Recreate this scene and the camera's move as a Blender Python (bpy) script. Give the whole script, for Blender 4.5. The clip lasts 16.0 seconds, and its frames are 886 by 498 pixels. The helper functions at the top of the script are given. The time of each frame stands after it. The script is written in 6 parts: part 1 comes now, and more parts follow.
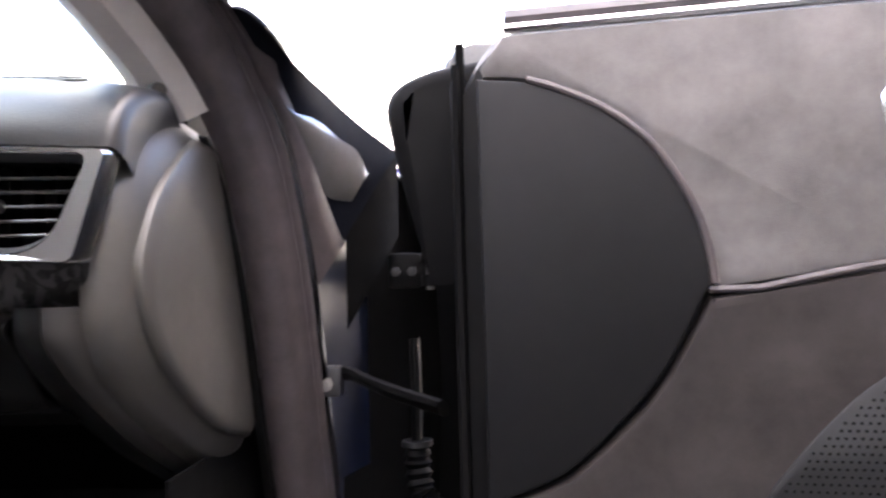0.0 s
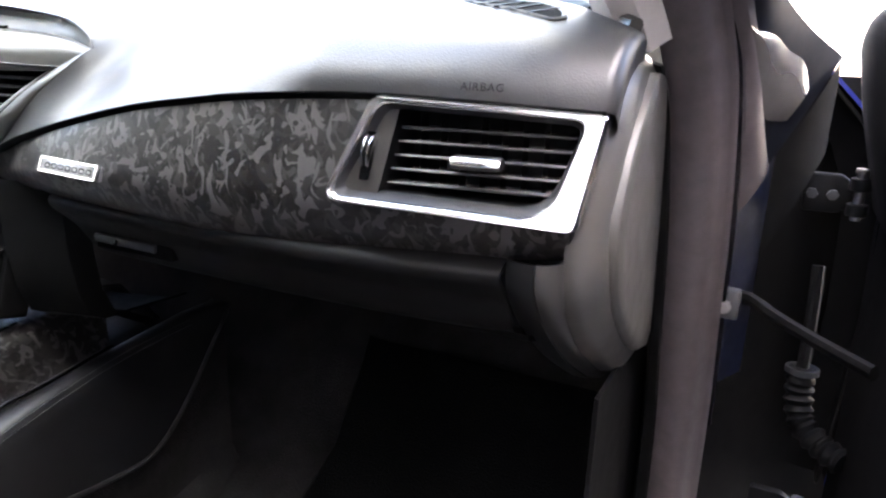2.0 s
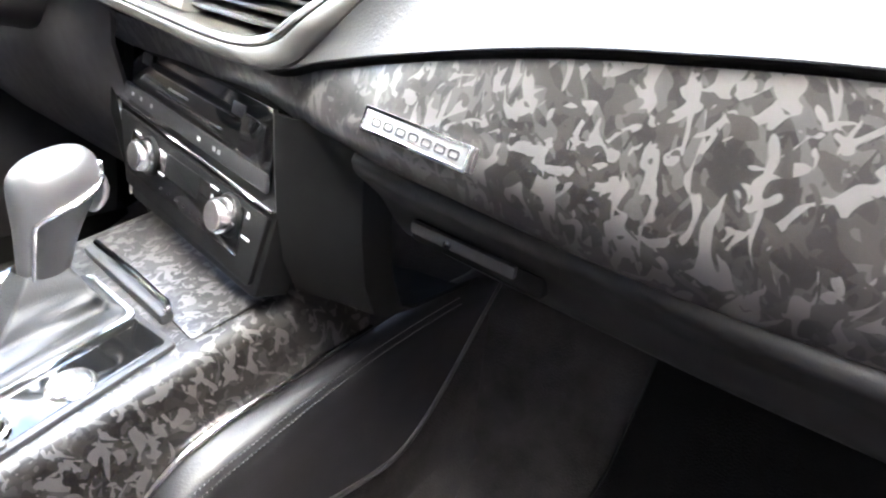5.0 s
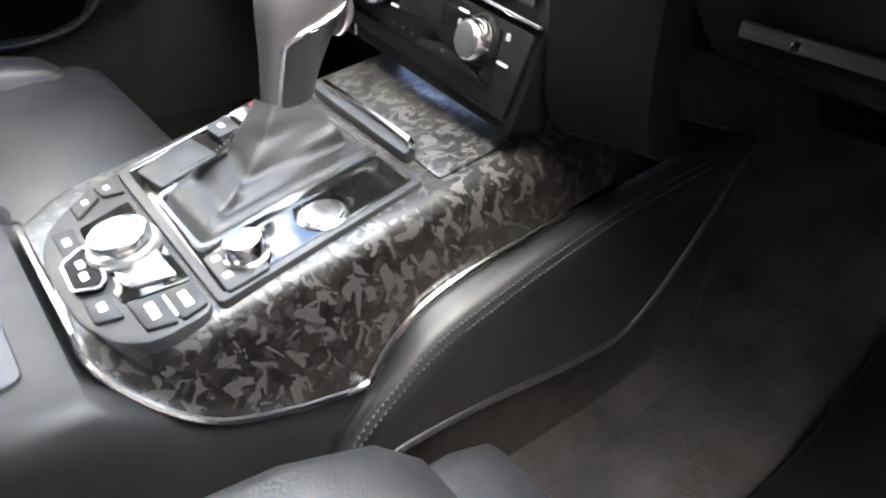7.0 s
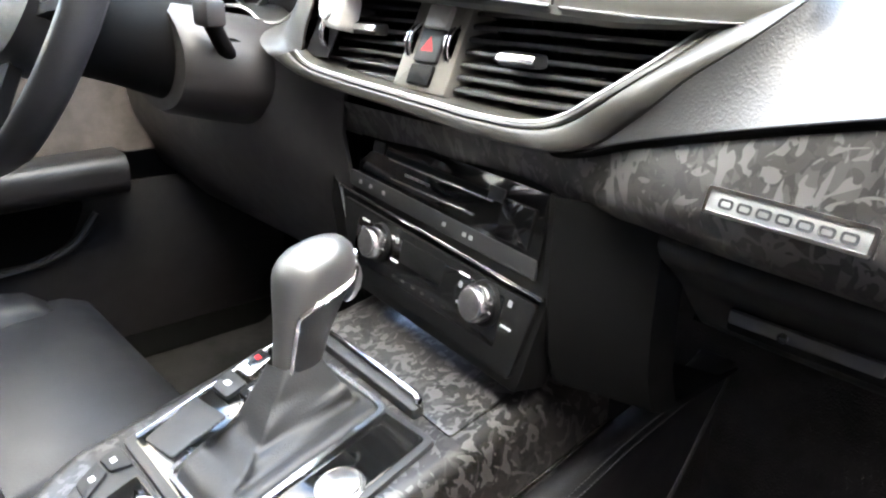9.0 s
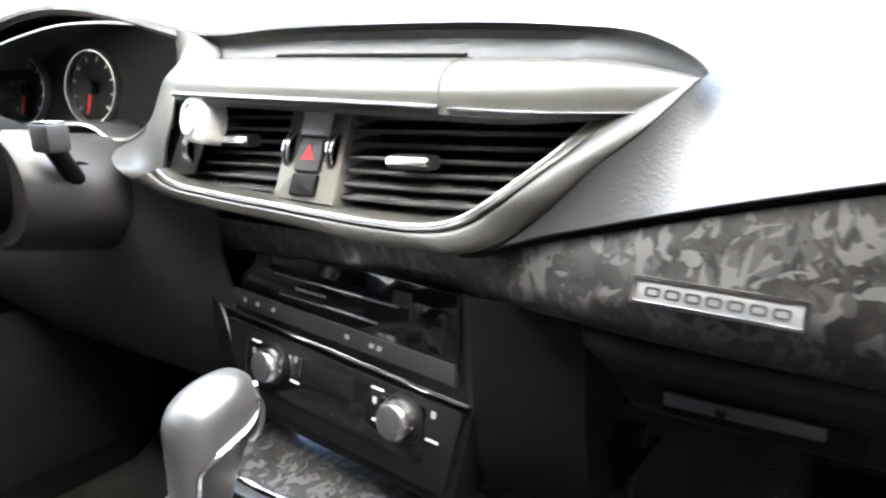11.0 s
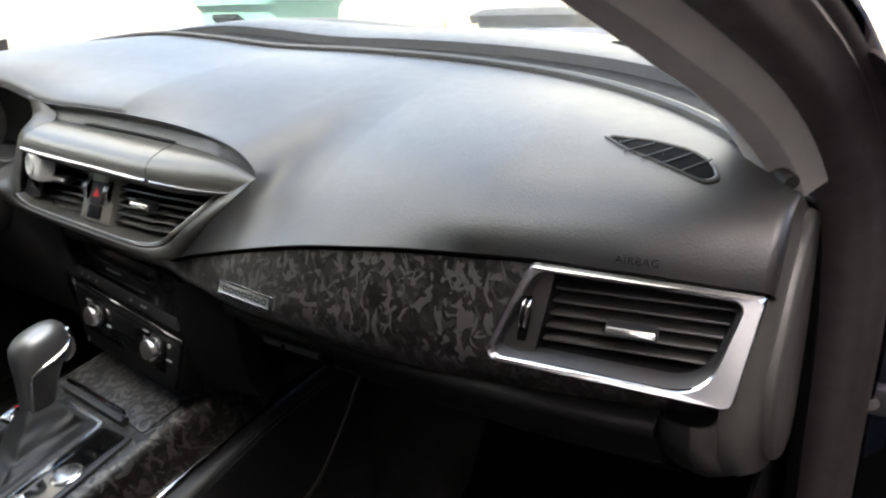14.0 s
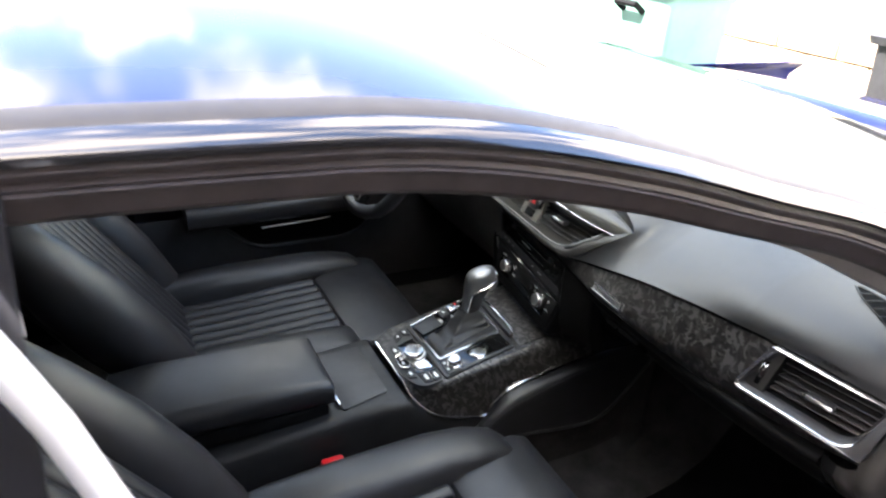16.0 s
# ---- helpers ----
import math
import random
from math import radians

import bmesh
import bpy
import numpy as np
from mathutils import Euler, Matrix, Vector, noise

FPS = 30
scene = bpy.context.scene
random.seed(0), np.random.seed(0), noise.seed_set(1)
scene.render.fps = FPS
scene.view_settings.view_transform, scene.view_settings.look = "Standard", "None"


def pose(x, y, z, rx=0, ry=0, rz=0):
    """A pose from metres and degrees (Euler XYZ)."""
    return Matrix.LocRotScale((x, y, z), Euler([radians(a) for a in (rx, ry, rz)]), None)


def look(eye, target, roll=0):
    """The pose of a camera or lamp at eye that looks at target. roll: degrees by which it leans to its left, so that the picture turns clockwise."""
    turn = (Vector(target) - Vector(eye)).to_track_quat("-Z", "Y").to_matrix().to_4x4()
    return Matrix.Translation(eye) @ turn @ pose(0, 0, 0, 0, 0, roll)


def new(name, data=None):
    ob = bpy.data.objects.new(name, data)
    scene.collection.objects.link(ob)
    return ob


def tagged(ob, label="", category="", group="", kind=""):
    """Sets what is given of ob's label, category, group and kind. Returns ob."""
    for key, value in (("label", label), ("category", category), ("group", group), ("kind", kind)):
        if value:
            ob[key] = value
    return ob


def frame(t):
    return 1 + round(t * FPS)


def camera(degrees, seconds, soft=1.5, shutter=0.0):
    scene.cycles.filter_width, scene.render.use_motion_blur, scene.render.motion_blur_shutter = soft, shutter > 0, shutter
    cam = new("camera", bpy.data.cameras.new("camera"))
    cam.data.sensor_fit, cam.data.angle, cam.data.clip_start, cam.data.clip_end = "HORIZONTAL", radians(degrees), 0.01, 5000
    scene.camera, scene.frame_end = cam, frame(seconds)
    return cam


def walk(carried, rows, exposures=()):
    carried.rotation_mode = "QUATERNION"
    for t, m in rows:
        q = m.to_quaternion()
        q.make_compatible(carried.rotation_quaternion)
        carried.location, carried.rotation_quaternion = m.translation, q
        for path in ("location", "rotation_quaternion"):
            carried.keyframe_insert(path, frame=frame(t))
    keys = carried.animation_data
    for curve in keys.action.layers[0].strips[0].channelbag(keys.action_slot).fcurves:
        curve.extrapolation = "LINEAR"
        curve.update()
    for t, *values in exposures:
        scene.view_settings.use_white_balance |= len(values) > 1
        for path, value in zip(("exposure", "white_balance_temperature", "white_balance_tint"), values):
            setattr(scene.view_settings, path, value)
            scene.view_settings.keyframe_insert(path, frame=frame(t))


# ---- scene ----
cam = camera(65.4, 16.0, soft=2.2, shutter=0.25)
PATH = [
    (0, (0.975, -0.36, 0.789), (0.801, 1.631, 0.862), -1.6),
    (0.5, (0.951, -0.392, 0.787), (0.467, 1.548, 0.778), 0.0),
    (1, (0.912, -0.406, 0.797), (0.294, 1.492, 0.682), 0.3),
    (1.5, (0.86, -0.405, 0.827), (0.06, 1.416, 0.624), -0.7),
    (2, (0.827, -0.383, 0.907), (-0.014, 1.352, 0.373), 2.3),
    (2.5, (0.792, -0.372, 0.964), (-0.125, 1.273, 0.29), 4.2),
    (3, (0.695, -0.307, 0.948), (-0.277, 1.236, 0.127), 3.0),
    (3.2, (0.664, -0.298, 0.936), (-0.292, 1.226, 0.062), 3.6),
    (5.3, (0.495, -0.257, 0.897), (-0.633, 1.14, 0.015), 6.7),
    (5.5, (0.485, -0.265, 0.885), (-0.661, 1.1, -0.024), 6.2),
    (6, (0.462, -0.274, 0.861), (-0.723, 1.008, -0.115), 3.9),
    (6.5, (0.447, -0.281, 0.84), (-0.771, 0.905, -0.213), 3.5),
    (7, (0.431, -0.296, 0.827), (-0.835, 0.768, -0.297), 3.0),
    (7.5, (0.43, -0.312, 0.83), (-0.905, 0.735, -0.229), 3.4),
    (8, (0.431, -0.316, 0.852), (-0.96, 0.78, -0.078), 3.6),
    (8.5, (0.425, -0.319, 0.882), (-0.987, 0.881, 0.129), 3.7),
    (8.7, (0.415, -0.32, 0.892), (-0.979, 0.914, 0.161), 3.1),
    (10.8, (0.329, -0.318, 0.902), (-0.801, 1.261, 0.422), -1.2),
    (11, (0.356, -0.313, 0.908), (-0.76, 1.273, 0.42), -2.1),
    (11.5, (0.424, -0.302, 0.92), (-0.559, 1.355, 0.385), -3.2),
    (12, (0.497, -0.296, 0.949), (-0.415, 1.402, 0.415), -3.3),
    (12.5, (0.554, -0.307, 0.967), (-0.328, 1.394, 0.395), -3.8),
    (13, (0.6, -0.31, 0.967), (-0.304, 1.369, 0.364), -3.3),
    (13.5, (0.679, -0.326, 1.006), (-0.263, 1.319, 0.369), -2.7),
    (14, (0.78, -0.391, 1.065), (-0.277, 1.161, 0.375), -1.7),
    (14.5, (0.899, -0.471, 1.127), (-0.276, 0.981, 0.413), -0.6),
    (15, (1.008, -0.531, 1.184), (-0.323, 0.758, 0.432), 0.9),
    (15.5, (1.041, -0.601, 1.263), (-0.464, 0.384, 0.388), 2.6),
    (16, (1.036, -0.725, 1.353), (-0.546, 0.135, 0.482), 4.7),
]
EXPOSURES = [(0, 4.4, 6450, 20), (0.5, 4.2, 6250, 20), (1.0, 4.8, 6250, 20), (1.5, 4.85, 6300, 20), (3.0, 4.75, 6300, 20), (5.5, 6.7, 6650, 19), (6.0, 6.5, 6700, 19), (7.0, 5.7, 6800, 18), (8.0, 5.45, 6750, 17), (8.5, 5.5, 6750, 17), (11, 5.45, 6650, 17), (12.0, 4.1, 6700, 17), (12.5, 3.45, 6800, 17), (13.0, 3.4, 6800, 17), (13.5, 3.25, 6750, 17), (14, 3.4, 6750, 17), (14.5, 3.9, 6700, 16), (15, 4.1, 6800, 16), (15.5, 4.45, 6800, 18), (16, 3.6, 6450, 16)]
walk(cam, [(t, look(eye, target, roll)) for t, eye, target, roll in PATH], EXPOSURES)

# ---------------------------------------------------------------- light and exposure
SUN_EL, SUN_AZ = 50.0, 176.0
world = bpy.data.worlds.new("sky")
scene.world = world
world.use_nodes = True
wn = world.node_tree.nodes
sky = wn.new("ShaderNodeTexSky")
sky.sky_type = "NISHITA"
sky.sun_disc = False
sky.air_density, sky.dust_density, sky.ozone_density = 1.0, 1.6, 1.0
sky.sun_elevation, sky.sun_rotation = radians(SUN_EL), radians(SUN_AZ)
wn["Background"].inputs["Strength"].default_value = 0.15
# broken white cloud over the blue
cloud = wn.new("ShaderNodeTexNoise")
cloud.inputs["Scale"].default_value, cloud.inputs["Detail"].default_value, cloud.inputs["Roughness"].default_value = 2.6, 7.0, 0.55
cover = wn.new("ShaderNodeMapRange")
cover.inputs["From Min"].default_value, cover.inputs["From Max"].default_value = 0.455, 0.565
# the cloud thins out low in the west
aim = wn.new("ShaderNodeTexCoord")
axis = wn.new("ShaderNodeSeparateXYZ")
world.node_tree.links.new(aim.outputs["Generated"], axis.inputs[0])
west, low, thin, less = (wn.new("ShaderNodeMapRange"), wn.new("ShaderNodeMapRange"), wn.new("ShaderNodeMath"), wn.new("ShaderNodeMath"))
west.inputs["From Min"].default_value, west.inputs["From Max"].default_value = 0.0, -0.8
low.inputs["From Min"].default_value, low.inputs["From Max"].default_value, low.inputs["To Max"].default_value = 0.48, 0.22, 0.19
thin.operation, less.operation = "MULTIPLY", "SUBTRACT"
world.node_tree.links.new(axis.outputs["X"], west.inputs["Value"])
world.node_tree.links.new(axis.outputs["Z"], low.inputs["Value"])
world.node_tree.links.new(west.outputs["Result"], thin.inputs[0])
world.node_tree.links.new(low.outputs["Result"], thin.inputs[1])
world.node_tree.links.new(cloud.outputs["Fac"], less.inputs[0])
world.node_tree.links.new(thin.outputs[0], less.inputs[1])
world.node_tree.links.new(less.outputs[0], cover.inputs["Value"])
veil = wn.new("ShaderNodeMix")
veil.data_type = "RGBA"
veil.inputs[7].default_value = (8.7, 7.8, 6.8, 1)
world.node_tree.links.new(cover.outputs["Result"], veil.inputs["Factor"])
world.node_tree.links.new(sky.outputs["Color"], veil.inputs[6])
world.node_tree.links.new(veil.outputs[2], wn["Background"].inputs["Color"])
sun_data = bpy.data.lights.new("sun", "SUN")
sun_data.energy, sun_data.angle, sun_data.color = 3.5, radians(1.0), (1.0, 0.96, 0.90)
sun = new("sun", sun_data)
sun.matrix_world = look((math.sin(radians(SUN_AZ)) * 20, math.cos(radians(SUN_AZ)) * 20, 20 * math.tan(radians(SUN_EL))), (0, 0, 0))

# ---------------------------------------------------------------- materials


def mat(name, col, rough=0.5, metal=0.0, var=0.2, scale=25.0, bump=0.0, bscale=900.0, coat=0.0, spec=0.5, rvar=0.1, sheen=0.0):
    """Principled material: colour mottled at one scale, relief and roughness at a finer one."""
    m = bpy.data.materials.new(name)
    m.use_nodes = True
    nt = m.node_tree
    n, l = nt.nodes, nt.links
    b = n["Principled BSDF"]
    b.inputs["Metallic"].default_value = metal
    b.inputs["Coat Weight"].default_value = coat
    b.inputs["Coat Roughness"].default_value = 0.08
    b.inputs["Specular IOR Level"].default_value = spec
    b.inputs["Sheen Weight"].default_value = sheen
    co = n.new("ShaderNodeTexCoord")
    no = n.new("ShaderNodeTexNoise")
    no.inputs["Scale"].default_value = scale
    no.inputs["Detail"].default_value = 5.0
    no.inputs["Roughness"].default_value = 0.65
    l.new(co.outputs["Object"], no.inputs["Vector"])
    ra = n.new("ShaderNodeValToRGB")
    ra.color_ramp.elements[0].position, ra.color_ramp.elements[1].position = 0.3, 0.7
    ra.color_ramp.elements[0].color = (*[c * (1 - var) for c in col], 1)
    ra.color_ramp.elements[1].color = (*[min(1, c * (1 + var)) for c in col], 1)
    l.new(no.outputs["Fac"], ra.inputs["Fac"])
    l.new(ra.outputs["Color"], b.inputs["Base Color"])
    mr = n.new("ShaderNodeMapRange")
    mr.inputs["To Min"].default_value, mr.inputs["To Max"].default_value = max(0.02, rough - rvar), min(1, rough + rvar)
    no2 = n.new("ShaderNodeTexNoise")
    no2.inputs["Scale"].default_value = scale * 2.3
    no2.inputs["Detail"].default_value = 4.0
    l.new(co.outputs["Object"], no2.inputs["Vector"])
    l.new(no2.outputs["Fac"], mr.inputs["Value"])
    l.new(mr.outputs["Result"], b.inputs["Roughness"])
    if bump:
        vo = n.new("ShaderNodeTexVoronoi")
        vo.inputs["Scale"].default_value = bscale
        l.new(co.outputs["Object"], vo.inputs["Vector"])
        bu = n.new("ShaderNodeBump")
        bu.inputs["Strength"].default_value = bump
        bu.inputs["Distance"].default_value = 0.3 / bscale
        l.new(vo.outputs["Distance"], bu.inputs["Height"])
        l.new(bu.outputs["Normal"], b.inputs["Normal"])
    return m


def camo(name):
    """Satin camouflage wrap: crossing leaf-shaped patches of near black, brown, mid and light grey."""
    m = mat(name, (0.03, 0.03, 0.03), rough=0.40, rvar=0.04, coat=0.10)
    nt = m.node_tree
    n, l = nt.nodes, nt.links
    b = n["Principled BSDF"]
    co = n.new("ShaderNodeTexCoord")
    drift = n.new("ShaderNodeTexNoise")
    drift.inputs["Scale"].default_value = 26.0
    drift.inputs["Detail"].default_value = 1.0
    l.new(co.outputs["Object"], drift.inputs["Vector"])
    warp = n.new("ShaderNodeVectorMath")
    warp.operation = "MULTIPLY_ADD"
    warp.inputs[1].default_value = (0.016, 0.016, 0.016)
    l.new(drift.outputs["Color"], warp.inputs[0])
    l.new(co.outputs["Object"], warp.inputs[2])

    def layer(seed, turn, scale, edge):
        mp = n.new("ShaderNodeMapping")
        mp.vector_type = "TEXTURE"
        mp.inputs["Location"].default_value = seed
        mp.inputs["Rotation"].default_value = turn
        mp.inputs["Scale"].default_value = [0.80 / v for v in scale]
        l.new(warp.outputs["Vector"], mp.inputs["Vector"])
        no = n.new("ShaderNodeTexNoise")
        no.inputs["Scale"].default_value = 1.0
        no.inputs["Detail"].default_value = 0.8
        no.inputs["Roughness"].default_value = 0.4
        no.inputs["Distortion"].default_value = 0.8
        l.new(mp.outputs["Vector"], no.inputs["Vector"])
        ra = n.new("ShaderNodeMapRange")
        ra.inputs["From Min"].default_value, ra.inputs["From Max"].default_value = edge - 0.007, edge + 0.007
        l.new(no.outputs["Fac"], ra.inputs["Value"])
        return ra.outputs["Result"]

    def over(under, fac, col):
        mx = n.new("ShaderNodeMix")
        mx.data_type = "RGBA"
        if isinstance(under, tuple):
            mx.inputs[6].default_value = (*under, 1)
        else:
            l.new(under, mx.inputs[6])
        mx.inputs[7].default_value = (*col, 1)
        l.new(fac, mx.inputs["Factor"])
        return mx.outputs[2]

    dark, brown, grey, pale = (0.0085, 0.0072, 0.0064), (0.0185, 0.0160, 0.0142), (0.036, 0.0335, 0.0312), (0.075, 0.0718, 0.068)
    c = over(dark, layer((0.1, 0.2, 0.3), (0.2, 0.55, 0.4), (88, 60, 40), 0.49), brown)
    c = over(c, layer((0.31, 0.17, 0.54), (0.2, -0.60, -0.5), (92, 62, 38), 0.545), grey)
    c = over(c, layer((0.57, 0.41, 0.13), (0.1, 0.10, 0.2), (100, 66, 44), 0.565), dark)
    c = over(c, layer((0.77, 0.42, 0.93), (0.1, 0.70, -0.7), (98, 64, 36), 0.590), pale)
    c = over(c, layer((0.23, 0.91, 0.37), (0.3, -0.95, 0.6), (104, 70, 44), 0.590), brown)
    c = over(c, layer((0.63, 0.08, 0.71), (0.1, -0.15, 0.1), (104, 70, 38), 0.615), pale)
    l.new(c, b.inputs["Base Color"])
    return m


def glass(name, tint=(0.85, 0.9, 0.88)):
    m = bpy.data.materials.new(name)
    m.use_nodes = True
    n, l = m.node_tree.nodes, m.node_tree.links
    n.remove(n["Principled BSDF"])
    tr, gl, mx, fr, pw = (n.new("ShaderNode" + k) for k in ("BsdfTransparent", "BsdfGlossy", "MixShader", "LayerWeight", "Math"))
    pw.operation = "POWER"
    pw.inputs[1].default_value = 5.0
    tr.inputs["Color"].default_value = (*tint, 1)
    gl.inputs["Roughness"].default_value = 0.02
    l.new(fr.outputs["Facing"], pw.inputs[0])
    l.new(pw.outputs["Value"], mx.inputs["Fac"])
    l.new(tr.outputs["BSDF"], mx.inputs[1])
    l.new(gl.outputs["BSDF"], mx.inputs[2])
    l.new(mx.outputs["Shader"], n["Material Output"].inputs["Surface"])
    return m


PAD = mat("dash_pad", (0.022, 0.0215, 0.021), rough=0.42, bump=0.3, bscale=680, var=0.08, spec=0.7, rvar=0.05)
COWL = mat("satin_grey_plastic", (0.043, 0.0405, 0.0355), rough=0.38, bump=0.06, bscale=1600, var=0.06, rvar=0.04)
FLAP = mat("screen_flap_plastic", (0.066, 0.063, 0.056), rough=0.33, bump=0.04, bscale=1800, var=0.05, rvar=0.03)
SLAT = mat("vent_slat_plastic", (0.056, 0.0545, 0.052), rough=0.24, var=0.08, rvar=0.04)
HOUSE = mat("warm_grey_switch_plastic", (0.175, 0.165, 0.145), rough=0.4, bump=0.1, bscale=1500)
# Surfaces of two added walls out of view: pale to bounce, dark to block
BACKWALL = mat("pale_added_wall", (0.66, 0.64, 0.61), rough=0.95, bump=0.3, bscale=40, var=0.12, scale=2)
BLOCKER = mat("dark_added_wall", (0.05, 0.045, 0.04), rough=0.95, bump=0.3, bscale=40, var=0.25, scale=2)
CAMO = camo("camouflage_wrap")
KNOB = mat("satin_grey_knob", (0.25, 0.246, 0.242), rough=0.34, metal=0.75, var=0.04, scale=40, rvar=0.03)
SILVER = mat("satin_silver", (0.76, 0.755, 0.745), rough=0.20, metal=1.0, var=0.01, scale=30, rvar=0.01)
PEWTER = mat("satin_pewter", (0.46, 0.455, 0.445), rough=0.32, metal=0.9, var=0.03, scale=40, rvar=0.03)
CHROME = mat("chrome", (0.85, 0.85, 0.85), rough=0.1, metal=1.0, var=0.03, rvar=0.04)
BLACK = mat("matt_black_plastic", (0.0045, 0.0045, 0.0045), rough=0.6, bump=0.2, bscale=1200, spec=0.15)
DECK = mat("console_side_plastic", (0.016, 0.016, 0.0165), rough=0.5, bump=0.2, bscale=1200, spec=0.4)
DGREY = mat("dark_grey_plastic", (0.03, 0.03, 0.031), rough=0.45, bump=0.15, bscale=1500)
GLOSS = mat("gloss_black", (0.006, 0.006, 0.006), rough=0.07, rvar=0.03, var=0.1)
# Black for deep shade in footwell, hinge bay and recesses, and some black parts
SHADEBLACK = mat("dull_black_and_shade", (0.003, 0.003, 0.003), rough=0.9, spec=0.1)
LEATHER = mat("black_leather", (0.018, 0.018, 0.019), rough=0.42, bump=0.22, bscale=620, var=0.25, scale=14)
BOOT = mat("soft_grey_leather", (0.024, 0.0236, 0.0236), rough=0.46, bump=0.4, bscale=700, var=0.2)
CARPET = mat("dark_carpet", (0.038, 0.036, 0.0345), rough=1.0, bump=1.0, bscale=420, var=0.45, scale=9, rvar=0.0, spec=0.0)
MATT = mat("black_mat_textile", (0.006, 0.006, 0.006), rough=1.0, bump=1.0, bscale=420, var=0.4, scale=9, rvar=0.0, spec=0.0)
BSUEDE = mat("brown_grey_suede", (0.027, 0.0235, 0.0225), rough=0.95, bump=0.3, bscale=1100, var=0.3, scale=22, spec=0.1)
LID = mat("glove_lid_plastic", (0.0085, 0.0082, 0.0080), rough=0.55, bump=0.2, bscale=1100, spec=0.2, var=0.1)
SHROUD = mat("column_shroud_plastic", (0.036, 0.034, 0.034), rough=0.42, bump=0.15, bscale=1200, var=0.08)
FPANEL = mat("plain_black_leather_panel", (0.006, 0.006, 0.0065), rough=0.6, bump=0.2, bscale=900, spec=0.2, var=0.1)
SUEDE = mat("grey_suede", (0.13, 0.122, 0.118), rough=0.95, bump=0.3, bscale=1100, var=0.28, scale=22, sheen=0.3, spec=0.1)
DSUEDE = mat("dark_brown_grey_suede", (0.100, 0.086, 0.077), rough=0.95, bump=0.3, bscale=1100, var=0.28, scale=22, sheen=0.2, spec=0.1)
HEADL = mat("headliner_fabric", (0.52, 0.49, 0.46), rough=0.95, bump=0.3, bscale=1500, var=0.08, spec=0.1)
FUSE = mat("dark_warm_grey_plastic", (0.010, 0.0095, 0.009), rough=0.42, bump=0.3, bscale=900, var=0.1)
# End cover plastic in a darker tone, for shade on its lower edge
SHADECAP = mat("shaded_cap_plastic", (0.046, 0.043, 0.039), rough=0.4, bump=0.3, bscale=900, var=0.1)
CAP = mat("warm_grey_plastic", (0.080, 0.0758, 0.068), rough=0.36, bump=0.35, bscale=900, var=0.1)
RUBBER = mat("door_seal_rubber", (0.066, 0.055, 0.056), rough=0.5, var=0.25, scale=40)
PAINT = mat("black_car_paint", (0.008, 0.008, 0.010), rough=0.12, coat=1.0, rvar=0.03, var=0.1)
BLUE = mat("deep_blue_car_paint", (0.018, 0.024, 0.125), rough=0.08, spec=0.18, rvar=0.03, var=0.08, scale=3)
DKPAINT = mat("blue_black_paint", (0.004, 0.007, 0.022), rough=0.35, coat=0.2)
METAL = mat("dull_steel", (0.35, 0.34, 0.33), rough=0.4, metal=1.0, scale=80)
# White of the printed marks, and of the painted reflection on the post edge
WHITE = mat("white_print_and_glint", (0.75, 0.75, 0.75), rough=0.5, var=0.03)
RED = mat("red_plastic", (0.65, 0.015, 0.02), rough=0.35, var=0.08)
GREYP = mat("grey_print", (0.30, 0.30, 0.30), rough=0.5, var=0.05)
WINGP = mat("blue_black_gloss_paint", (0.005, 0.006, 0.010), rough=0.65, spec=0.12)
# Wing paint made paler to stand for sky reflected at the pillar foot
SKYSHEEN = mat("wing_paint_sky_sheen", (0.10, 0.095, 0.09), rough=0.2, coat=1.0, var=0.15, scale=18)
CLIPM = mat("light_grey_clip_plastic", (0.58, 0.575, 0.56), rough=0.3, var=0.03, rvar=0.03)
STITCH = mat("grey_thread", (0.085, 0.085, 0.085), rough=0.8, var=0.15)
GLASS = glass("clear_glass")
DARKGLASS = glass("tinted_glass", (0.22, 0.23, 0.22))
CONCRETE = mat("grey_paving", (0.075, 0.072, 0.068), rough=0.85, bump=0.3, bscale=90, var=0.2, scale=3)
PLASTER = mat("pale_plaster", (0.72, 0.68, 0.58), rough=0.9, bump=0.2, bscale=60, var=0.08, scale=2)
GREEN = mat("faded_green_paint", (0.25, 0.48, 0.38), rough=0.6, var=0.12, scale=4)
TIMBER = mat("weathered_beige_timber", (0.5, 0.4, 0.28), rough=0.8, var=0.25, scale=6)

# ---------------------------------------------------------------- building helpers


def part(name, bm, material, parent=None, label="", smooth=True, sharp=38):
    me = bpy.data.meshes.new(name)
    bmesh.ops.recalc_face_normals(bm, faces=bm.faces)
    bm.to_mesh(me)
    bm.free()
    if smooth:
        me.shade_smooth()
        me.set_sharp_from_angle(angle=radians(sharp))
    me.materials.append(material)
    ob = new(name, me)
    if parent is not None:
        ob.parent = parent
        ob.matrix_parent_inverse = parent.matrix_basis.inverted() if parent.parent is None else (parent.matrix_world).inverted()
    if label:
        ob["label"] = label
    return ob


def thing(name, at, label, category, group="", kind=""):
    e = new(name)
    e.empty_display_size = 0.05
    e.location = at
    return tagged(e, label, category, group, kind)


def sub(name, bm, material, parent, label="", smooth=True):
    """A part of a part: both stand in world coordinates."""
    ob = part(name, bm, material, None, label, smooth)
    ob.parent = parent
    m = parent.matrix_basis.copy()
    if parent.parent is not None:
        m = parent.parent.matrix_basis @ parent.matrix_parent_inverse @ m
    ob.matrix_parent_inverse = m.inverted()
    return ob


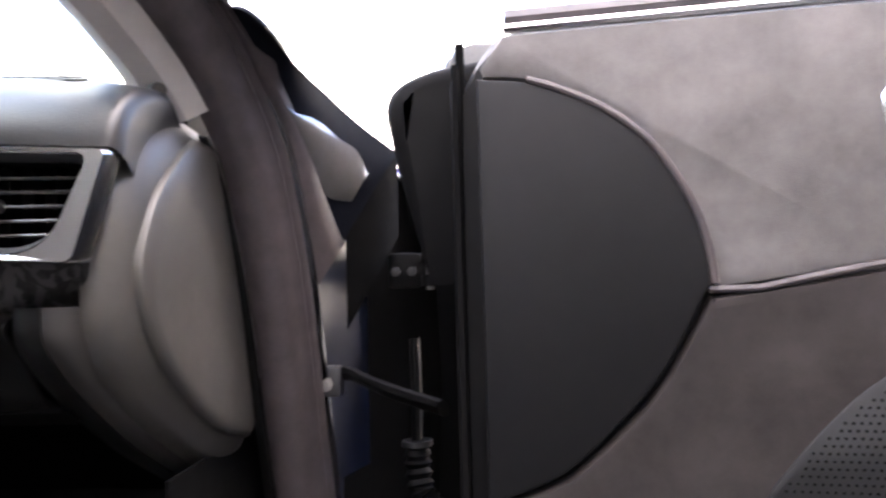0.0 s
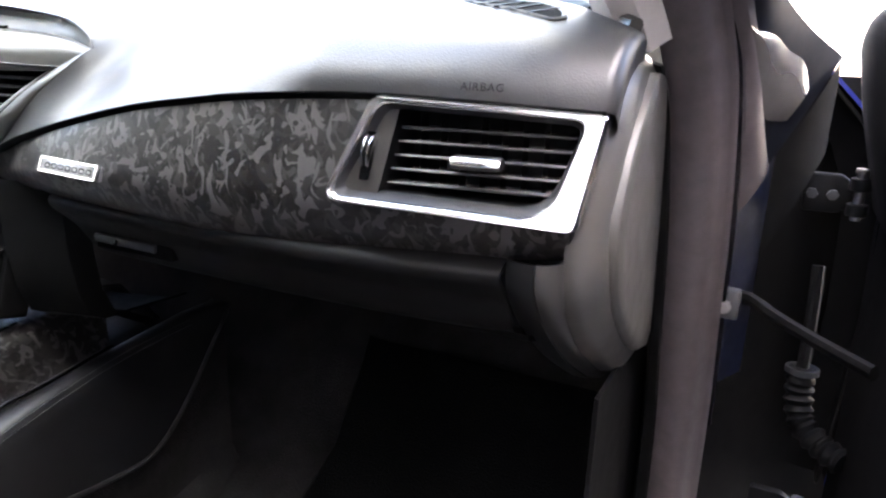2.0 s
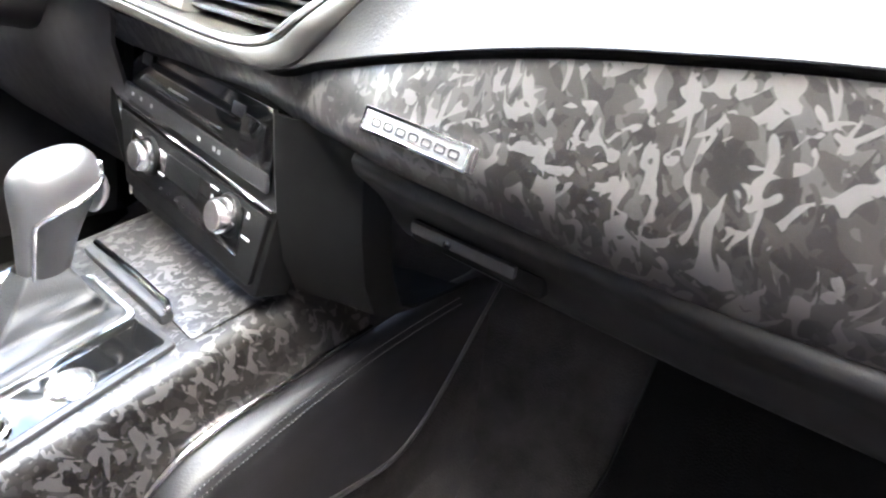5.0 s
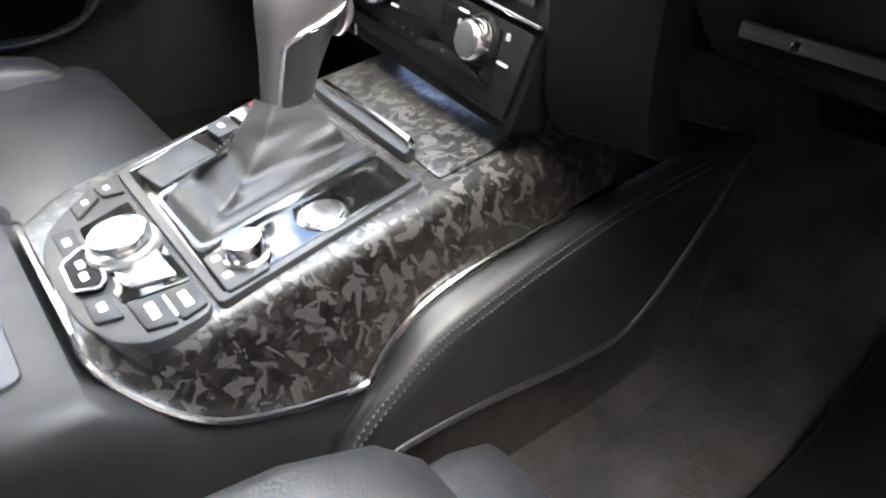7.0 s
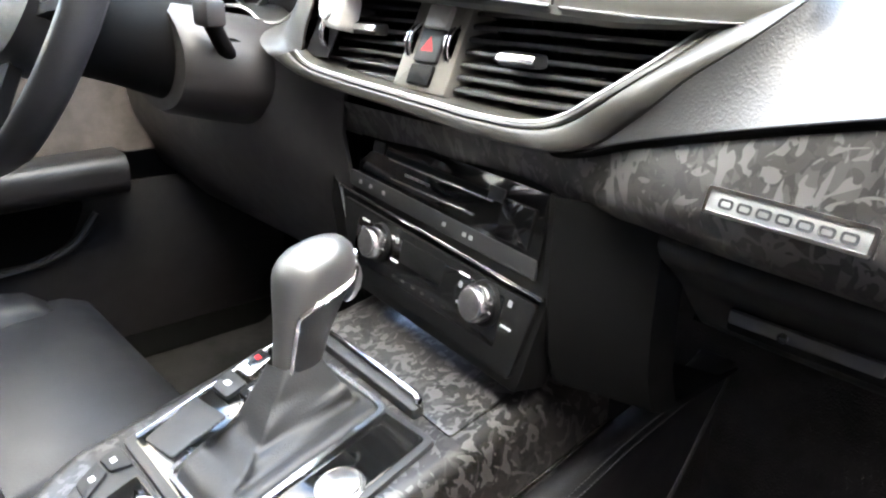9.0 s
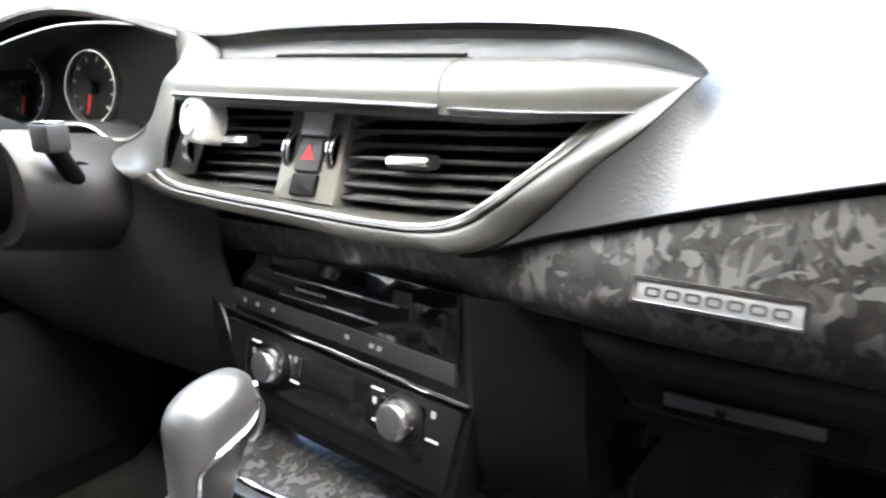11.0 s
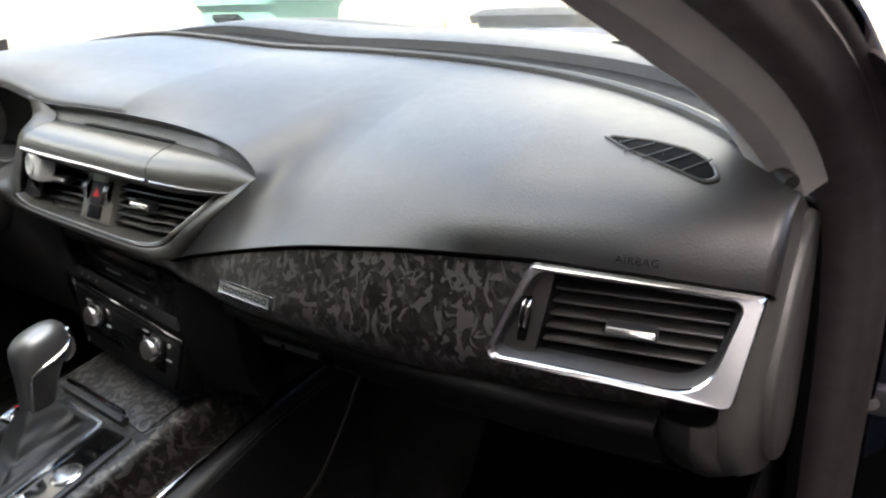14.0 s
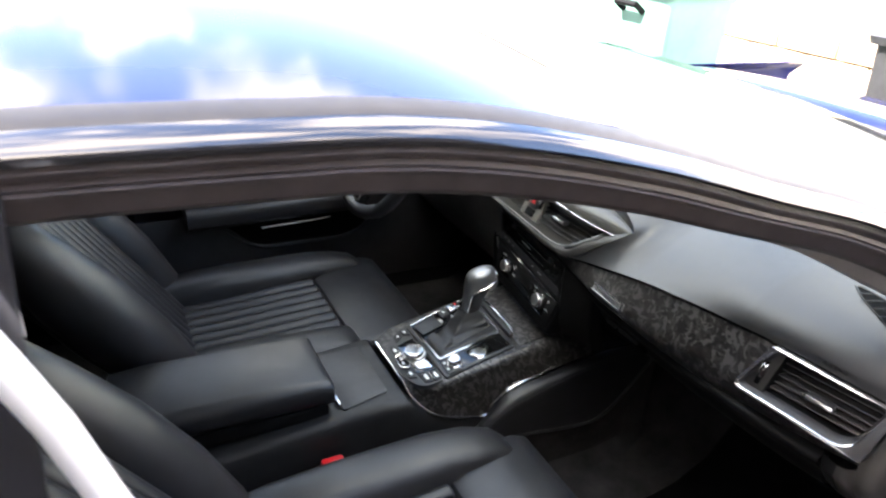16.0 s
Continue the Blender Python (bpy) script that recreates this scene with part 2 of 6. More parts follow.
def spline(xs, ys):
    """A smooth curve through a short table."""
    xs, ys = np.array(xs, float), np.array(ys, float)
    d = np.diff(ys) / np.diff(xs)
    m = np.concatenate([[d[0]], (d[1:] + d[:-1]) / 2, [d[-1]]])
    for i in range(1, len(xs) - 1):
        if d[i - 1] * d[i] <= 0:
            m[i] = 0

    def f(x):
        x = min(max(x, xs[0]), xs[-1])
        i = min(int(np.searchsorted(xs, x, side="right")) - 1, len(xs) - 2)
        h = xs[i + 1] - xs[i]
        t = (x - xs[i]) / h
        return float((2 * t**3 - 3 * t**2 + 1) * ys[i] + (t**3 - 2 * t**2 + t) * h * m[i] + (-2 * t**3 + 3 * t**2) * ys[i + 1] + (t**3 - t**2) * h * m[i + 1])

    return f


def curve(points, n):
    """n points evenly along a smooth line through the given ones."""
    p = np.array(points, float)
    s = np.concatenate([[0], np.cumsum(np.linalg.norm(np.diff(p, axis=0), axis=1))])
    fs = [spline(s, p[:, k]) for k in range(p.shape[1])]
    return [tuple(f(v) for f in fs) for v in np.linspace(0, s[-1], n)]


def loft(rows, close_u=False, caps=False, bm=None):
    """A skin over rows of equally many points."""
    bm = bm or bmesh.new()
    vs = [[bm.verts.new(p) for p in r] for r in rows]
    n = len(rows[0])
    for a, b in zip(vs, vs[1:]):
        for i in range(n if close_u else n - 1):
            j = (i + 1) % n
            bm.faces.new((a[i], a[j], b[j], b[i]))
    if caps:
        bm.faces.new(vs[0])
        bm.faces.new(list(reversed(vs[-1])))
    return bm


def sheet(rows, thick):
    """A lofted skin given a thickness along its normals."""
    bm = loft(rows)
    bmesh.ops.recalc_face_normals(bm, faces=bm.faces)
    bmesh.ops.solidify(bm, geom=bm.faces[:], thickness=thick)
    return bm


def tube(points, r, seg=10, closed=False, squash=1.0, bm=None):
    """A round bar along a line; r may be a number or one per point."""
    pts = [Vector(p) for p in points]
    n = len(pts)
    rs = r if isinstance(r, (list, tuple)) else [r] * n
    rows, up = [], None
    for i, p in enumerate(pts):
        a = pts[(i - 1) % n] if closed or i else p
        b = pts[(i + 1) % n] if closed or i < n - 1 else p
        t = (b - a).normalized()
        if up is None:
            up = t.orthogonal().normalized()
        up = (up - t * up.dot(t)).normalized()
        si = t.cross(up)
        rows.append([tuple(p + (up * math.cos(2 * math.pi * k / seg) + si * math.sin(2 * math.pi * k / seg) * squash) * rs[i]) for k in range(seg)])
    if closed:
        rows.append(rows[0])
        return loft(rows, True, False, bm)
    return loft(rows, True, True, bm)


def axes(origin, x, y):
    """A frame from an origin, the way of x and roughly of y."""
    x = Vector(x).normalized()
    z = x.cross(Vector(y)).normalized()
    y = z.cross(x)
    return Matrix((x, y, z)).transposed().to_4x4() if origin is None else Matrix.Translation(origin) @ Matrix((x, y, z)).transposed().to_4x4()


def prism(outline, m, depth, bevel=0.0, seg=2, bm=None):
    """A plate of the outline (x, y of the frame m), depth along the frame's z, its front edges rounded."""
    own = bmesh.new()
    v = [own.verts.new((x, y, 0)) for x, y in outline]
    f = own.faces.new(v)
    ext = bmesh.ops.extrude_face_region(own, geom=[f])
    top = [g for g in ext["geom"] if isinstance(g, bmesh.types.BMVert)]
    bmesh.ops.translate(own, verts=top, vec=(0, 0, depth))
    if bevel:
        es = [e for e in own.edges if all(abs(w.co.z - depth) < 1e-7 for w in e.verts)]
        bmesh.ops.bevel(own, geom=es, offset=bevel, segments=seg, affect="EDGES", profile=0.5)
    bmesh.ops.transform(own, matrix=m, verts=own.verts)
    if bm is None:
        return own
    me = bpy.data.meshes.new("tmp")
    own.to_mesh(me)
    own.free()
    bm.from_mesh(me)
    bpy.data.meshes.remove(me)
    return bm


def rrect(w, h, r, n=4, cx=0.0, cy=0.0):
    out = []
    for k, (sx, sy) in enumerate(((1, 1), (-1, 1), (-1, -1), (1, -1))):
        for i in range(n + 1):
            a = math.pi / 2 * (k + i / n)
            out.append((cx + sx * (w / 2 - r) + r * math.cos(a), cy + sy * (h / 2 - r) + r * math.sin(a)))
    return out


def rounded(outline, r, n=3):
    """An outline with its corners rounded."""
    out, k = [], len(outline)
    for i in range(k):
        p, a, b = (Vector(outline[j % k]).to_2d() for j in (i, i - 1, i + 1))
        d1, d2 = (a - p), (b - p)
        q = min(r, d1.length * 0.45, d2.length * 0.45)
        s, e = p + d1.normalized() * q, p + d2.normalized() * q
        for j in range(n + 1):
            t = j / n
            out.append(tuple((1 - t) ** 2 * s + 2 * t * (1 - t) * p + t * t * e))
    return out


def corners(outline, rs, n=5):
    """An outline whose corners have each their own rounding."""
    out, k = [], len(outline)
    for i in range(k):
        p, a, b = (Vector(outline[j % k]).to_2d() for j in (i, i - 1, i + 1))
        s_, e_ = p + (a - p).normalized() * rs[i], p + (b - p).normalized() * rs[i]
        for j in range(n + 1):
            t = j / n
            out.append(tuple((1 - t) ** 2 * s_ + 2 * t * (1 - t) * p + t * t * e_))
    return out


def ring(outer, inner, m, depth, bevel=0.0, crown=0.0):
    """A frame between two outlines of equally many points."""
    bm = bmesh.new()
    mid = [((a[0] + b[0]) / 2, (a[1] + b[1]) / 2) for a, b in zip(outer, inner)]
    rows = [[(x, y, 0) for x, y in outer], [(x, y, depth - bevel) for x, y in outer],
            [(x * 0.85 + mx * 0.15, y * 0.85 + my * 0.15, depth) for (x, y), (mx, my) in zip(outer, mid)],
            [(x, y, depth + crown) for x, y in mid],
            [(x * 0.85 + mx * 0.15, y * 0.85 + my * 0.15, depth) for (x, y), (mx, my) in zip(inner, mid)],
            [(x, y, depth - bevel) for x, y in inner], [(x, y, 0) for x, y in inner]]
    loft(rows, close_u=True, bm=bm)
    bmesh.ops.transform(bm, matrix=m, verts=bm.verts)
    return bm


def lathe(profile, m, seg=24, bm=None):
    """Turned about the frame's z: profile of (radius, height)."""
    bm2 = bm or bmesh.new()
    rows = [[m @ Vector((r * math.cos(2 * math.pi * k / seg), r * math.sin(2 * math.pi * k / seg), h)) for k in range(seg)] for r, h in profile]
    return loft(rows, True, True, bm2)


def box(c, size, bevel=0.003, m=None, seg=2):
    bm = bmesh.new()
    bmesh.ops.create_cube(bm, size=1.0)
    bmesh.ops.scale(bm, vec=size, verts=bm.verts)
    if bevel:
        bmesh.ops.bevel(bm, geom=bm.edges[:], offset=bevel, segments=seg, affect="EDGES", profile=0.5)
    bmesh.ops.transform(bm, matrix=Matrix.Translation(c) @ (m or Matrix()), verts=bm.verts)
    return bm


def dome(outline, levels, m):
    """A cushion: the outline shrunk level by level (scale, height) about its middle."""
    cx = sum(p[0] for p in outline) / len(outline)
    cy = sum(p[1] for p in outline) / len(outline)
    rows = [[m @ Vector((cx + (x - cx) * s, cy + (y - cy) * s, h)) for x, y in outline] for s, h in levels]
    return loft(rows, True, True)


Z = Vector((0, 0, 1))

# ---------------------------------------------------------------- the dashboard
z_edge = spline([-0.74, -0.2, 0.131, 0.191, 0.269, 0.354, 0.408, 0.455, 0.509, 0.563, 0.725], [0.83, 0.806, 0.805, 0.822, 0.843, 0.862, 0.870, 0.876, 0.880, 0.882, 0.878])
y_edge = spline([-0.74, -0.2, 0.131, 0.27, 0.40, 0.50, 0.567, 0.725], [0.08, 0.036, 0.020, 0.012, 0.015, 0.024, 0.036, 0.064])
z_low = spline([-0.25, 0.13, 0.2, 0.24, 0.44, 0.57, 0.72], [0.778, 0.776, 0.781, 0.781, 0.775, 0.776, 0.786])
y_far = spline([-0.74, -0.66, -0.5, -0.25, 0.1, 0.4, 0.56, 0.65, 0.70, 0.726], [0.12, 0.24, 0.33, 0.40, 0.41, 0.36, 0.28, 0.205, 0.155, 0.125])
z_far = spline([-0.74, -0.60, -0.45, -0.33, -0.22, -0.08, 0.1, 0.4, 0.56, 0.66, 0.726], [0.93, 0.975, 1.004, 1.013, 1.006, 0.994, 0.99, 0.978, 0.966, 0.952, 0.93])
LIP_END = y_edge(0.263) + (y_far(0.263) - y_edge(0.263)) * (1 - math.sqrt(1 - ((0.903 - z_edge(0.263)) / (z_far(0.263) - z_edge(0.263))) ** 2))
lip_y = spline([-0.58, -0.54, -0.47, -0.38, -0.32, -0.26, -0.21, -0.17, 0.0, 0.12, 0.178, 0.228, 0.250, 0.257, 0.263], [0.02, 0.03, 0.045, 0.060, 0.070, 0.076, 0.079, 0.078, 0.078, 0.075, 0.0685, 0.0585, 0.0542, 0.0525, LIP_END])
lip_z = spline([-0.58, -0.54, -0.47, -0.38, -0.32, -0.26, -0.21, -0.16, -0.06, 0.054, 0.121, 0.178, 0.228, 0.240, 0.250, 0.257, 0.261, 0.263], [0.905, 0.945, 0.976, 0.989, 0.983, 0.970, 0.957, 0.948, 0.947, 0.943, 0.939, 0.9335, 0.9258, 0.9210, 0.9160, 0.9115, 0.9072, 0.903])
cowl_out = [(-0.190, 0.832), (-0.152, 0.822), (-0.085, 0.815), (-0.018, 0.811), (0.035, 0.807), (0.085, 0.804), (0.125, 0.804), (0.150, 0.808), (0.167, 0.815), (0.185, 0.828), (0.202, 0.843), (0.218, 0.859), (0.234, 0.872), (0.249, 0.886), (0.263, 0.903)]
cowl_z = spline([p[0] for p in cowl_out], [p[1] for p in cowl_out])


def pad_point(x, th, y0=None, z0=None):
    ye = y_edge(x) if y0 is None else y0
    ze = z_edge(x) if z0 is None else z0
    return (x, ye + (y_far(x) - ye) * (1 - math.cos(th)), ze + (z_far(x) - ze) * math.sin(th))


def pad_y_at(x, z):
    s = min(1, max(0, (z - z_edge(x)) / (z_far(x) - z_edge(x))))
    return y_edge(x) + (y_far(x) - y_edge(x)) * (1 - math.sqrt(1 - s * s))


def lip_point(x, k):
    """Pad behind the screen bay: from the lip back, easing into the plain pad at the bay's tip."""
    ye, ze = y_edge(max(x, 0.2)), z_edge(max(x, 0.2))
    s0 = (lip_z(x) - ze) / (z_far(x) - ze)
    th0 = math.asin(max(0.0, min(1.0, s0)))
    th = th0 + (math.pi / 2 - th0) * k
    a = Vector((x, ye + (y_far(x) - ye) * (1 - math.cos(th)), ze + (z_far(x) - ze) * math.sin(th)))
    b = Vector(pad_point(x, math.pi / 2 * k, lip_y(x), lip_z(x)))
    w = min(1.0, max(0.0, (0.263 - x) / 0.16))
    w = w * w * (3 - 2 * w)
    a0 = Vector((x, ye + (y_far(x) - ye) * (1 - math.cos(th0)), ze + (z_far(x) - ze) * math.sin(th0)))
    return tuple(a.lerp(b, w) + (Vector((x, lip_y(x), lip_z(x))) - a0.lerp(Vector((x, lip_y(x), lip_z(x))), w)) * (1 - k) ** 3)


dash = thing("dashboard", (0.0, 0.25, 0.55), "black soft-grained car dashboard with camouflage-wrapped decor trim", "dashboard")
TH = [math.pi / 2 * k / 22 for k in range(23)]
TH0 = math.asin((0.903 - z_edge(0.263)) / (z_far(0.263) - z_edge(0.263)))


def pad_column(x):
    """The pad's section beside the bay: a lower strip, then the crown."""
    zs = z_edge(x) + (z_far(x) - z_edge(x)) * math.sin(TH0)
    low_ = [(x, pad_y_at(x, z), z) for z in np.linspace(z_edge(x), zs, 8)]
    return low_ + [pad_point(x, TH0 + (math.pi / 2 - TH0) * k / 22) for k in range(1, 23)]


bm = loft([pad_column(x) for x in np.linspace(0.263, 0.722, 140)])
loft([[lip_point(x, k / 22) for k in range(23)] for x in np.linspace(-0.56, 0.263, 250)], bm=bm)
loft([[(x, pad_y_at(x, z), z) for z in np.linspace(z_edge(x), max(z_edge(x) + 0.0005, cowl_z(x)), 8)] for x in np.linspace(0.131, 0.263, 30)], bm=bm)
loft([[pad_point(x, th) for th in TH] for x in np.linspace(-0.73, -0.56, 12)], bm=bm)
# rounded outer end
e0 = pad_column(0.722)
loft([e0, [(x + 0.005, y + 0.003, z - 0.002) for x, y, z in e0], [(x + 0.006, y + 0.012, z - 0.008) for x, y, z in e0], [(x - 0.002, y + 0.05, z - 0.03) for x, y, z in e0]], bm=bm)
bmesh.ops.remove_doubles(bm, verts=bm.verts, dist=0.0003)
for r_ in range(180):
    near = 0.055 + 0.20 * (1 - r_ / 180)
    ease = [v for v in bm.verts if abs(v.co.x - 0.263) < near and not v.is_boundary]
    for _ in range(2):
        bmesh.ops.smooth_vert(bm, verts=ease, factor=0.5, use_axis_x=False, use_axis_y=True, use_axis_z=True)
part("dash_pad", bm, PAD, dash, sharp=60)
part("pad_seam", sheet([[(x, y_edge(x) + d, z_edge(x) + h) for x in np.linspace(0.131, 0.722, 90)] for d, h in ((0.0005, -0.0002), (0.002, -0.002), (0.006, -0.004), (0.02, -0.005))], 0.001), SHADEBLACK, dash)
# raised hem along the windscreen and the black strip behind it
XS = list(np.linspace(-0.72, 0.72, 70))
far_line = [(x, y_far(x) + 0.004, z_far(x) + 0.002) for x in XS]
part("pad_hem", tube(far_line, 0.006, 8), COWL, dash)
part("defrost_strip", sheet([[(x, y_far(x) + d, z_far(x) + h) for x in XS] for d, h in ((0.004, -0.006), (0.02, -0.014), (0.05, -0.016), (0.09, -0.010), (0.13, -0.004))], 0.003), BLACK, dash)
shelf_end = lambda x: 1 - 0.55 * (abs(x) / 0.72) ** 6
part("windscreen_shelf", sheet([[(x, y_far(x) + 0.13 + (d - 0.13) * shelf_end(x), z_far(x) + h) for x in XS] for d, h in ((0.13, -0.004), (0.135, 0.010), (0.15, 0.014), (0.25, 0.018), (0.40, 0.014))], 0.003), DGREY, dash)


def shelf_point(x, d, h=0.0):
    """On the shelf, d behind the pad's far edge."""
    return (x, y_far(x) + 0.13 + (d - 0.13) * shelf_end(x), z_far(x) + 0.014 + 0.004 * min(1.0, max(0.0, (d - 0.15) / 0.10)) + h)


speaker = loft([[shelf_point(x, d0 + (d1 - d0) * k / 6, h) for k in range(7)] for x, d0, d1, h in ((0.40, 0.25, 0.30, 0.0015), (0.43, 0.235, 0.32, 0.0035), (0.50, 0.21, 0.33, 0.0035), (0.57, 0.19, 0.33, 0.0035), (0.595, 0.20, 0.31, 0.0015))])
sc = part("speaker_cover", speaker, COWL, dash, "ribbed loudspeaker cover on the shelf")
for k in range(22):
    x = 0.435 + 0.007 * k
    sub("rib", tube([shelf_point(x, 0.235 - 0.02 * k / 11, 0.004), shelf_point(x + 0.004, 0.318, 0.004)], 0.0012, 5), COWL, sc)


def trim_point(x, w):
    zt, zb = z_edge(x) - 0.0055, z_low(x) - 0.0085
    k = min(1.0, max(0.0, (x - 0.07) / 0.20))
    k = k * k * (3 - 2 * k)
    y1 = y_edge(x) + 0.003 - 0.030 * w + 0.012 * w * w + 0.021 * (max(0.0, w - 0.55) / 0.45) ** 2
    y0 = y_edge(x) + 0.014 + 0.016 * w
    e = min(1.0, max(0.0, (x - 0.655) / 0.063))
    return (x - 0.013 * e * e * w, y0 + (y1 - y0) * k, zt + (zb - zt) * w)


VENT_OUT = [(0.5430, 0.8080), (0.5685, 0.8805), (0.7250, 0.8760), (0.7160, 0.8015)]
VENT_IN = [(0.5485, 0.8125), (0.5750, 0.8762), (0.7135, 0.8715), (0.6975, 0.8078)]


def inside(p, poly):
    c = False
    for (x1, y1), (x2, y2) in zip(poly, poly[1:] + poly[:1]):
        if (y1 > p[1]) != (y2 > p[1]) and p[0] < (x2 - x1) * (p[1] - y1) / (y2 - y1) + x1:
            c = not c
    return c


xs = np.linspace(-0.30, 0.718, 250)
bm = loft([[trim_point(x, w) for w in np.linspace(0, 1, 26)] for x in xs])
hole = [(x * 0.94 + 0.632 * 0.06, z * 0.94 + 0.843 * 0.06) for x, z in VENT_OUT]
bmesh.ops.delete(bm, geom=[f for f in bm.faces if inside((f.calc_center_median().x, f.calc_center_median().z), hole)], context="FACES")
loft([[trim_point(x, 1) for x in xs], [(trim_point(x, 1)[0], trim_point(x, 1)[1] + 0.004, trim_point(x, 1)[2] - 0.003) for x in xs], [(trim_point(x, 1)[0], trim_point(x, 1)[1] + 0.03, trim_point(x, 1)[2] - 0.003) for x in xs]], bm=bm)
loft([[trim_point(0.718, w) for w in np.linspace(0, 1, 26)], [(trim_point(0.718, w)[0] + 0.002, trim_point(0.718, w)[1] + 0.004, trim_point(0.718, w)[2]) for w in np.linspace(0, 1, 26)], [(trim_point(0.718, w)[0] - 0.003, trim_point(0.718, w)[1] + 0.04, trim_point(0.718, w)[2]) for w in np.linspace(0, 1, 26)]], bm=bm)
bmesh.ops.remove_doubles(bm, verts=bm.verts, dist=0.0003)
part("decor_trim", bm, CAMO, dash, "dark grey camouflage-pattern wrapped trim")

# end cap that faces the door
cap_out = rounded([(0.175, 0.928), (0.105, 0.905), (0.068, 0.850), (0.060, 0.790), (0.060, 0.765), (0.072, 0.735), (0.116, 0.692), (0.225, 0.624), (0.30, 0.618), (0.325, 0.70), (0.315, 0.82), (0.265, 0.905)], 0.05, 5)
YZ = Matrix(((0, 0, 1, 0), (1, 0, 0, 0), (0, 1, 0, 0), (0, 0, 0, 1)))
ec = part("end_cap", dome(cap_out, [(1.0, 0.704), (1.0, 0.706), (0.985, 0.714), (0.94, 0.722), (0.87, 0.727), (0.78, 0.730), (0.5, 0.7305), (0.1, 0.7305)], YZ), CAP, dash, "warm grey plastic dashboard end cover")
lens = curve([(0.145, 0.888, 0.0), (0.106, 0.853, 0.0), (0.088, 0.823, 0.0), (0.080, 0.797, 0.0), (0.084, 0.770, 0.0), (0.103, 0.738, 0.0), (0.140, 0.704, 0.0), (0.212, 0.660, 0.0), (0.272, 0.642, 0.0)], 30)
sub("face", dome([(p[0], p[1]) for p in lens] + [(0.30, 0.66), (0.303, 0.72), (0.298, 0.80), (0.26, 0.872), (0.20, 0.902), (0.17, 0.902)], [(1.0, 0.726), (1.0, 0.7315), (0.985, 0.7345), (0.94, 0.7365), (0.8, 0.7372), (0.4, 0.7376), (0.1, 0.7376)], YZ), CAP, ec)
part("pillar_corner", loft([[(x, y, z) for x, z in rrect(w, 0.055, 0.012, 4, 0.690, 0.925)] for y, w in ((0.175, 0.04), (0.182, 0.06), (0.30, 0.09), (0.36, 0.09))], True, True), BLACK, dash, "black corner piece under the pillar trim")
# fuse cover flush with the glove box, and the end cover's rounded edge beside it
edge_y = spline([0.618, 0.663, 0.7035, 0.735, 0.762, 0.775], [0.225, 0.150, 0.095, 0.060, 0.044, 0.044])
EZ = list(np.linspace(0.775, 0.618, 34))
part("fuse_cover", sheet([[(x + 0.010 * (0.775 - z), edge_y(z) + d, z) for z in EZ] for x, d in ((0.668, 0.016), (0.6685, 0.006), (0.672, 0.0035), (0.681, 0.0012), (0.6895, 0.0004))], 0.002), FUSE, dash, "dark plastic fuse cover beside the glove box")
# Edge coloured darker than the cover, as it faces away from the light
part("cap_edge", sheet([[(x + 0.010 * (0.775 - z), edge_y(z) + d, z - 0.02 * d) for z in EZ] for x, d in ((0.6895, 0.0), (0.693, 0.0004), (0.6975, 0.0025), (0.7015, 0.0065), (0.704, 0.012), (0.705, 0.022), (0.704, 0.045))], 0.002), SHADECAP, dash, "rounded lower edge of the end cover, coloured darker for shade")
# Coloured near black to paint in the footwell's shade
part("footwell_cover", sheet([[(x, y, z) for x in np.linspace(0.14, 0.70, 20)] for y, z in ((0.20, 0.672), (0.34, 0.655), (0.46, 0.60), (0.50, 0.50))], 0.004), SHADEBLACK, dash)
part("driver_lower_panel", sheet([[(x, y, z) for x in np.linspace(-0.72, -0.13, 20)] for y, z in ((0.05, 0.83), (0.045, 0.77), (0.06, 0.70), (0.10, 0.62), (0.16, 0.56), (0.36, 0.52), (0.45, 0.42))], 0.004), SHROUD, dash)
part("stack_cheek", sheet([[(x, y + dy, z) for x, y in ((0.128, 0.030), (0.137, 0.024), (0.147, 0.026), (0.165, 0.034), (0.187, 0.040), (0.204, 0.045), (0.208, 0.07))] for z, dy in ((0.775, 0.0), (0.74, 0.0), (0.70, 0.002), (0.66, 0.008), (0.632, 0.020), (0.624, 0.035), (0.620, 0.12))], 0.003), BLACK, dash)
part("stack_cheek", sheet([[(x, y + dy, z) for x, y in ((-0.150, 0.058), (-0.160, 0.052), (-0.168, 0.058), (-0.175, 0.10))] for z, dy in ((0.775, 0.01), (0.70, 0.0), (0.64, 0.008), (0.58, 0.03), (0.50, 0.08))], 0.003), BLACK, dash)

# cowl round the middle vents
cin = [(-0.150, 0.843), (-0.138, 0.836), (-0.08, 0.829), (-0.028, 0.826), (0.03, 0.823), (0.075, 0.821), (0.105, 0.821), (0.125, 0.824), (0.143, 0.832), (0.160, 0.843), (0.175, 0.854), (0.186, 0.863), (0.194, 0.871), (0.199, 0.877), (0.203, 0.8815)]
co_, ci_ = curve(cowl_out, 70), curve(cin, 70)


def cowl_shift(x):
    """The cowl's edge leans back with the pad towards the bay's tip."""
    k = min(1.0, max(0.0, (x - 0.165) / 0.04))
    k = k * k * (3 - 2 * k)
    return 0.020 * max(0.0, x - 0.13) / 0.13 * (1 - k) + (pad_y_at(max(x, 0.165), cowl_z(max(x, 0.165))) - 0.0115) * k


def between(t, y):
    return [(a[0] + (b[0] - a[0]) * t, y + cowl_shift(a[0]), a[1] + (b[1] - a[1]) * t) for a, b in zip(co_, ci_)]


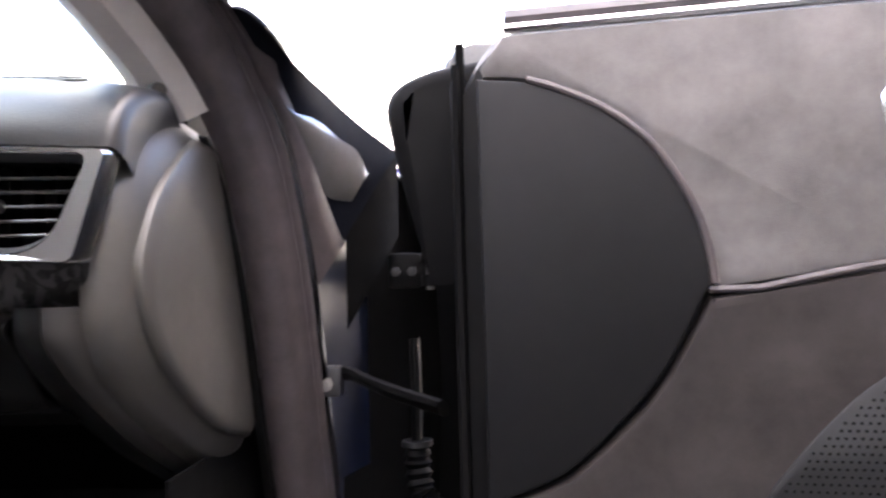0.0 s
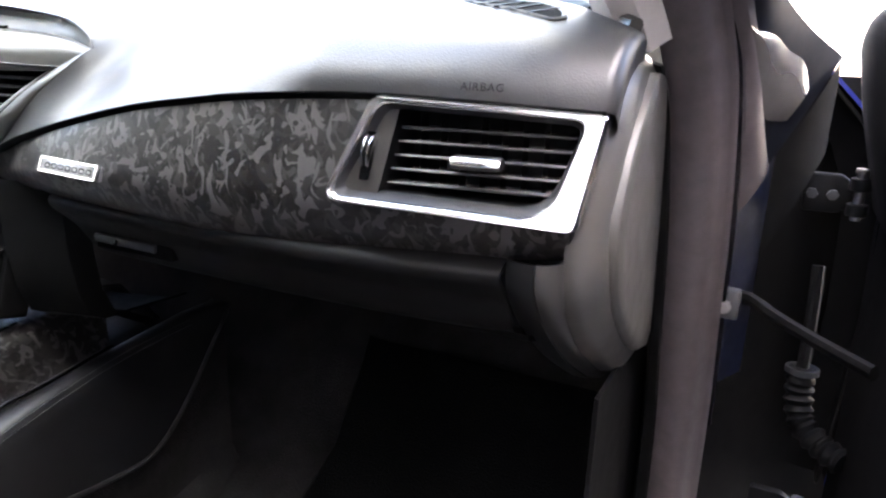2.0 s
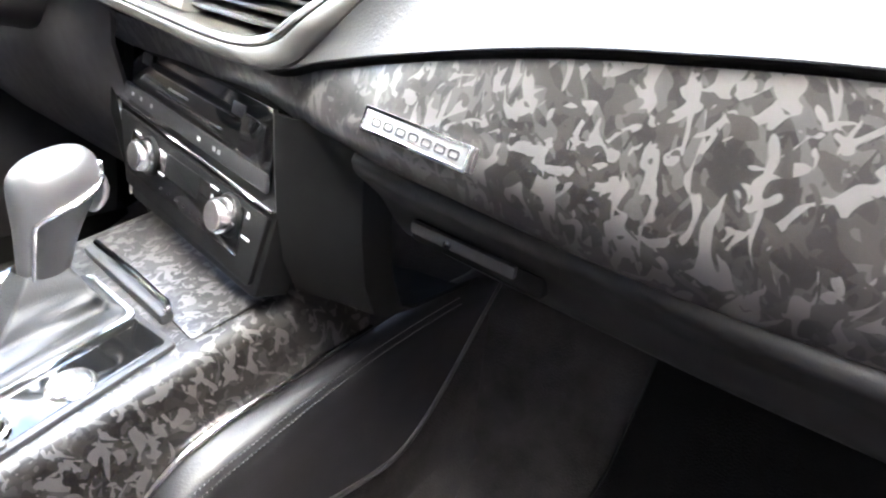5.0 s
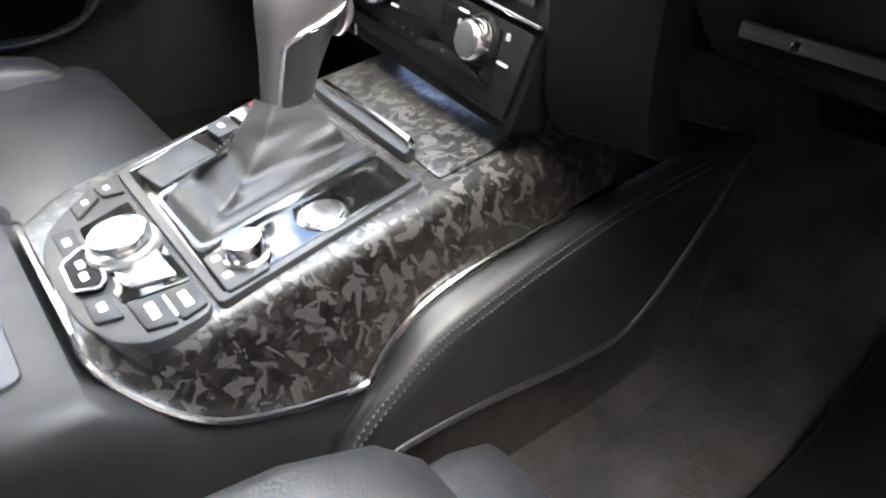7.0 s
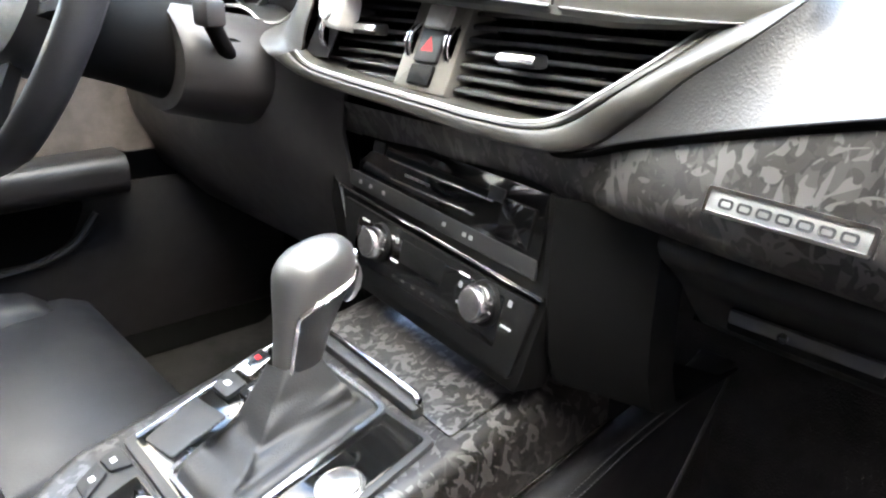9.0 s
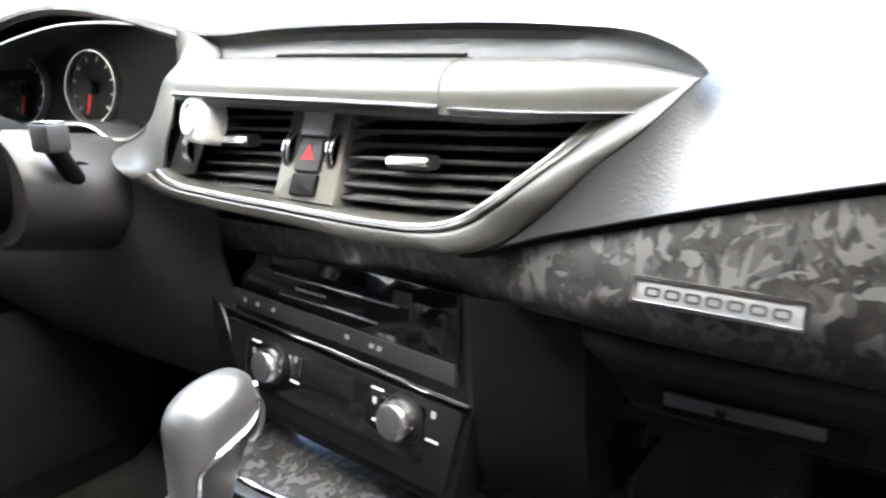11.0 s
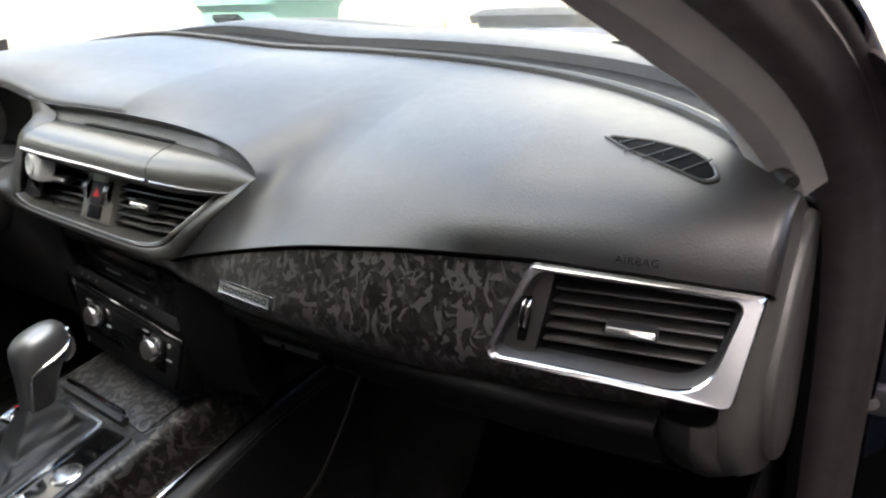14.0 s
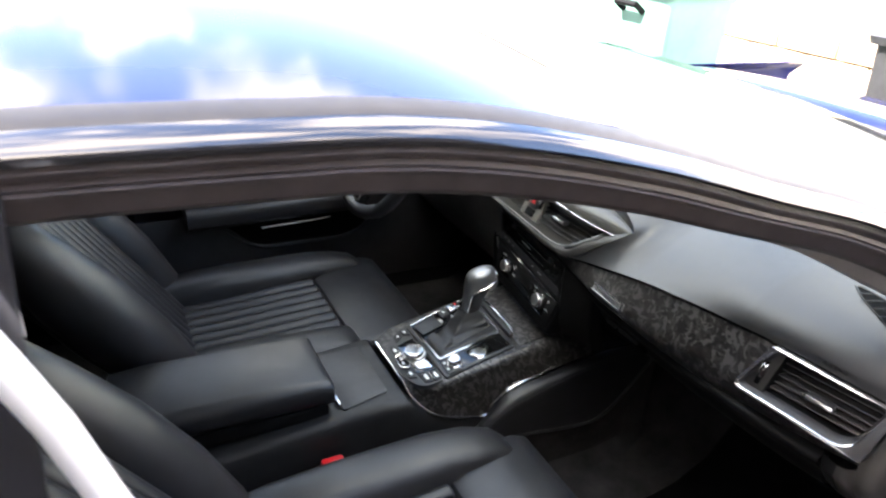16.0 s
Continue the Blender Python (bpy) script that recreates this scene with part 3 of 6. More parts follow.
bm = loft([between(t, y) for t, y in ((0.0, 0.030), (0.0, 0.0155), (0.05, 0.0115), (0.15, 0.0097), (0.35, 0.0092), (0.58, 0.0097), (0.66, 0.0110), (0.69, 0.0130), (0.72, 0.0110), (0.80, 0.0105), (0.92, 0.0120), (1.0, 0.020), (1.02, 0.075))])
part("vent_cowl", bm, COWL, dash, "smooth dark grey cowl round the middle air vents")
part("cowl_line", tube(between(0.93, 0.0125), 0.0010, 6), PEWTER, dash)
# bay of the retractable screen: ledge line, flaps and the wall up to the lip
line_y = spline([-0.16, -0.06, 0.08, 0.18, 0.250], [0.025, 0.022, 0.022, 0.030, 0.0435])
line_z = spline([-0.16, -0.06, 0.08, 0.18, 0.250], [0.9025, 0.898, 0.892, 0.8865, 0.8855])
top_z = spline([-0.16, -0.069, 0.115, 0.176, 0.223, 0.249, 0.262], [0.929, 0.926, 0.918, 0.9155, 0.911, 0.9055, 0.9020])
L = [(x, line_y(x), line_z(x)) for x in np.linspace(-0.132, 0.250, 60)]
tp = lambda x: min(1.0, max(0.03, (0.263 - x) / 0.10))
part("cowl_bridge", sheet([[(x, y + 0.004 + 0.02 * tp(x), z - 0.0075 * tp(x)) for x, y, z in L], [(x, y + 0.001, z - 0.0075 * tp(x)) for x, y, z in L], [(x, y - 0.001, z - 0.004 * tp(x)) for x, y, z in L], [(x, y + 0.001, z + 0.001) for x, y, z in L], [(x, y + 0.008, z + 0.002) for x, y, z in L]], 0.002), COWL, dash)
part("cowl_chrome", tube([(x, y - 0.002, z) for x, y, z in L if x < 0.122], 0.0018, 8), SILVER, dash, "bright trim strip under the screen flap")
part("cowl_chrome", tube([(x, y - 0.0015, z) for x, y, z in L if x > 0.122], 0.0011, 8), SILVER, dash, "thin bright trim line")


def bay_point(u, fy, fz):
    xb, xt = -0.132 + 0.382 * u, -0.132 + 0.394 * u
    f = (fy + fz) / 2
    yb, zb, yt, zt = line_y(xb), line_z(xb) + 0.001, lip_y(xt) - 0.003 * tp(xt), top_z(xt)
    return (xb + (xt - xb) * f, yb + (yt - yb) * fy, zb + (zt - zb) * fz)


STEPS = ((0.0, 0.0), (0.01, 0.14), (0.03, 0.28), (0.09, 0.44), (0.2, 0.62), (0.38, 0.78), (0.62, 0.91), (0.85, 0.98), (1.0, 1.0))
split = lambda t: 0.660 - 0.052 * t
part("screen_flap", sheet([[bay_point(split((a + b) / 2) * k / 40, a, b) for k in range(41)] for a, b in STEPS], 0.003), FLAP, dash)
part("screen_flap", sheet([[bay_point(split((a + b) / 2) + 0.004 + (1 - split((a + b) / 2) - 0.004) * k / 40, a, b) for k in range(41)] for a, b in STEPS], 0.003), FLAP, dash)
# Black strip stands for the shadow in the slot behind the flap
part("screen_slot", sheet([[(bay_point(u, 1, 1)[0], bay_point(u, 1, 1)[1] - 0.001 + d, bay_point(u, 1, 1)[2] + h) for u in np.linspace(0.16, 0.608, 24)] for d, h in ((0.0, -0.001), (0.0, 0.0022), (0.004, 0.0030))], 0.001), BLACK, dash)
xl = list(np.linspace(-0.20, 0.215, 55)) + list(np.linspace(0.219, 0.255, 13)) + list(np.linspace(0.2565, 0.2625, 6))
rows = []
for f, d in ((-0.05, 0.001), (0.0, 0.001), (0.25, 0.005), (0.55, 0.008), (0.80, 0.006), (0.93, 0.001), (1.0, -0.0015), (1.02, 0.0005)):
    rows.append([(x, lip_y(x) - 0.003 * tp(x) * (1 - max(f, 0)) + d * tp(x), top_z(x) + (lip_z(x) - top_z(x)) * f + 0.0003) for x in xl])
# Toned darker than the cowl to paint the shade under the lip
part("bay_wall", sheet(rows, 0.002), DGREY, dash)
part("vent_back", sheet([[(x, 0.085, z) for x in np.linspace(-0.20, 0.235, 12)] for z in (0.772, 0.80, 0.86, 0.90)], 0.003), BLACK, dash)
# smooth panel between the middle vents and the instruments
ca = curve([(-0.290, 0.060, 0.850), (-0.275, 0.078, 0.862), (-0.248, 0.082, 0.880), (-0.225, 0.084, 0.903), (-0.206, 0.084, 0.930), (-0.209, 0.085, 0.956)], 30)
cb = curve([(-0.200, 0.022, 0.828), (-0.156, 0.018, 0.838), (-0.146, 0.018, 0.860), (-0.136, 0.020, 0.882), (-0.132, 0.024, 0.902), (-0.131, 0.030, 0.915), (-0.132, 0.046, 0.9235), (-0.134, 0.072, 0.9285), (-0.155, 0.084, 0.945)], 30)
part("cluster_side_panel", sheet([[tuple(Vector(a).lerp(Vector(b), t) + Vector((0, -0.012 * math.sin(math.pi * t), 0.002 * math.sin(math.pi * t)))) for a, b in zip(ca, cb)] for t in np.linspace(0, 1, 9)], 0.002), COWL, dash)


# ---------------------------------------------------------------- air vents
def vent_slats(owner, x0f, x1f, zs, yf, mat_slat=SLAT, depth=0.018):
    """Slim blades between two sloping sides; each is a part."""
    for z in zs:
        x0, x1 = x0f(z), x1f(z)
        n = 10
        rows = []
        for x in np.linspace(x0, x1, n):
            y = yf(x) + (z - 0.81) * 0.28
            rows.append([(x, y, z - 0.0003), (x, y - 0.0007, z + 0.0008), (x, y, z + 0.0018), (x, y + 0.002, z + 0.0021), (x, y + depth, z + 0.0024), (x, y + depth, z + 0.0012), (x, y + 0.002, z - 0.0006)])
        part("slat", loft(rows, True, True), mat_slat, owner)


def thumb_tab(owner, x, y, z, w, tilt=0.0):
    m = Matrix.Translation((x, y, z)) @ Matrix.Rotation(tilt, 4, "Z")
    t = part("tab", box((0, 0, 0), (w, 0.014, 0.009), 0.0025, m=Matrix()), DGREY, None)
    for v in t.data.vertices:
        v.co = m @ v.co
    t.parent = owner
    t.matrix_parent_inverse = owner.matrix_basis.inverted()
    sub("tab_insert", prism(rrect(w - 0.002, 0.0055, 0.002), m @ Matrix.Translation((0, -0.0062, 0.0005)) @ Matrix.Rotation(radians(62), 4, "X"), 0.0022, 0.0006), SILVER, t, "bright metal insert")


def wheel_control(owner, m, r=0.014, w=0.006):
    wv = part("thumb_wheel", lathe([(r - 0.001, -w / 2), (r, -w / 2 + 0.001), (r, w / 2 - 0.001), (r - 0.001, w / 2)], m, 28), BLACK, owner)
    for a in (-1, 1):
        sub("wheel_rim", lathe([(r + 0.0003, a * w * 0.50), (r + 0.0010, a * w * 0.44), (r + 0.0010, a * w * 0.30), (r + 0.0003, a * w * 0.24)], m, 28), CHROME, wv)


# passenger side vent: a skewed frame that follows the trim
side_vent = thing("air_vent", (0.63, 0.05, 0.80), "passenger side air vent with satin silver frame and dark slats", "air vent", "dashboard air vents")


def vy(x):
    return 0.010 + (x - 0.547) * 0.20


def on_vent(poly, dy, r):
    return [(x, vy(x) + dy + (z - 0.81) * 0.28, z) for x, z in corners(poly, r, 6)]


def grow(poly, d):
    cx, cz = sum(p[0] for p in poly) / 4, sum(p[1] for p in poly) / 4
    return [(x + (d if x > cx else -d), z + (d if z > cz else -d)) for x, z in poly]


RO, RI = (0.014, 0.005, 0.005, 0.006), (0.010, 0.009, 0.010, 0.024)
rows = [on_vent(VENT_OUT, 0.012, RO), on_vent(VENT_OUT, -0.004, RO), on_vent(grow(VENT_OUT, -0.0012), -0.0072, RO), on_vent(grow(VENT_IN, 0.0012), -0.0068, RI), on_vent(VENT_IN, -0.0050, RI), on_vent(VENT_IN, 0.001, RI)]
part("vent_frame", loft(rows, True), SILVER, side_vent, "satin silver frame")
inner2, inner3 = grow(VENT_IN, -0.0030), grow(VENT_IN, -0.0042)
part("vent_surround", loft([on_vent(VENT_IN, -0.0035, RI), on_vent(grow(VENT_IN, -0.0006), -0.0028, RI), on_vent(inner2, 0.0025, RI), on_vent(inner3, 0.0055, RI), on_vent(inner3, 0.010, RI)], True), DGREY, side_vent, "dark grey bevelled surround")
part("vent_duct", loft([on_vent(inner3, 0.010, RI), on_vent(inner3, 0.046, RI)], True), BLACK, side_vent)
part("vent_back", sheet([[(x, vy(x) + 0.05, z) for x in (0.54, 0.63, 0.72)] for z in (0.80, 0.88)], 0.003), BLACK, side_vent)
lx = lambda z: 0.5515 + (z - 0.8120) * 0.375
rx = lambda z: 0.6960 + (z - 0.8085) * 0.25
cpw = lambda z: 0.5785 + (z - 0.8109) * 0.116 - lx(z)
ZC = np.linspace(0.8150, 0.8715, 8)
part("control_panel", loft([[(lx(z) + a * cpw(z), vy(lx(z) + a * cpw(z)) + (z - 0.81) * 0.28 + 0.003, z) for a in (0.0, 0.5, 1.0)] for z in ZC]), COWL, side_vent, "dark grey thumb wheel panel")
part("control_panel_edge", loft([[(lx(z) + cpw(z), vy(lx(z) + cpw(z)) + (z - 0.81) * 0.28 + d, z) for d in (0.003, 0.04)] for z in ZC]), BLACK, side_vent)
# Flat black plate in place of the slot's shaded inside
part("wheel_slot", prism(rounded([(-0.0035, -0.017), (0.0035, -0.017), (0.0065, 0.017), (-0.0005, 0.017)], 0.002), axes((0.5682, 0.0225, 0.8395), (1, 0.2, 0), (0.1, 0.28, 1)), 0.0012), SHADEBLACK, side_vent)
wheel_control(side_vent, Matrix.Translation((0.5700, 0.0315, 0.8410)) @ Matrix.Rotation(radians(96), 4, "Y"), 0.0142, 0.0058)
vent_slats(side_vent, lambda z: lx(z) + cpw(z), lambda z: rx(z) - 0.003, [0.8200 + 0.0095 * k for k in range(5)], lambda x: vy(x) + 0.014)
thumb_tab(side_vent, 0.6435, vy(0.6435) + 0.0135, 0.8395, 0.036, radians(11))
for k in range(7):
    x = 0.592 + 0.0145 * k
    part("guide_vane", box((x, vy(x) + 0.044, 0.842), (0.0012, 0.012, 0.052), 0), BLACK, side_vent, smooth=False)

# the two middle vents with the hazard switch between
for nm, x0, x1, tabx, lab in (("air_vent", -0.130, -0.031, -0.078, "middle air vent of dark slats beside the hazard switch"), ("air_vent", 0.029, 0.21, 0.091, "wide middle air vent with dark slats and bright tab")):
    v = thing(nm, ((x0 + x1) / 2, 0.06, 0.82), lab, "air vent", "dashboard air vents")
    ziz = spline([c[0] for c in cin], [c[1] for c in cin])
    for k in range(7):
        z = 0.8275 + 0.0088 * k
        xe = x1
        if x1 > 0.1:
            xe = min(0.205, max(x for x in np.linspace(0.03, 0.215, 80) if ziz(x) < z + 0.002))
        xb = x0 if x1 > 0 else -0.146 + (z - 0.842) * 0.45
        rows = []
        for x in np.linspace(xb, xe, 10):
            y = 0.034 + (z - 0.83) * 0.40 * (1 - 0.6 * max(0.0, x - 0.10) / 0.1) + 0.012 * max(0.0, x - 0.10) / 0.1
            rows.append([(x, y, z - 0.0005), (x, y - 0.0009, z + 0.0010), (x, y, z + 0.0027), (x, y + 0.002, z + 0.0033), (x, y + 0.02, z + 0.0056), (x, y + 0.02, z + 0.0036), (x, y + 0.002, z - 0.0008)])
        part("slat", loft(rows, True, True), SLAT, v)
    thumb_tab(v, tabx, 0.0345 if tabx > 0 else 0.038, 0.8555 if tabx > 0 else 0.865, 0.034)
    for x in np.linspace(x0 + 0.01, x1 - 0.02, 9 if x1 > 0.1 else 5):
        part("guide_vane", box((x, 0.074, 0.856), (0.0012, 0.012, 0.055), 0), BLACK, v, smooth=False)

    if x1 < 0:
        part("control_panel", sheet([[(-0.150 + (z - 0.842) * 0.45 + a, 0.022 + (z - 0.842) * 0.2 + a * 0.25, z) for a in (0.0, 0.012, 0.026)] for z in np.linspace(0.838, 0.893, 8)], 0.002), DGREY, v)
        wheel_control(v, Matrix.Translation((-0.128, 0.038, 0.858)) @ Matrix.Rotation(radians(90), 4, "Y"), 0.015, 0.005)
hz = thing("hazard_switch", (-0.006, 0.03, 0.83), "black hazard switch block with red warning triangle", "switch")
M = axes((-0.001, 0.0385, 0.857), (1, 0, 0), (0, 0.46, 1))
part("housing", prism(rounded([(-0.030, -0.034), (0.030, -0.036), (0.029, 0.034), (-0.030, 0.036)], 0.002), M @ Matrix.Translation((0, 0, -0.03)), 0.031, 0.002), HOUSE, hz)
part("upper_button", prism(rrect(0.025, 0.018, 0.002, cy=0.0215), M @ Matrix.Translation((0, 0, -0.01)), 0.0155, 0.0015), CLIPM, hz)
bt = part("hazard_button", prism(rrect(0.025, 0.026, 0.002, cy=-0.001), M @ Matrix.Translation((0, 0, -0.01)), 0.0145, 0.0015), DGREY, hz)
sub("triangle", prism([(-0.0065, -0.0045), (0.0065, -0.0045), (0, 0.0070)], M @ Matrix.Translation((0, -0.001, 0.0045)), 0.0004), RED, bt, "red warning triangle", smooth=False)
part("lower_button", prism(rrect(0.025, 0.016, 0.002, cy=-0.0235), M @ Matrix.Translation((0, 0, -0.01)), 0.0140, 0.0015), BLACK, hz)
for sx in (-0.0215, 0.0215):
    wheel_control(hz, M @ Matrix.Translation((sx, 0.003, -0.0095)) @ Matrix.Rotation(radians(90), 4, "Y"), 0.017, 0.006)
kn = thing("silver_clip", (-0.100, 0.02, 0.865), "chunky silver clip holder pushed onto the middle vent", "vent clip")
CLM = axes((-0.105, 0.038, 0.8785), (0.96, -0.10, 0), (0, 0.2, 1))
part("clip_jaw", prism(rrect(0.014, 0.006, 0.002, cy=0.0), CLM @ Matrix.Translation((0.0, 0.0, -0.02)), 0.022, 0.001), DGREY, kn)
part("clip_body", prism(rounded([(-0.014, -0.017), (0.014, -0.019), (0.017, 0.004), (0.010, 0.019), (-0.008, 0.021), (-0.016, 0.006)], 0.006), CLM, 0.020, 0.005, 3), CLIPM, kn)
part("clip_ring", tube([CLM @ Vector((-0.004 + 0.009 * math.cos(a), 0.001 + 0.012 * math.sin(a), 0.0205)) for a in (2 * math.pi * k / 24 for k in range(24))], 0.0022, 8, True), CLIPM, kn)

# demister outlet on the pad top
dm = thing("demister_outlet", (0.62, 0.15, 0.93), "leaf-shaped black demister outlet in the dashboard top", "air outlet")


def pt_on_pad(x, y):
    ye, yf_ = y_edge(x), y_far(x)
    c = 1 - (y - ye) / (yf_ - ye)
    c = max(-1, min(1, c))
    return Vector((x, y, z_edge(x) + (z_far(x) - z_edge(x)) * math.sqrt(1 - c * c)))


leaf = rounded([(0.574, 0.150), (0.600, 0.131), (0.640, 0.114), (0.668, 0.104), (0.676, 0.112), (0.668, 0.128), (0.650, 0.142), (0.615, 0.150)], 0.009, 3)
lc = Vector((0.630, 0.130, 0))
rows = []
for s, h in ((1.04, -0.002), (1.04, 0.0014), (0.99, 0.0022), (0.95, 0.0014), (0.94, 0.0006)):
    rows.append([tuple(pt_on_pad(lc.x + (x - lc.x) * s, lc.y + (y - lc.y) * s) + Vector((0, 0, h))) for x, y in leaf])
part("outlet_rim", loft(rows, True), COWL, dm)
# Shallow black floor paints the shade inside the outlet
rows = [[tuple(pt_on_pad(lc.x + (x - lc.x) * s, lc.y + (y - lc.y) * s) + Vector((0, 0, 0.0012))) for x, y in leaf] for s in (0.96, 0.6, 0.02)]
part("outlet_floor", loft(rows, True), SHADEBLACK, dm)
for k in range(5):
    x = 0.594 + 0.0155 * k
    a, b = pt_on_pad(x + 0.009, 0.149 - 0.0040 * k), pt_on_pad(x - 0.008 if k else x - 0.002, 0.130 - 0.0050 * k if k else 0.136)
    part("fin", tube([a + Z * 0.0018, b + Z * 0.0018], 0.0007, 6), SLAT, dm)

# raised letters on the pad
tx = bpy.data.curves.new("airbag_lettering", "FONT")
tx.body, tx.size, tx.extrude = "AIRBAG", 0.0078, 0.0002
tx.space_character = 1.15
to = new("airbag_lettering", tx)
p0 = pt_on_pad(0.627, pad_y_at(0.627, 0.8865))
to.matrix_world = axes(p0 + Vector((0, -0.0018, 0.0004)), (1, 0.16, 0), (0, 0.42, 1))
to.data.materials.append(BLACK)
dg = bpy.context.evaluated_depsgraph_get()
lm = bpy.data.meshes.new_from_object(to.evaluated_get(dg))
lo = new("lettering", lm)
lo.matrix_world = to.matrix_world
bpy.data.objects.remove(to)
lo.parent = dash
lo.matrix_parent_inverse = dash.matrix_basis.inverted()
lo["label"] = "embossed AIRBAG lettering"

# bright badge on the trim
bd = thing("trim_badge", (0.285, 0.0, 0.795), "bright chrome rectangular name badge on the trim", "badge")
M = axes((0.2855, 0.0005, 0.8035), (1, -0.06, -0.008), (0, 0.35, 1))
plate = part("badge_plate", prism(rrect(0.0765, 0.0125, 0.001), M @ Matrix.Translation((0, 0, -0.004)), 0.0064, 0.0004), PEWTER, bd)
sub("badge_rim", ring(rrect(0.0780, 0.0140, 0.0014), rrect(0.0740, 0.0100, 0.0008), M, 0.0036, 0.0003), CHROME, plate)
for k in range(7):
    sub("bar", ring(rrect(0.0074, 0.0050, 0.0016, cx=-0.0285 + 0.0095 * k, cy=-0.0003), rrect(0.0050, 0.0026, 0.0008, cx=-0.0285 + 0.0095 * k, cy=-0.0003), M @ Matrix.Translation((0, 0, 0.0023)), 0.0005, 0.0001), DGREY, plate)

# ---------------------------------------------------------------- glove box
gb = thing("glove_box", (0.44, 0.08, 0.60), "closed black glove box with recessed pull handle", "glove box")
gy = spline([0.700, 0.706, 0.715, 0.738, 0.748, 0.756, 0.762, 0.767, 0.772], [0.085, 0.069, 0.060, 0.046, 0.036, 0.028, 0.0265, 0.030, 0.042])
gl_, gr = lambda z: 0.207 + (0.772 - z) * 0.30, lambda z: 0.664


def lid_point(u, z):
    x = gl_(z) + (gr(z) - gl_(z)) * u
    return (x, gy(z) + 0.012 * (abs(u - 0.45) / 0.55) ** 4 + 0.045 * max(0, x - 0.45) - 0.004, z)


part("lid", sheet([[lid_point(u, z) for u in np.linspace(0, 1, 40)] for z in list(np.linspace(0.772, 0.715, 22)) + [0.711, 0.707, 0.704, 0.701, 0.700]], 0.005), LID, gb)
# Underside gets the same near black, painting the shade below the box
part("box_underside", sheet([[(x, y + 0.03 * max(0, x - 0.45), z) for x in np.linspace(0.215, 0.675, 12)] for y, z in ((0.080, 0.706), (0.12, 0.690), (0.22, 0.672), (0.36, 0.655))], 0.004), SHADEBLACK, gb)
# Solid black block stands for the shade in the handle recess
h = part("handle", box((0.300, 0.052, 0.7265), (0.100, 0.016, 0.0145), 0.003), SHADEBLACK, gb, "handle recess, its shade coloured black")
sub("handle_lip", box((0.292, 0.0430, 0.7300), (0.080, 0.005, 0.0085), 0.002), DGREY, h, "dark grey pull flap")
sub("lock", lathe([(0.0026, 0), (0.0030, 0.0008), (0.0022, 0.0014)], axes((0.283, 0.0406, 0.7290), (1, 0, 0), (0, 0.3, 1)), 16), GLOSS, h, "small dark lock")

# ---------------------------------------------------------------- middle stack: media unit and climate panel
SM = axes((0.0, 0.0370, 0.680), (1, -0.10, -0.02), (0, 0.2, 1))


def stack(name, outline, mat_, parent, z0=0.0, depth=0.003, bevel=0.0008, label=""):
    return part(name, prism(outline, SM @ Matrix.Translation((0, 0, z0)), depth, bevel), mat_, parent, label)


st = thing("centre_stack", (0.0, 0.05, 0.64), "black centre stack surround with slim silver edge", "centre stack")
stack("surround", rounded([(-0.190, 0.100), (-0.172, 0.0500), (-0.150, 0.028), (-0.112, -0.020), (-0.100, -0.052), (0.127, -0.052), (0.1365, 0.028), (0.134, 0.098)], 0.006), BLACK, st, -0.03, 0.030, 0.002)
part("side_line", tube([SM @ Vector(p) for p in ((-0.191, 0.100, 0.001), (-0.173, 0.0510, 0.001), (-0.151, 0.028, 0.001), (-0.113, -0.020, 0.001), (-0.101, -0.050, 0.001))], 0.0012, 8), PEWTER, st)
mu = thing("media_unit", (0.0, 0.05, 0.73), "gloss black media unit with disc slot and small buttons", "media player")
stack("face", rounded([(-0.128, 0.094), (-0.120, 0.040), (0.122, 0.036), (0.119, 0.094)], 0.004), GLOSS, mu, 0.0005, 0.003)
stack("slot", rrect(0.152, 0.0055, 0.002, cx=-0.005, cy=0.0785), BLACK, mu, 0.0036, 0.0012, 0.0004)
stack("slot_line", rrect(0.140, 0.0014, 0.0005, cx=-0.005, cy=0.0745), SILVER, mu, 0.0036, 0.0010, 0.0002)
stack("slot_line", rrect(0.115, 0.0016, 0.0005, cx=-0.010, cy=0.0590), SILVER, mu, 0.0036, 0.0012, 0.0002, "bright slot line")
for cx in (-0.094, 0.068):
    stack("button", rrect(0.017, 0.010, 0.001, cx=cx, cy=0.081), DGREY, mu, 0.0034, 0.0018)
for k in range(5):
    stack("name_bar", rrect(0.006, 0.0020, 0.0004, cx=-0.045 + 0.0075 * k, cy=0.0665), GREYP, mu, 0.0036, 0.0004, 0.0)
stack("card_flap", rrect(0.034, 0.030, 0.002, cx=0.0935, cy=0.066), GLOSS, mu, 0.0034, 0.0022)
row = stack("button_strip", rounded([(-0.134, 0.052), (-0.131, 0.038), (0.123, 0.0335), (0.121, 0.0475)], 0.002), DECK, mu, 0.002, 0.0035)
for cx in (-0.112, -0.094, -0.072, 0.018, 0.044, 0.052):
    sub("symbol", prism(rrect(0.0045, 0.0035, 0.0005, cx=cx, cy=0.0445 - 0.018 * (cx + 0.1) * 0.9), SM @ Matrix.Translation((0, 0, 0.0055)), 0.0003), GREYP, row)
cl = thing("climate_panel", (0.0, 0.04, 0.64), "black climate panel with two silver rotary knobs", "climate control")
stack("panel", rounded([(-0.139, 0.024), (-0.106, -0.040), (0.121, -0.043), (0.131, 0.018)], 0.004), BLACK, cl, 0.0005, 0.004)
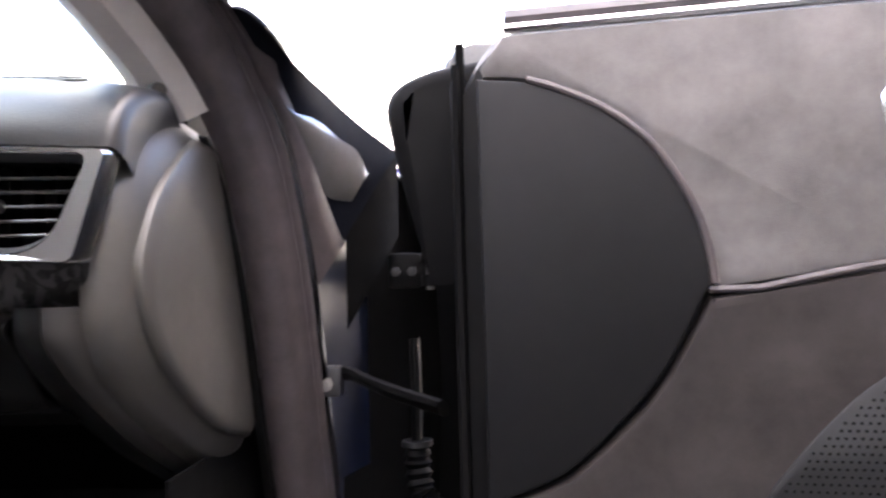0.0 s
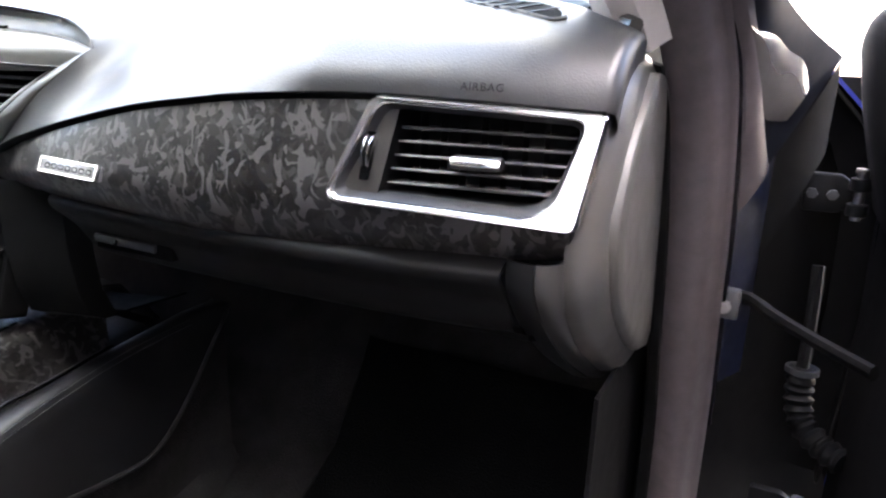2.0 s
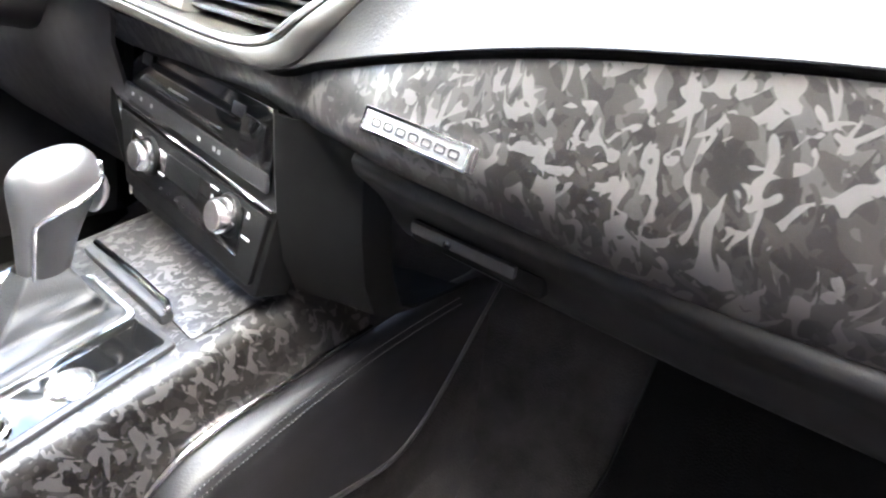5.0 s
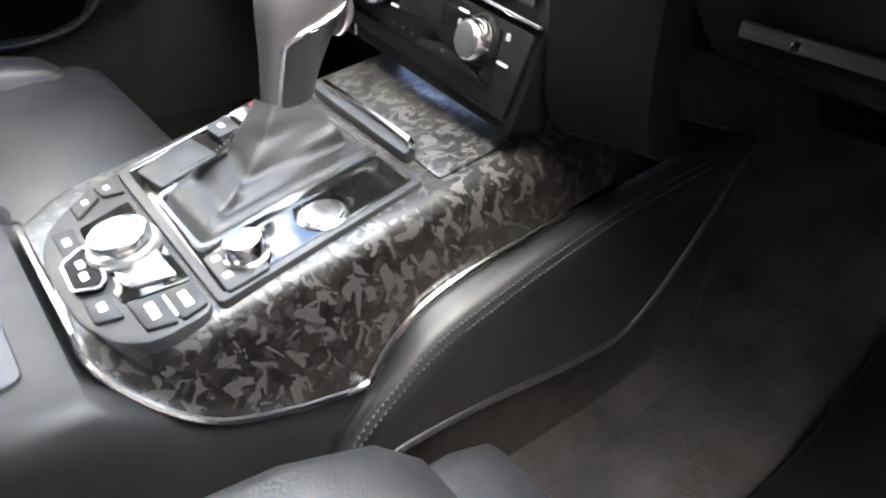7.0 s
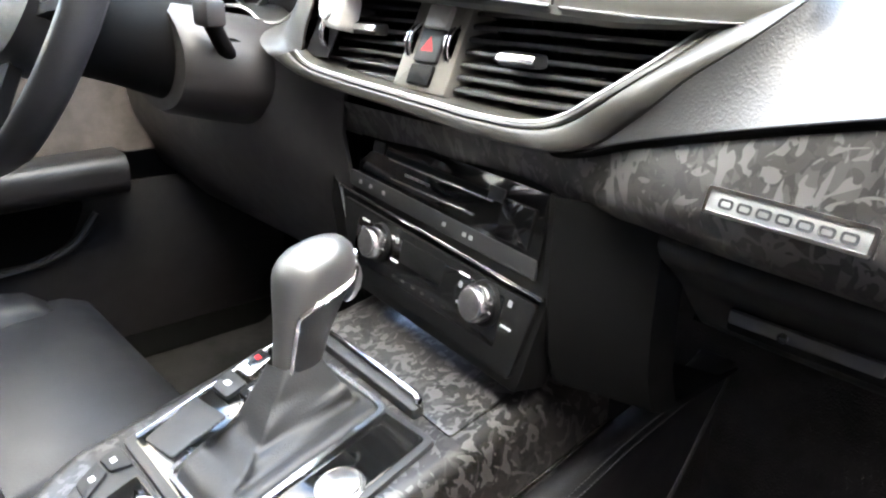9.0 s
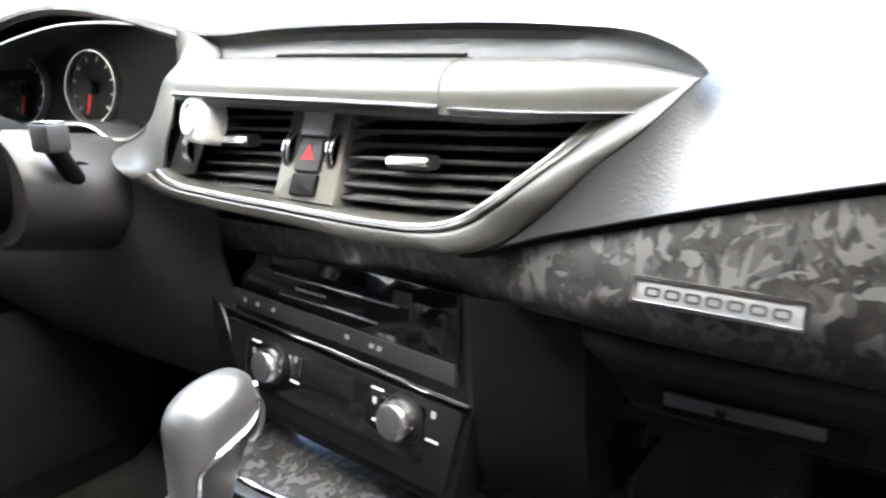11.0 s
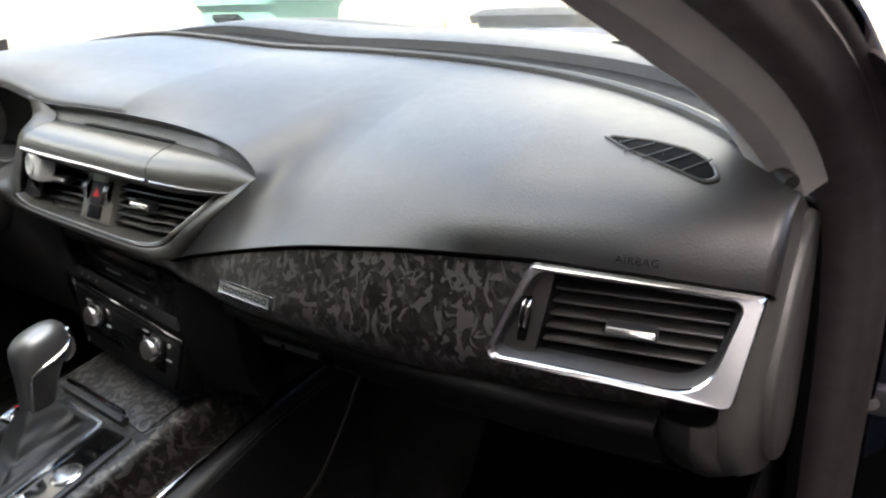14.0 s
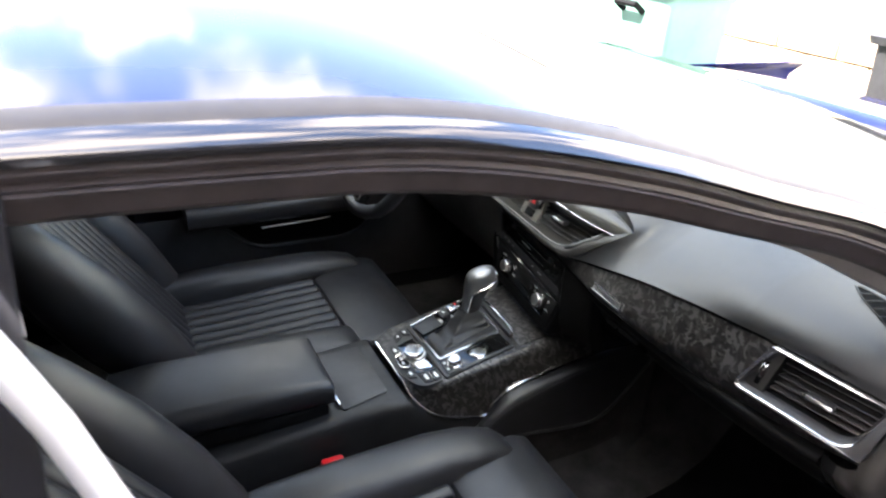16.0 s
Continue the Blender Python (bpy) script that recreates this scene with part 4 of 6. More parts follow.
stack("silver_line", rounded([(-0.148, 0.0345), (-0.147, 0.0315), (0.1345, 0.0225), (0.1350, 0.0255)], 0.0008), SILVER, cl, 0.002, 0.004, 0.0008)
stack("face", rrect(0.205, 0.040, 0.003, cx=-0.002, cy=-0.007), GLOSS, cl, 0.0042, 0.0012, 0.0004)
stack("display", rrect(0.060, 0.020, 0.001, cx=0.0, cy=0.004), BLACK, cl, 0.0052, 0.0010, 0.0003)
for sx in (-0.064, 0.0815):
    c = (sx, 0.0005 if sx < 0 else 0.0005)
    k = part("knob", lathe([(0.0148, 0.0), (0.0148, 0.004), (0.0140, 0.013), (0.0130, 0.0145), (0.0118, 0.0148)], SM @ Matrix.Translation((*c, 0.005)), 36), SILVER, cl, "ribbed silver rotary knob")
    sub("knob_face", lathe([(0.0114, 0.0), (0.0114, 0.0012), (0.010, 0.0016)], SM @ Matrix.Translation((*c, 0.0196)), 32), METAL, k)
    sub("knob_base", lathe([(0.0180, 0.0), (0.0175, 0.002), (0.0165, 0.003)], SM @ Matrix.Translation((*c, 0.0048)), 32), BLACK, k)
    for dx, dy, w in ((-0.027, 0.013, 0.012), (0.027, -0.008, 0.011), (-0.026, -0.010, 0.008)):
        stack("mark", rrect(w, 0.0018, 0.0004, cx=c[0] + dx, cy=c[1] + dy), WHITE, cl, 0.0054, 0.0004, 0.0, "white printed mark")
    for dx, dy in ((0.026, 0.010), (-0.029, 0.004)):
        stack("symbol", rrect(0.004, 0.005, 0.001, cx=c[0] + dx, cy=c[1] + dy), GREYP, cl, 0.0054, 0.0003, 0.0)
for k in range(6):
    stack("symbol", rrect(0.004, 0.002, 0.0006, cx=-0.034 + 0.0145 * k, cy=-0.020), SLAT, cl, 0.0054, 0.0003, 0.0)

# ---------------------------------------------------------------- centre console
SL = 0.16
CM = axes((0.007, 0.0, 0.6005), (1, 0, 0), (0, 1, SL))


def ctop(y):
    return 0.600 + SL * y


def cplate(name, outline, mat_, parent, z0=0.0, depth=0.003, bevel=0.0008, label="", deeper=False):
    bmx = prism([(x - 0.007, y * 1.0127) for x, y in outline], CM @ Matrix.Translation((0, 0, z0)), depth, bevel)
    return sub(name, bmx, mat_, parent, label) if deeper else part(name, bmx, mat_, parent, label)


con = thing("centre_console", (0.0, -0.3, 0.30), "centre console wrapped in camouflage film with bright edge trim", "centre console")
z_bord = spline([-0.266, -0.258, -0.247, -0.232, -0.212, -0.18, -0.14, -0.108, -0.098, -0.083, -0.064, -0.039, -0.002, 0.049, 0.12, 0.25], [0.5505, 0.537, 0.525, 0.513, 0.500, 0.486, 0.475, 0.470, 0.486, 0.503, 0.517, 0.527, 0.535, 0.541, 0.552, 0.567])


def cover_row(y):
    """Cross-section of the wrapped cover at y, from the driver's side over the top to the passenger's border."""
    zt = ctop(y) + 0.0005
    shrink = 0.034 * max(0.0, (-0.206 - y) / 0.06) ** 2
    hw_r, hw_l = 0.124 - shrink, -0.104 + shrink - 0.012 * min(1.0, max(0.0, (y + 0.20) / 0.12))
    zb = min(z_bord(y), zt - 0.004)
    rr = min(0.018, 0.7 * (zt - zb))
    rl = min(0.018, 0.7 * (zt - zb))
    pts = []
    zl = zb
    for k in range(6):
        t = k / 5
        pts.append((hw_l - 0.008 * (1 - t), y, zl + (zt - rl - zl) * t))
    for k in range(1, 6):
        a = math.pi / 2 * k / 5
        pts.append((hw_l + 0.018 * (1 - math.cos(a)), y, zt - rl + rl * math.sin(a)))
    for k in range(1, 12):
        pts.append((hw_l + 0.018 + (hw_r - hw_l - 0.034) * k / 12, y, zt))
    for k in range(0, 8):
        a = math.pi / 2 * k / 7
        pts.append((hw_r - 0.016 + 0.016 * math.sin(a), y, zt - rr * (1 - math.cos(a))))
    for k in range(1, 13):
        t = k / 12
        pts.append((hw_r + 0.004 * t, y, zt - rr + (zb - zt + rr) * t))
    return pts


YC = list(np.linspace(-0.266, -0.21, 16)) + list(np.linspace(-0.205, 0.14, 60))
part("wrap_cover", loft([cover_row(y) for y in YC]), CAMO, con, "camouflage-wrapped console cover")
bord = [(cover_row(y)[-1][0] + 0.003, y, cover_row(y)[-1][2] - 0.001) for y in YC]
rear = cover_row(-0.266)
edge = [(x, y - 0.0015, z + 0.001) for x, y, z in rear[3:-1:2]] + bord
part("edge_trim", tube(edge, 0.0030, 8), SILVER, con, "bright chrome edge trim")


# lower body and rear deck
def body_row(y):
    zt = 0.545 - 0.10 * max(0, -0.27 - y) if y < -0.27 else min(z_bord(y) - 0.002, ctop(y) - 0.02)
    wr = 0.128 if y > -0.27 else 0.128 - 0.012 * min(1, (-0.27 - y) / 0.06)
    wl = -0.112
    out = [(wl - 0.012, y, 0.30), (wl - 0.006, y, zt - 0.03), (wl + 0.004, y, zt - 0.008), (wl + 0.016, y, zt)]
    out += [(wl + 0.016 + (wr - wl - 0.032) * k / 6, y, zt) for k in range(1, 7)]
    out += [(wr - 0.006, y, zt - 0.003), (wr, y, zt - 0.010), (wr + 0.003, y, zt - 0.03), (wr + 0.010, y, 0.42), (wr + 0.016, y, 0.30)]
    return out


part("body", loft([body_row(y) for y in list(np.linspace(-0.95, -0.275, 16)) + list(np.linspace(-0.265, 0.2, 26))]), DECK, con)
part("storage_lid", prism(rounded([(-0.085, -0.388), (-0.078, -0.296), (0.080, -0.296), (0.094, -0.388)], 0.008), axes((0, 0, 0.5430), (1, 0, 0), (0, 1, 0.10)), 0.032, 0.002), DGREY, con, "flat dark storage lid")
sub("lid_handle", box((0.0, -0.392, 0.539), (0.165, 0.006, 0.008), 0.002), SILVER, con.children[-1], "bright strip along the lid")

# flat lid in front of the gear selector
cplate("front_lid", rounded([(-0.090, -0.010), (0.1030, -0.0270), (0.1030, 0.050), (-0.088, 0.062)], 0.004), CAMO, con, 0.0, 0.0022, 0.0006, "camouflage-wrapped lid")
part("lid_strip", tube([CM @ Vector((x - 0.007, y, 0.010)) for x, y in ((-0.072, -0.0135), (0.0, -0.0155), (0.058, -0.0195), (0.066, -0.0225), (0.0685, -0.027))], 0.0028, 8), CHROME, con, "chrome strip behind the lid")
part("lid_strip_base", prism(rounded([(-0.083, -0.024), (0.062, -0.032), (0.062, -0.021), (-0.083, -0.013)], 0.003), CM, 0.009, 0.002), DGREY, con)

# switch panel
cplate("panel_frame", rounded([(-0.074, -0.1945), (-0.103, -0.042), (0.1000, -0.0365), (0.1165, -0.1955)], 0.006), DGREY, con, -0.006, 0.0105, 0.002)
cplate("panel", rounded([(-0.068, -0.187), (-0.0965, -0.048), (0.0945, -0.0420), (0.1105, -0.190)], 0.004), GLOSS, con, 0.0, 0.0052, 0.0006, "gloss black switch panel")
part("panel_line", tube([CM @ Vector((x - 0.007, y * 1.0127, 0.0056)) for x, y in ((-0.0690, -0.185), (-0.0975, -0.047))], 0.0010, 6), SILVER, con, "thin bright panel edge")
cplate("touch_pad", rounded([(-0.0595, -0.1825), (-0.0790, -0.134), (-0.0375, -0.128), (-0.0245, -0.1765)], 0.003), DGREY, con, 0.003, 0.0036, 0.0008, "matt grey touch pad")
for ol, m_, marks in (([(-0.0786, -0.1204), (-0.0862, -0.0985), (-0.0585, -0.0985), (-0.0544, -0.1188)], DGREY, ((-0.0705, -0.1095, WHITE),)),
                      ([(-0.0870, -0.0955), (-0.0950, -0.0660), (-0.0745, -0.0660), (-0.0653, -0.0937)], SILVER, ((-0.0775, -0.0890, WHITE), (-0.0835, -0.0750, RED))),
                      ([(-0.0546, -0.1089), (-0.0585, -0.0908), (-0.0357, -0.0896), (-0.0365, -0.1090)], BLACK, ((-0.0465, -0.0995, WHITE),))):
    b = cplate("switch", rounded(ol, 0.003), m_, con, 0.003, 0.0065, 0.0015)
    for mx_, my_, mm in marks:
        cplate("mark", rrect(0.0075, 0.0048, 0.001, cx=mx_, cy=my_), mm, b, 0.0093, 0.0005, 0.0, "red printed mark" if mm is RED else "small white printed mark", True)


def turn_knob(name, x, y, r, h, parent, top=SILVER, z0=0.004):
    k = part(name, lathe([(r + 0.002, 0), (r + 0.002, 0.002), (r, 0.003), (r, h - 0.002), (r - 0.0015, h), (r - 0.003, h + 0.0003)], CM @ Matrix.Translation((x - 0.007, y * 1.0127, z0)), 36), top, parent)
    sub("knob_top", lathe([(r - 0.0035, 0), (r - 0.004, 0.0006), (r * 0.3, 0.0009)], CM @ Matrix.Translation((x - 0.007, y * 1.0127, z0 + h)), 32), SILVER, k)
    return k


turn_knob("start_button", 0.0862, -0.1090, 0.0150, 0.004, con)
cplate("knob_base", corners([(0.0735, -0.1870), (0.0726, -0.1650), (0.1105, -0.1580), (0.1130, -0.1880)], (0.003, 0.005, 0.005, 0.003)), DGREY, con, 0.003, 0.0045, 0.001)
turn_knob("volume_knob", 0.0915, -0.1650, 0.0125, 0.014, con, SILVER, 0.007)
for mx_, my_ in ((0.0806, -0.1812), (0.1000, -0.1820)):
    cplate("mark", rrect(0.0055, 0.0050, 0.001, cx=mx_, cy=my_), WHITE, con, 0.0075, 0.0004, 0.0, "white printed mark")

# rotary controller group
cplate("controller_frame", rounded([(-0.0745, -0.1965), (-0.0600, -0.228), (-0.0380, -0.252), (-0.0140, -0.2625), (0.0220, -0.2660), (0.0720, -0.2630), (0.1050, -0.2510), (0.1185, -0.2350), (0.1175, -0.1975)], 0.012), DGREY, con, -0.006, 0.0095, 0.002)
cplate("controller_panel", rounded([(-0.0200, -0.2360), (-0.0285, -0.2000), (0.0840, -0.1992), (0.0765, -0.2375), (0.0620, -0.2395), (0.0555, -0.2355), (0.0190, -0.2330), (0.0060, -0.2370)], 0.003), GLOSS, con, 0.0, 0.0048, 0.0006)
cplate("palm_plate", rounded([(0.0140, -0.2310), (0.0260, -0.2050), (0.0765, -0.2040), (0.0685, -0.2300), (0.0580, -0.2340)], 0.003), SILVER, con, 0.003, 0.0042, 0.0014, "bright silver palm plate")
rc = turn_knob("rotary_controller", 0.0250, -0.2195, 0.0195, 0.015, con, SILVER)
sub("knob_collar", lathe([(0.0235, 0.0), (0.0235, 0.0035), (0.0220, 0.0055), (0.0200, 0.0060)], CM @ Matrix.Translation((0.0250 - 0.007, -0.2195 * 1.0127, 0.0045)), 36), PEWTER, rc, "wide satin collar")
HB = rounded([(0.0165, -0.2560), (0.0065, -0.2400), (0.0195, -0.2360), (0.0500, -0.2385), (0.0560, -0.2435), (0.0480, -0.2570)], 0.003)
hb = cplate("home_button", HB, BLACK, con, 0.003, 0.0042, 0.001)
part("home_rim", tube([CM @ Vector((x - 0.007, y * 1.0127, 0.0072)) for x, y in HB], 0.0012, 6, True), SILVER, con, "bright rim round the home key")
for cx, cy, w_, h_ in ((0.0245, -0.2465, 0.009, 0.0045), (0.0380, -0.2480, 0.009, 0.0045)):
    cplate("mark", rrect(w_, h_, 0.001, cx=cx, cy=cy), WHITE, hb, 0.0072, 0.0003, 0.0, "white printed mark", True)
KEY_PLAN = (([(-0.0500, -0.2337), (-0.0640, -0.2150), (-0.0460, -0.2140), (-0.0300, -0.2337)], ((-0.0465, -0.2240, 0.006, 0.004),)),
        ([(-0.0645, -0.2135), (-0.0690, -0.1975), (-0.0400, -0.1975), (-0.0455, -0.2125)], ((-0.0545, -0.2065, 0.006, 0.004),)),
        ([(-0.0250, -0.2525), (-0.0220, -0.2390), (0.0030, -0.2405), (0.0110, -0.2530)], ((-0.0075, -0.2465, 0.009, 0.0045),)),
        ([(0.0563, -0.2550), (0.0640, -0.2415), (0.0890, -0.2405), (0.0830, -0.2560)], ((0.0725, -0.2480, 0.009, 0.0045),)),
        ([(0.0775, -0.2365), (0.0845, -0.2185), (0.1150, -0.2185), (0.1090, -0.2350)], ((0.0965, -0.2268, 0.016, 0.0050),)),
        ([(0.0848, -0.2165), (0.0885, -0.1995), (0.1120, -0.1999), (0.1150, -0.2165)], ((0.1000, -0.2085, 0.015, 0.0050),)))
for ol, marks in KEY_PLAN:
    b = cplate("key", rounded(ol, 0.003), DECK, con, 0.002, 0.0042, 0.001)
    for cx, cy, w_, h_ in marks:
        cplate("mark", rrect(w_, h_, 0.0008, cx=cx, cy=cy), WHITE, b, 0.0061, 0.0003, 0.0, "white printed mark", True)
cplate("key_divider", rrect(0.022, 0.0016, 0.0004, cx=0.0995, cy=-0.2175), SILVER, con, 0.004, 0.0026, 0.0, "bright line between two keys")

# leather knee pad on the passenger's side
kp_top = spline([-0.150, -0.146, -0.138, -0.125, -0.106, -0.085, -0.059, -0.013, 0.049, 0.12, 0.20, 0.27, 0.312], [0.402, 0.428, 0.447, 0.464, 0.481, 0.497, 0.511, 0.525, 0.541, 0.555, 0.563, 0.566, 0.563])
kp_low = spline([-0.150, -0.125, -0.09, 0.0, 0.08, 0.14, 0.17, 0.19, 0.23, 0.275, 0.312], [0.398, 0.411, 0.419, 0.413, 0.401, 0.397, 0.403, 0.415, 0.455, 0.512, 0.560])
kpo = thing("knee_pad", (0.14, 0.05, 0.36), "black leather knee pad with double grey stitching beside the console", "knee pad")


def knee_row(y):
    """Section at y: from the console's edge over the rounded crest and down the flat face."""
    zt, zl = kp_top(y), kp_low(y)
    h = max(0.001, zt - zl)
    f = min(1.0, h / 0.05)
    k = min(1.0, max(0.0, (y + 0.112) / 0.03))
    zi = (zt - 0.018 * f) * (1 - k) + (z_bord(y) - 0.005) * k
    out = [(0.124, y, zi - 0.008 * f), (0.130, y, zi), (0.136, y, zi + (zt - zi) * 0.45), (0.142, y, zi + (zt - 0.001 - zi) * 0.82), (0.148, y, zt - 0.0022 * f), (0.1535, y, zt - 0.006 * f), (0.1572, y, zt - 0.014 * f), (0.1590, y, zt - 0.024 * f)]
    out += [(0.1590 - 0.0015 * t * f, y, zt - 0.024 * f + (zl - zt + 0.024 * f) * t) for t in (0.2, 0.4, 0.6, 0.8, 1.0)]
    return out + [(0.150, y, zl - 0.004 * f), (0.120, y, zl - 0.004 * f)]


KY = [-0.150, -0.149, -0.147, -0.144] + list(np.linspace(-0.138, 0.31, 60)) + [0.312]
part("pad", loft([knee_row(y) for y in KY], True, True), LEATHER, kpo)
part("pad_rim", tube([(0.1565, y, kp_low(y) - 0.001) for y in KY[2:]], 0.0042, 8), BOOT, kpo, "rounded leather hem")
part("pad_base", sheet([[(x, y, kp_low(y) + (0.285 - kp_low(y)) * t) for y in np.linspace(-0.15, 0.31, 40)] for x, t in ((0.152, 0.0), (0.148, 0.1), (0.152, 0.8), (0.185, 1.0))], 0.003), CARPET, kpo, "dark carpet skirt under the pad")
for dx, dz in ((0.1545, 0.0070), (0.1578, 0.0128)):
    bm = bmesh.new()
    up = [(y, kp_top(y)) for y in np.linspace(-0.140, 0.24, 190)]
    for (a, za), (b, zb_) in zip(up[::2], up[1::2]):
        tube([(dx - 0.0004, a, za - dz), (dx + 0.0012, (a + b) / 2, (za + zb_) / 2 - dz + 0.0004), (dx - 0.0004, b, zb_ - dz)], 0.0005, 5, bm=bm)
    tagged(part("stitching", bm, STITCH, kpo, "grey stitching"), kind="stuff")

# ---------------------------------------------------------------- gear selector
gs = thing("gear_selector", (0.01, -0.1, 0.585), "automatic gear selector with silver-topped knob and leather boot", "gear selector")
bz_o = rounded([(-0.013, -0.1865), (-0.032, -0.038), (0.053, -0.0405), (0.0695, -0.1865)], 0.010, 4)
bz_i = rounded([(-0.009, -0.1825), (-0.027, -0.0425), (0.0485, -0.0450), (0.0645, -0.1825)], 0.008, 4)
part("bezel", ring([(x - 0.007, y * 1.0127) for x, y in bz_o], [(x - 0.007, y * 1.0127) for x, y in bz_i], CM @ Matrix.Translation((0, 0, 0.0035)), 0.006, 0.001), SILVER, gs, "silver bezel")
kt = Vector((-0.009, -0.078, 0.630))
rows = []
c0 = Vector((0.016, -0.112, 0.0))
for t, h in ((0.0, 0.004), (0.06, 0.010), (0.16, 0.012), (0.28, 0.0125), (0.38, 0.0135), (0.48, 0.0150), (0.57, 0.0175), (0.66, 0.0215), (0.74, 0.0265), (0.82, 0.032), (0.89, 0.0375), (0.95, 0.042), (1.0, 0.047)):
    row_ = []
    for i, (x, y) in enumerate(bz_i):
        ang = math.atan2(y - c0.y, (x - c0.x) * 1.6)
        neck = Vector((kt.x + 0.0165 * math.cos(ang), kt.y - 0.008 + 0.0195 * math.sin(ang), 0))
        p = Vector((x, y, 0)).lerp(neck, t)
        w = math.sin(math.pi * min(1, t * 1.1))
        fold = 0.0062 * w * math.sin(ang * 5 + t * 3) + 0.0030 * w * math.sin(t * 22 + ang * 2)
        fold += 0.006 * w * noise.noise((math.cos(ang) * 2.2, math.sin(ang) * 2.2 + 4, t * 6))
        p.z = ctop(p.y) + 0.002 + h + fold
        row_.append((p.x + fold * 0.8, p.y, p.z))
    rows.append(row_)
bm = loft(rows, True)
bmesh.ops.subdivide_edges(bm, edges=bm.edges[:], cuts=1, use_grid_fill=True)
bmesh.ops.smooth_vert(bm, verts=[v for v in bm.verts if not v.is_boundary], factor=0.5, use_axis_x=True, use_axis_y=True, use_axis_z=True)
part("boot", bm, BOOT, gs, "grey soft leather boot with folds", sharp=120)
bm = bmesh.new()
seam = curve([(-0.018, -0.165, ctop(-0.165) + 0.017), (-0.018, -0.140, ctop(-0.14) + 0.020), (-0.020, -0.118, ctop(-0.118) + 0.029), (-0.021, -0.105, ctop(-0.105) + 0.042)], 40)
for a, b in zip(seam[::2], seam[1::2]):
    tube([a, b], 0.0008, 5, bm=bm)
tagged(part("stitching", bm, STITCH, gs), kind="stuff")


def section(c, w, d, tilt, n=20, p=2.6):
    out = []
    for k in range(n):
        a = 2 * math.pi * k / n
        x = w * math.copysign(abs(math.cos(a)) ** (2 / p), math.cos(a))
        y = d * math.copysign(abs(math.sin(a)) ** (2 / p), math.sin(a))
        out.append((c[0] + x, c[1] + y * math.cos(tilt), c[2] + y * math.sin(tilt)))
    return out


secs = [((-0.009, -0.083, 0.627), 0.0150, 0.0180, 0.1), ((-0.009, -0.081, 0.637), 0.0158, 0.0195, 0.1), ((-0.0085, -0.078, 0.652), 0.0170, 0.0215, 0.1), ((-0.008, -0.074, 0.668), 0.0188, 0.0250, 0.11), ((-0.007, -0.0705, 0.682), 0.0205, 0.0290, 0.12), ((-0.006, -0.068, 0.693), 0.0218, 0.0318, 0.12), ((-0.006, -0.067, 0.702), 0.0220, 0.0325, 0.12), ((-0.006, -0.067, 0.7085), 0.0214, 0.0312, 0.14), ((-0.006, -0.0665, 0.7140), 0.0196, 0.0285, 0.16), ((-0.006, -0.066, 0.7185), 0.0164, 0.0236, 0.18), ((-0.006, -0.0655, 0.7215), 0.0115, 0.0165, 0.18), ((-0.006, -0.065, 0.7228), 0.005, 0.007, 0.18)]
part("knob_body", loft([section(c, w, d, t, 36, 2.4) for c, w, d, t in secs], True, True), KNOB, gs, "satin silver-grey knob body", sharp=70)
knob_mid = [spline([q[0][2] for q in secs], [q[0][i] for q in secs]) for i in (0, 1)] + [spline([q[0][2] for q in secs], [q[i] for q in secs]) for i in (1, 2)]


def knob_at(a, z, out=0.0):
    """On the knob's skin at angle a round its axis and height z."""
    x, y, w, d = (f(z) for f in knob_mid)
    c_, s_ = math.cos(a), math.sin(a)
    return (x + (w + out) * math.copysign(abs(c_) ** (2 / 2.4), c_), y + (d + out) * math.copysign(abs(s_) ** (2 / 2.4), s_), z + 0.11 * d * s_)


# leather side panel below the bright strip, which bends forward at the thumb rest
A0, A1 = -0.62, 1.25
panel_top = lambda a: 0.674 + 0.022 * min(1.0, max(0.0, (a - A0) / (A1 - A0))) ** 0.7
part("side_panel", loft([[knob_at(a, 0.630 + (panel_top(a) - 0.630) * k / 12, 0.0006) for k in range(13)] for a in np.linspace(A0, A1, 18)]), BOOT, gs, "grey leather side of the knob", sharp=70)
stp = [knob_at(A0 - 0.04, 0.622 + 0.052 * k / 10, 0.0006) for k in range(10)] + [knob_at(a, panel_top(a) + 0.001, 0.0008) for a in np.linspace(A0, A1, 12)] + [knob_at(A1 + 0.08, 0.703, 0.0006), knob_at(A1 + 0.02, 0.708, 0.0004)]
part("knob_strip", tube(curve(stp, 40), 0.0020, 8), SILVER, gs, "bright strip along the grip")
part("release_button", loft([[(x_, y_ + d_, z_) for x_, d_ in rrect(0.017, 0.006, 0.0025, 3, -0.003, 0.0)] for y_, z_ in ((-0.0385, 0.7035), (-0.0352, 0.698), (-0.0338, 0.690), (-0.0355, 0.682), (-0.0400, 0.676), (-0.0445, 0.6738))], True, True), PEWTER, gs, "silver release button on the front of the knob")

# ---------------------------------------------------------------- armrest
ar = thing("armrest", (0.0, -0.6, 0.50), "padded black leather centre armrest, closed", "armrest")
asec = []
for y, dz in ((-0.402, -0.012), (-0.4055, -0.004), (-0.412, 0.0), (-0.43, 0.003), (-0.55, 0.006), (-0.70, 0.006), (-0.76, 0.0), (-0.765, -0.02)):
    zt = 0.597 + dz
    w = 0.089 if y < -0.405 else 0.084
    zb = 0.548
    o = rrect(2 * w, zt - zb, 0.020, 4, 0.004, (zt + zb) / 2)
    asec.append([(x, y, z) for x, z in o])
part("cushion", loft(asec, True, True), LEATHER, ar)
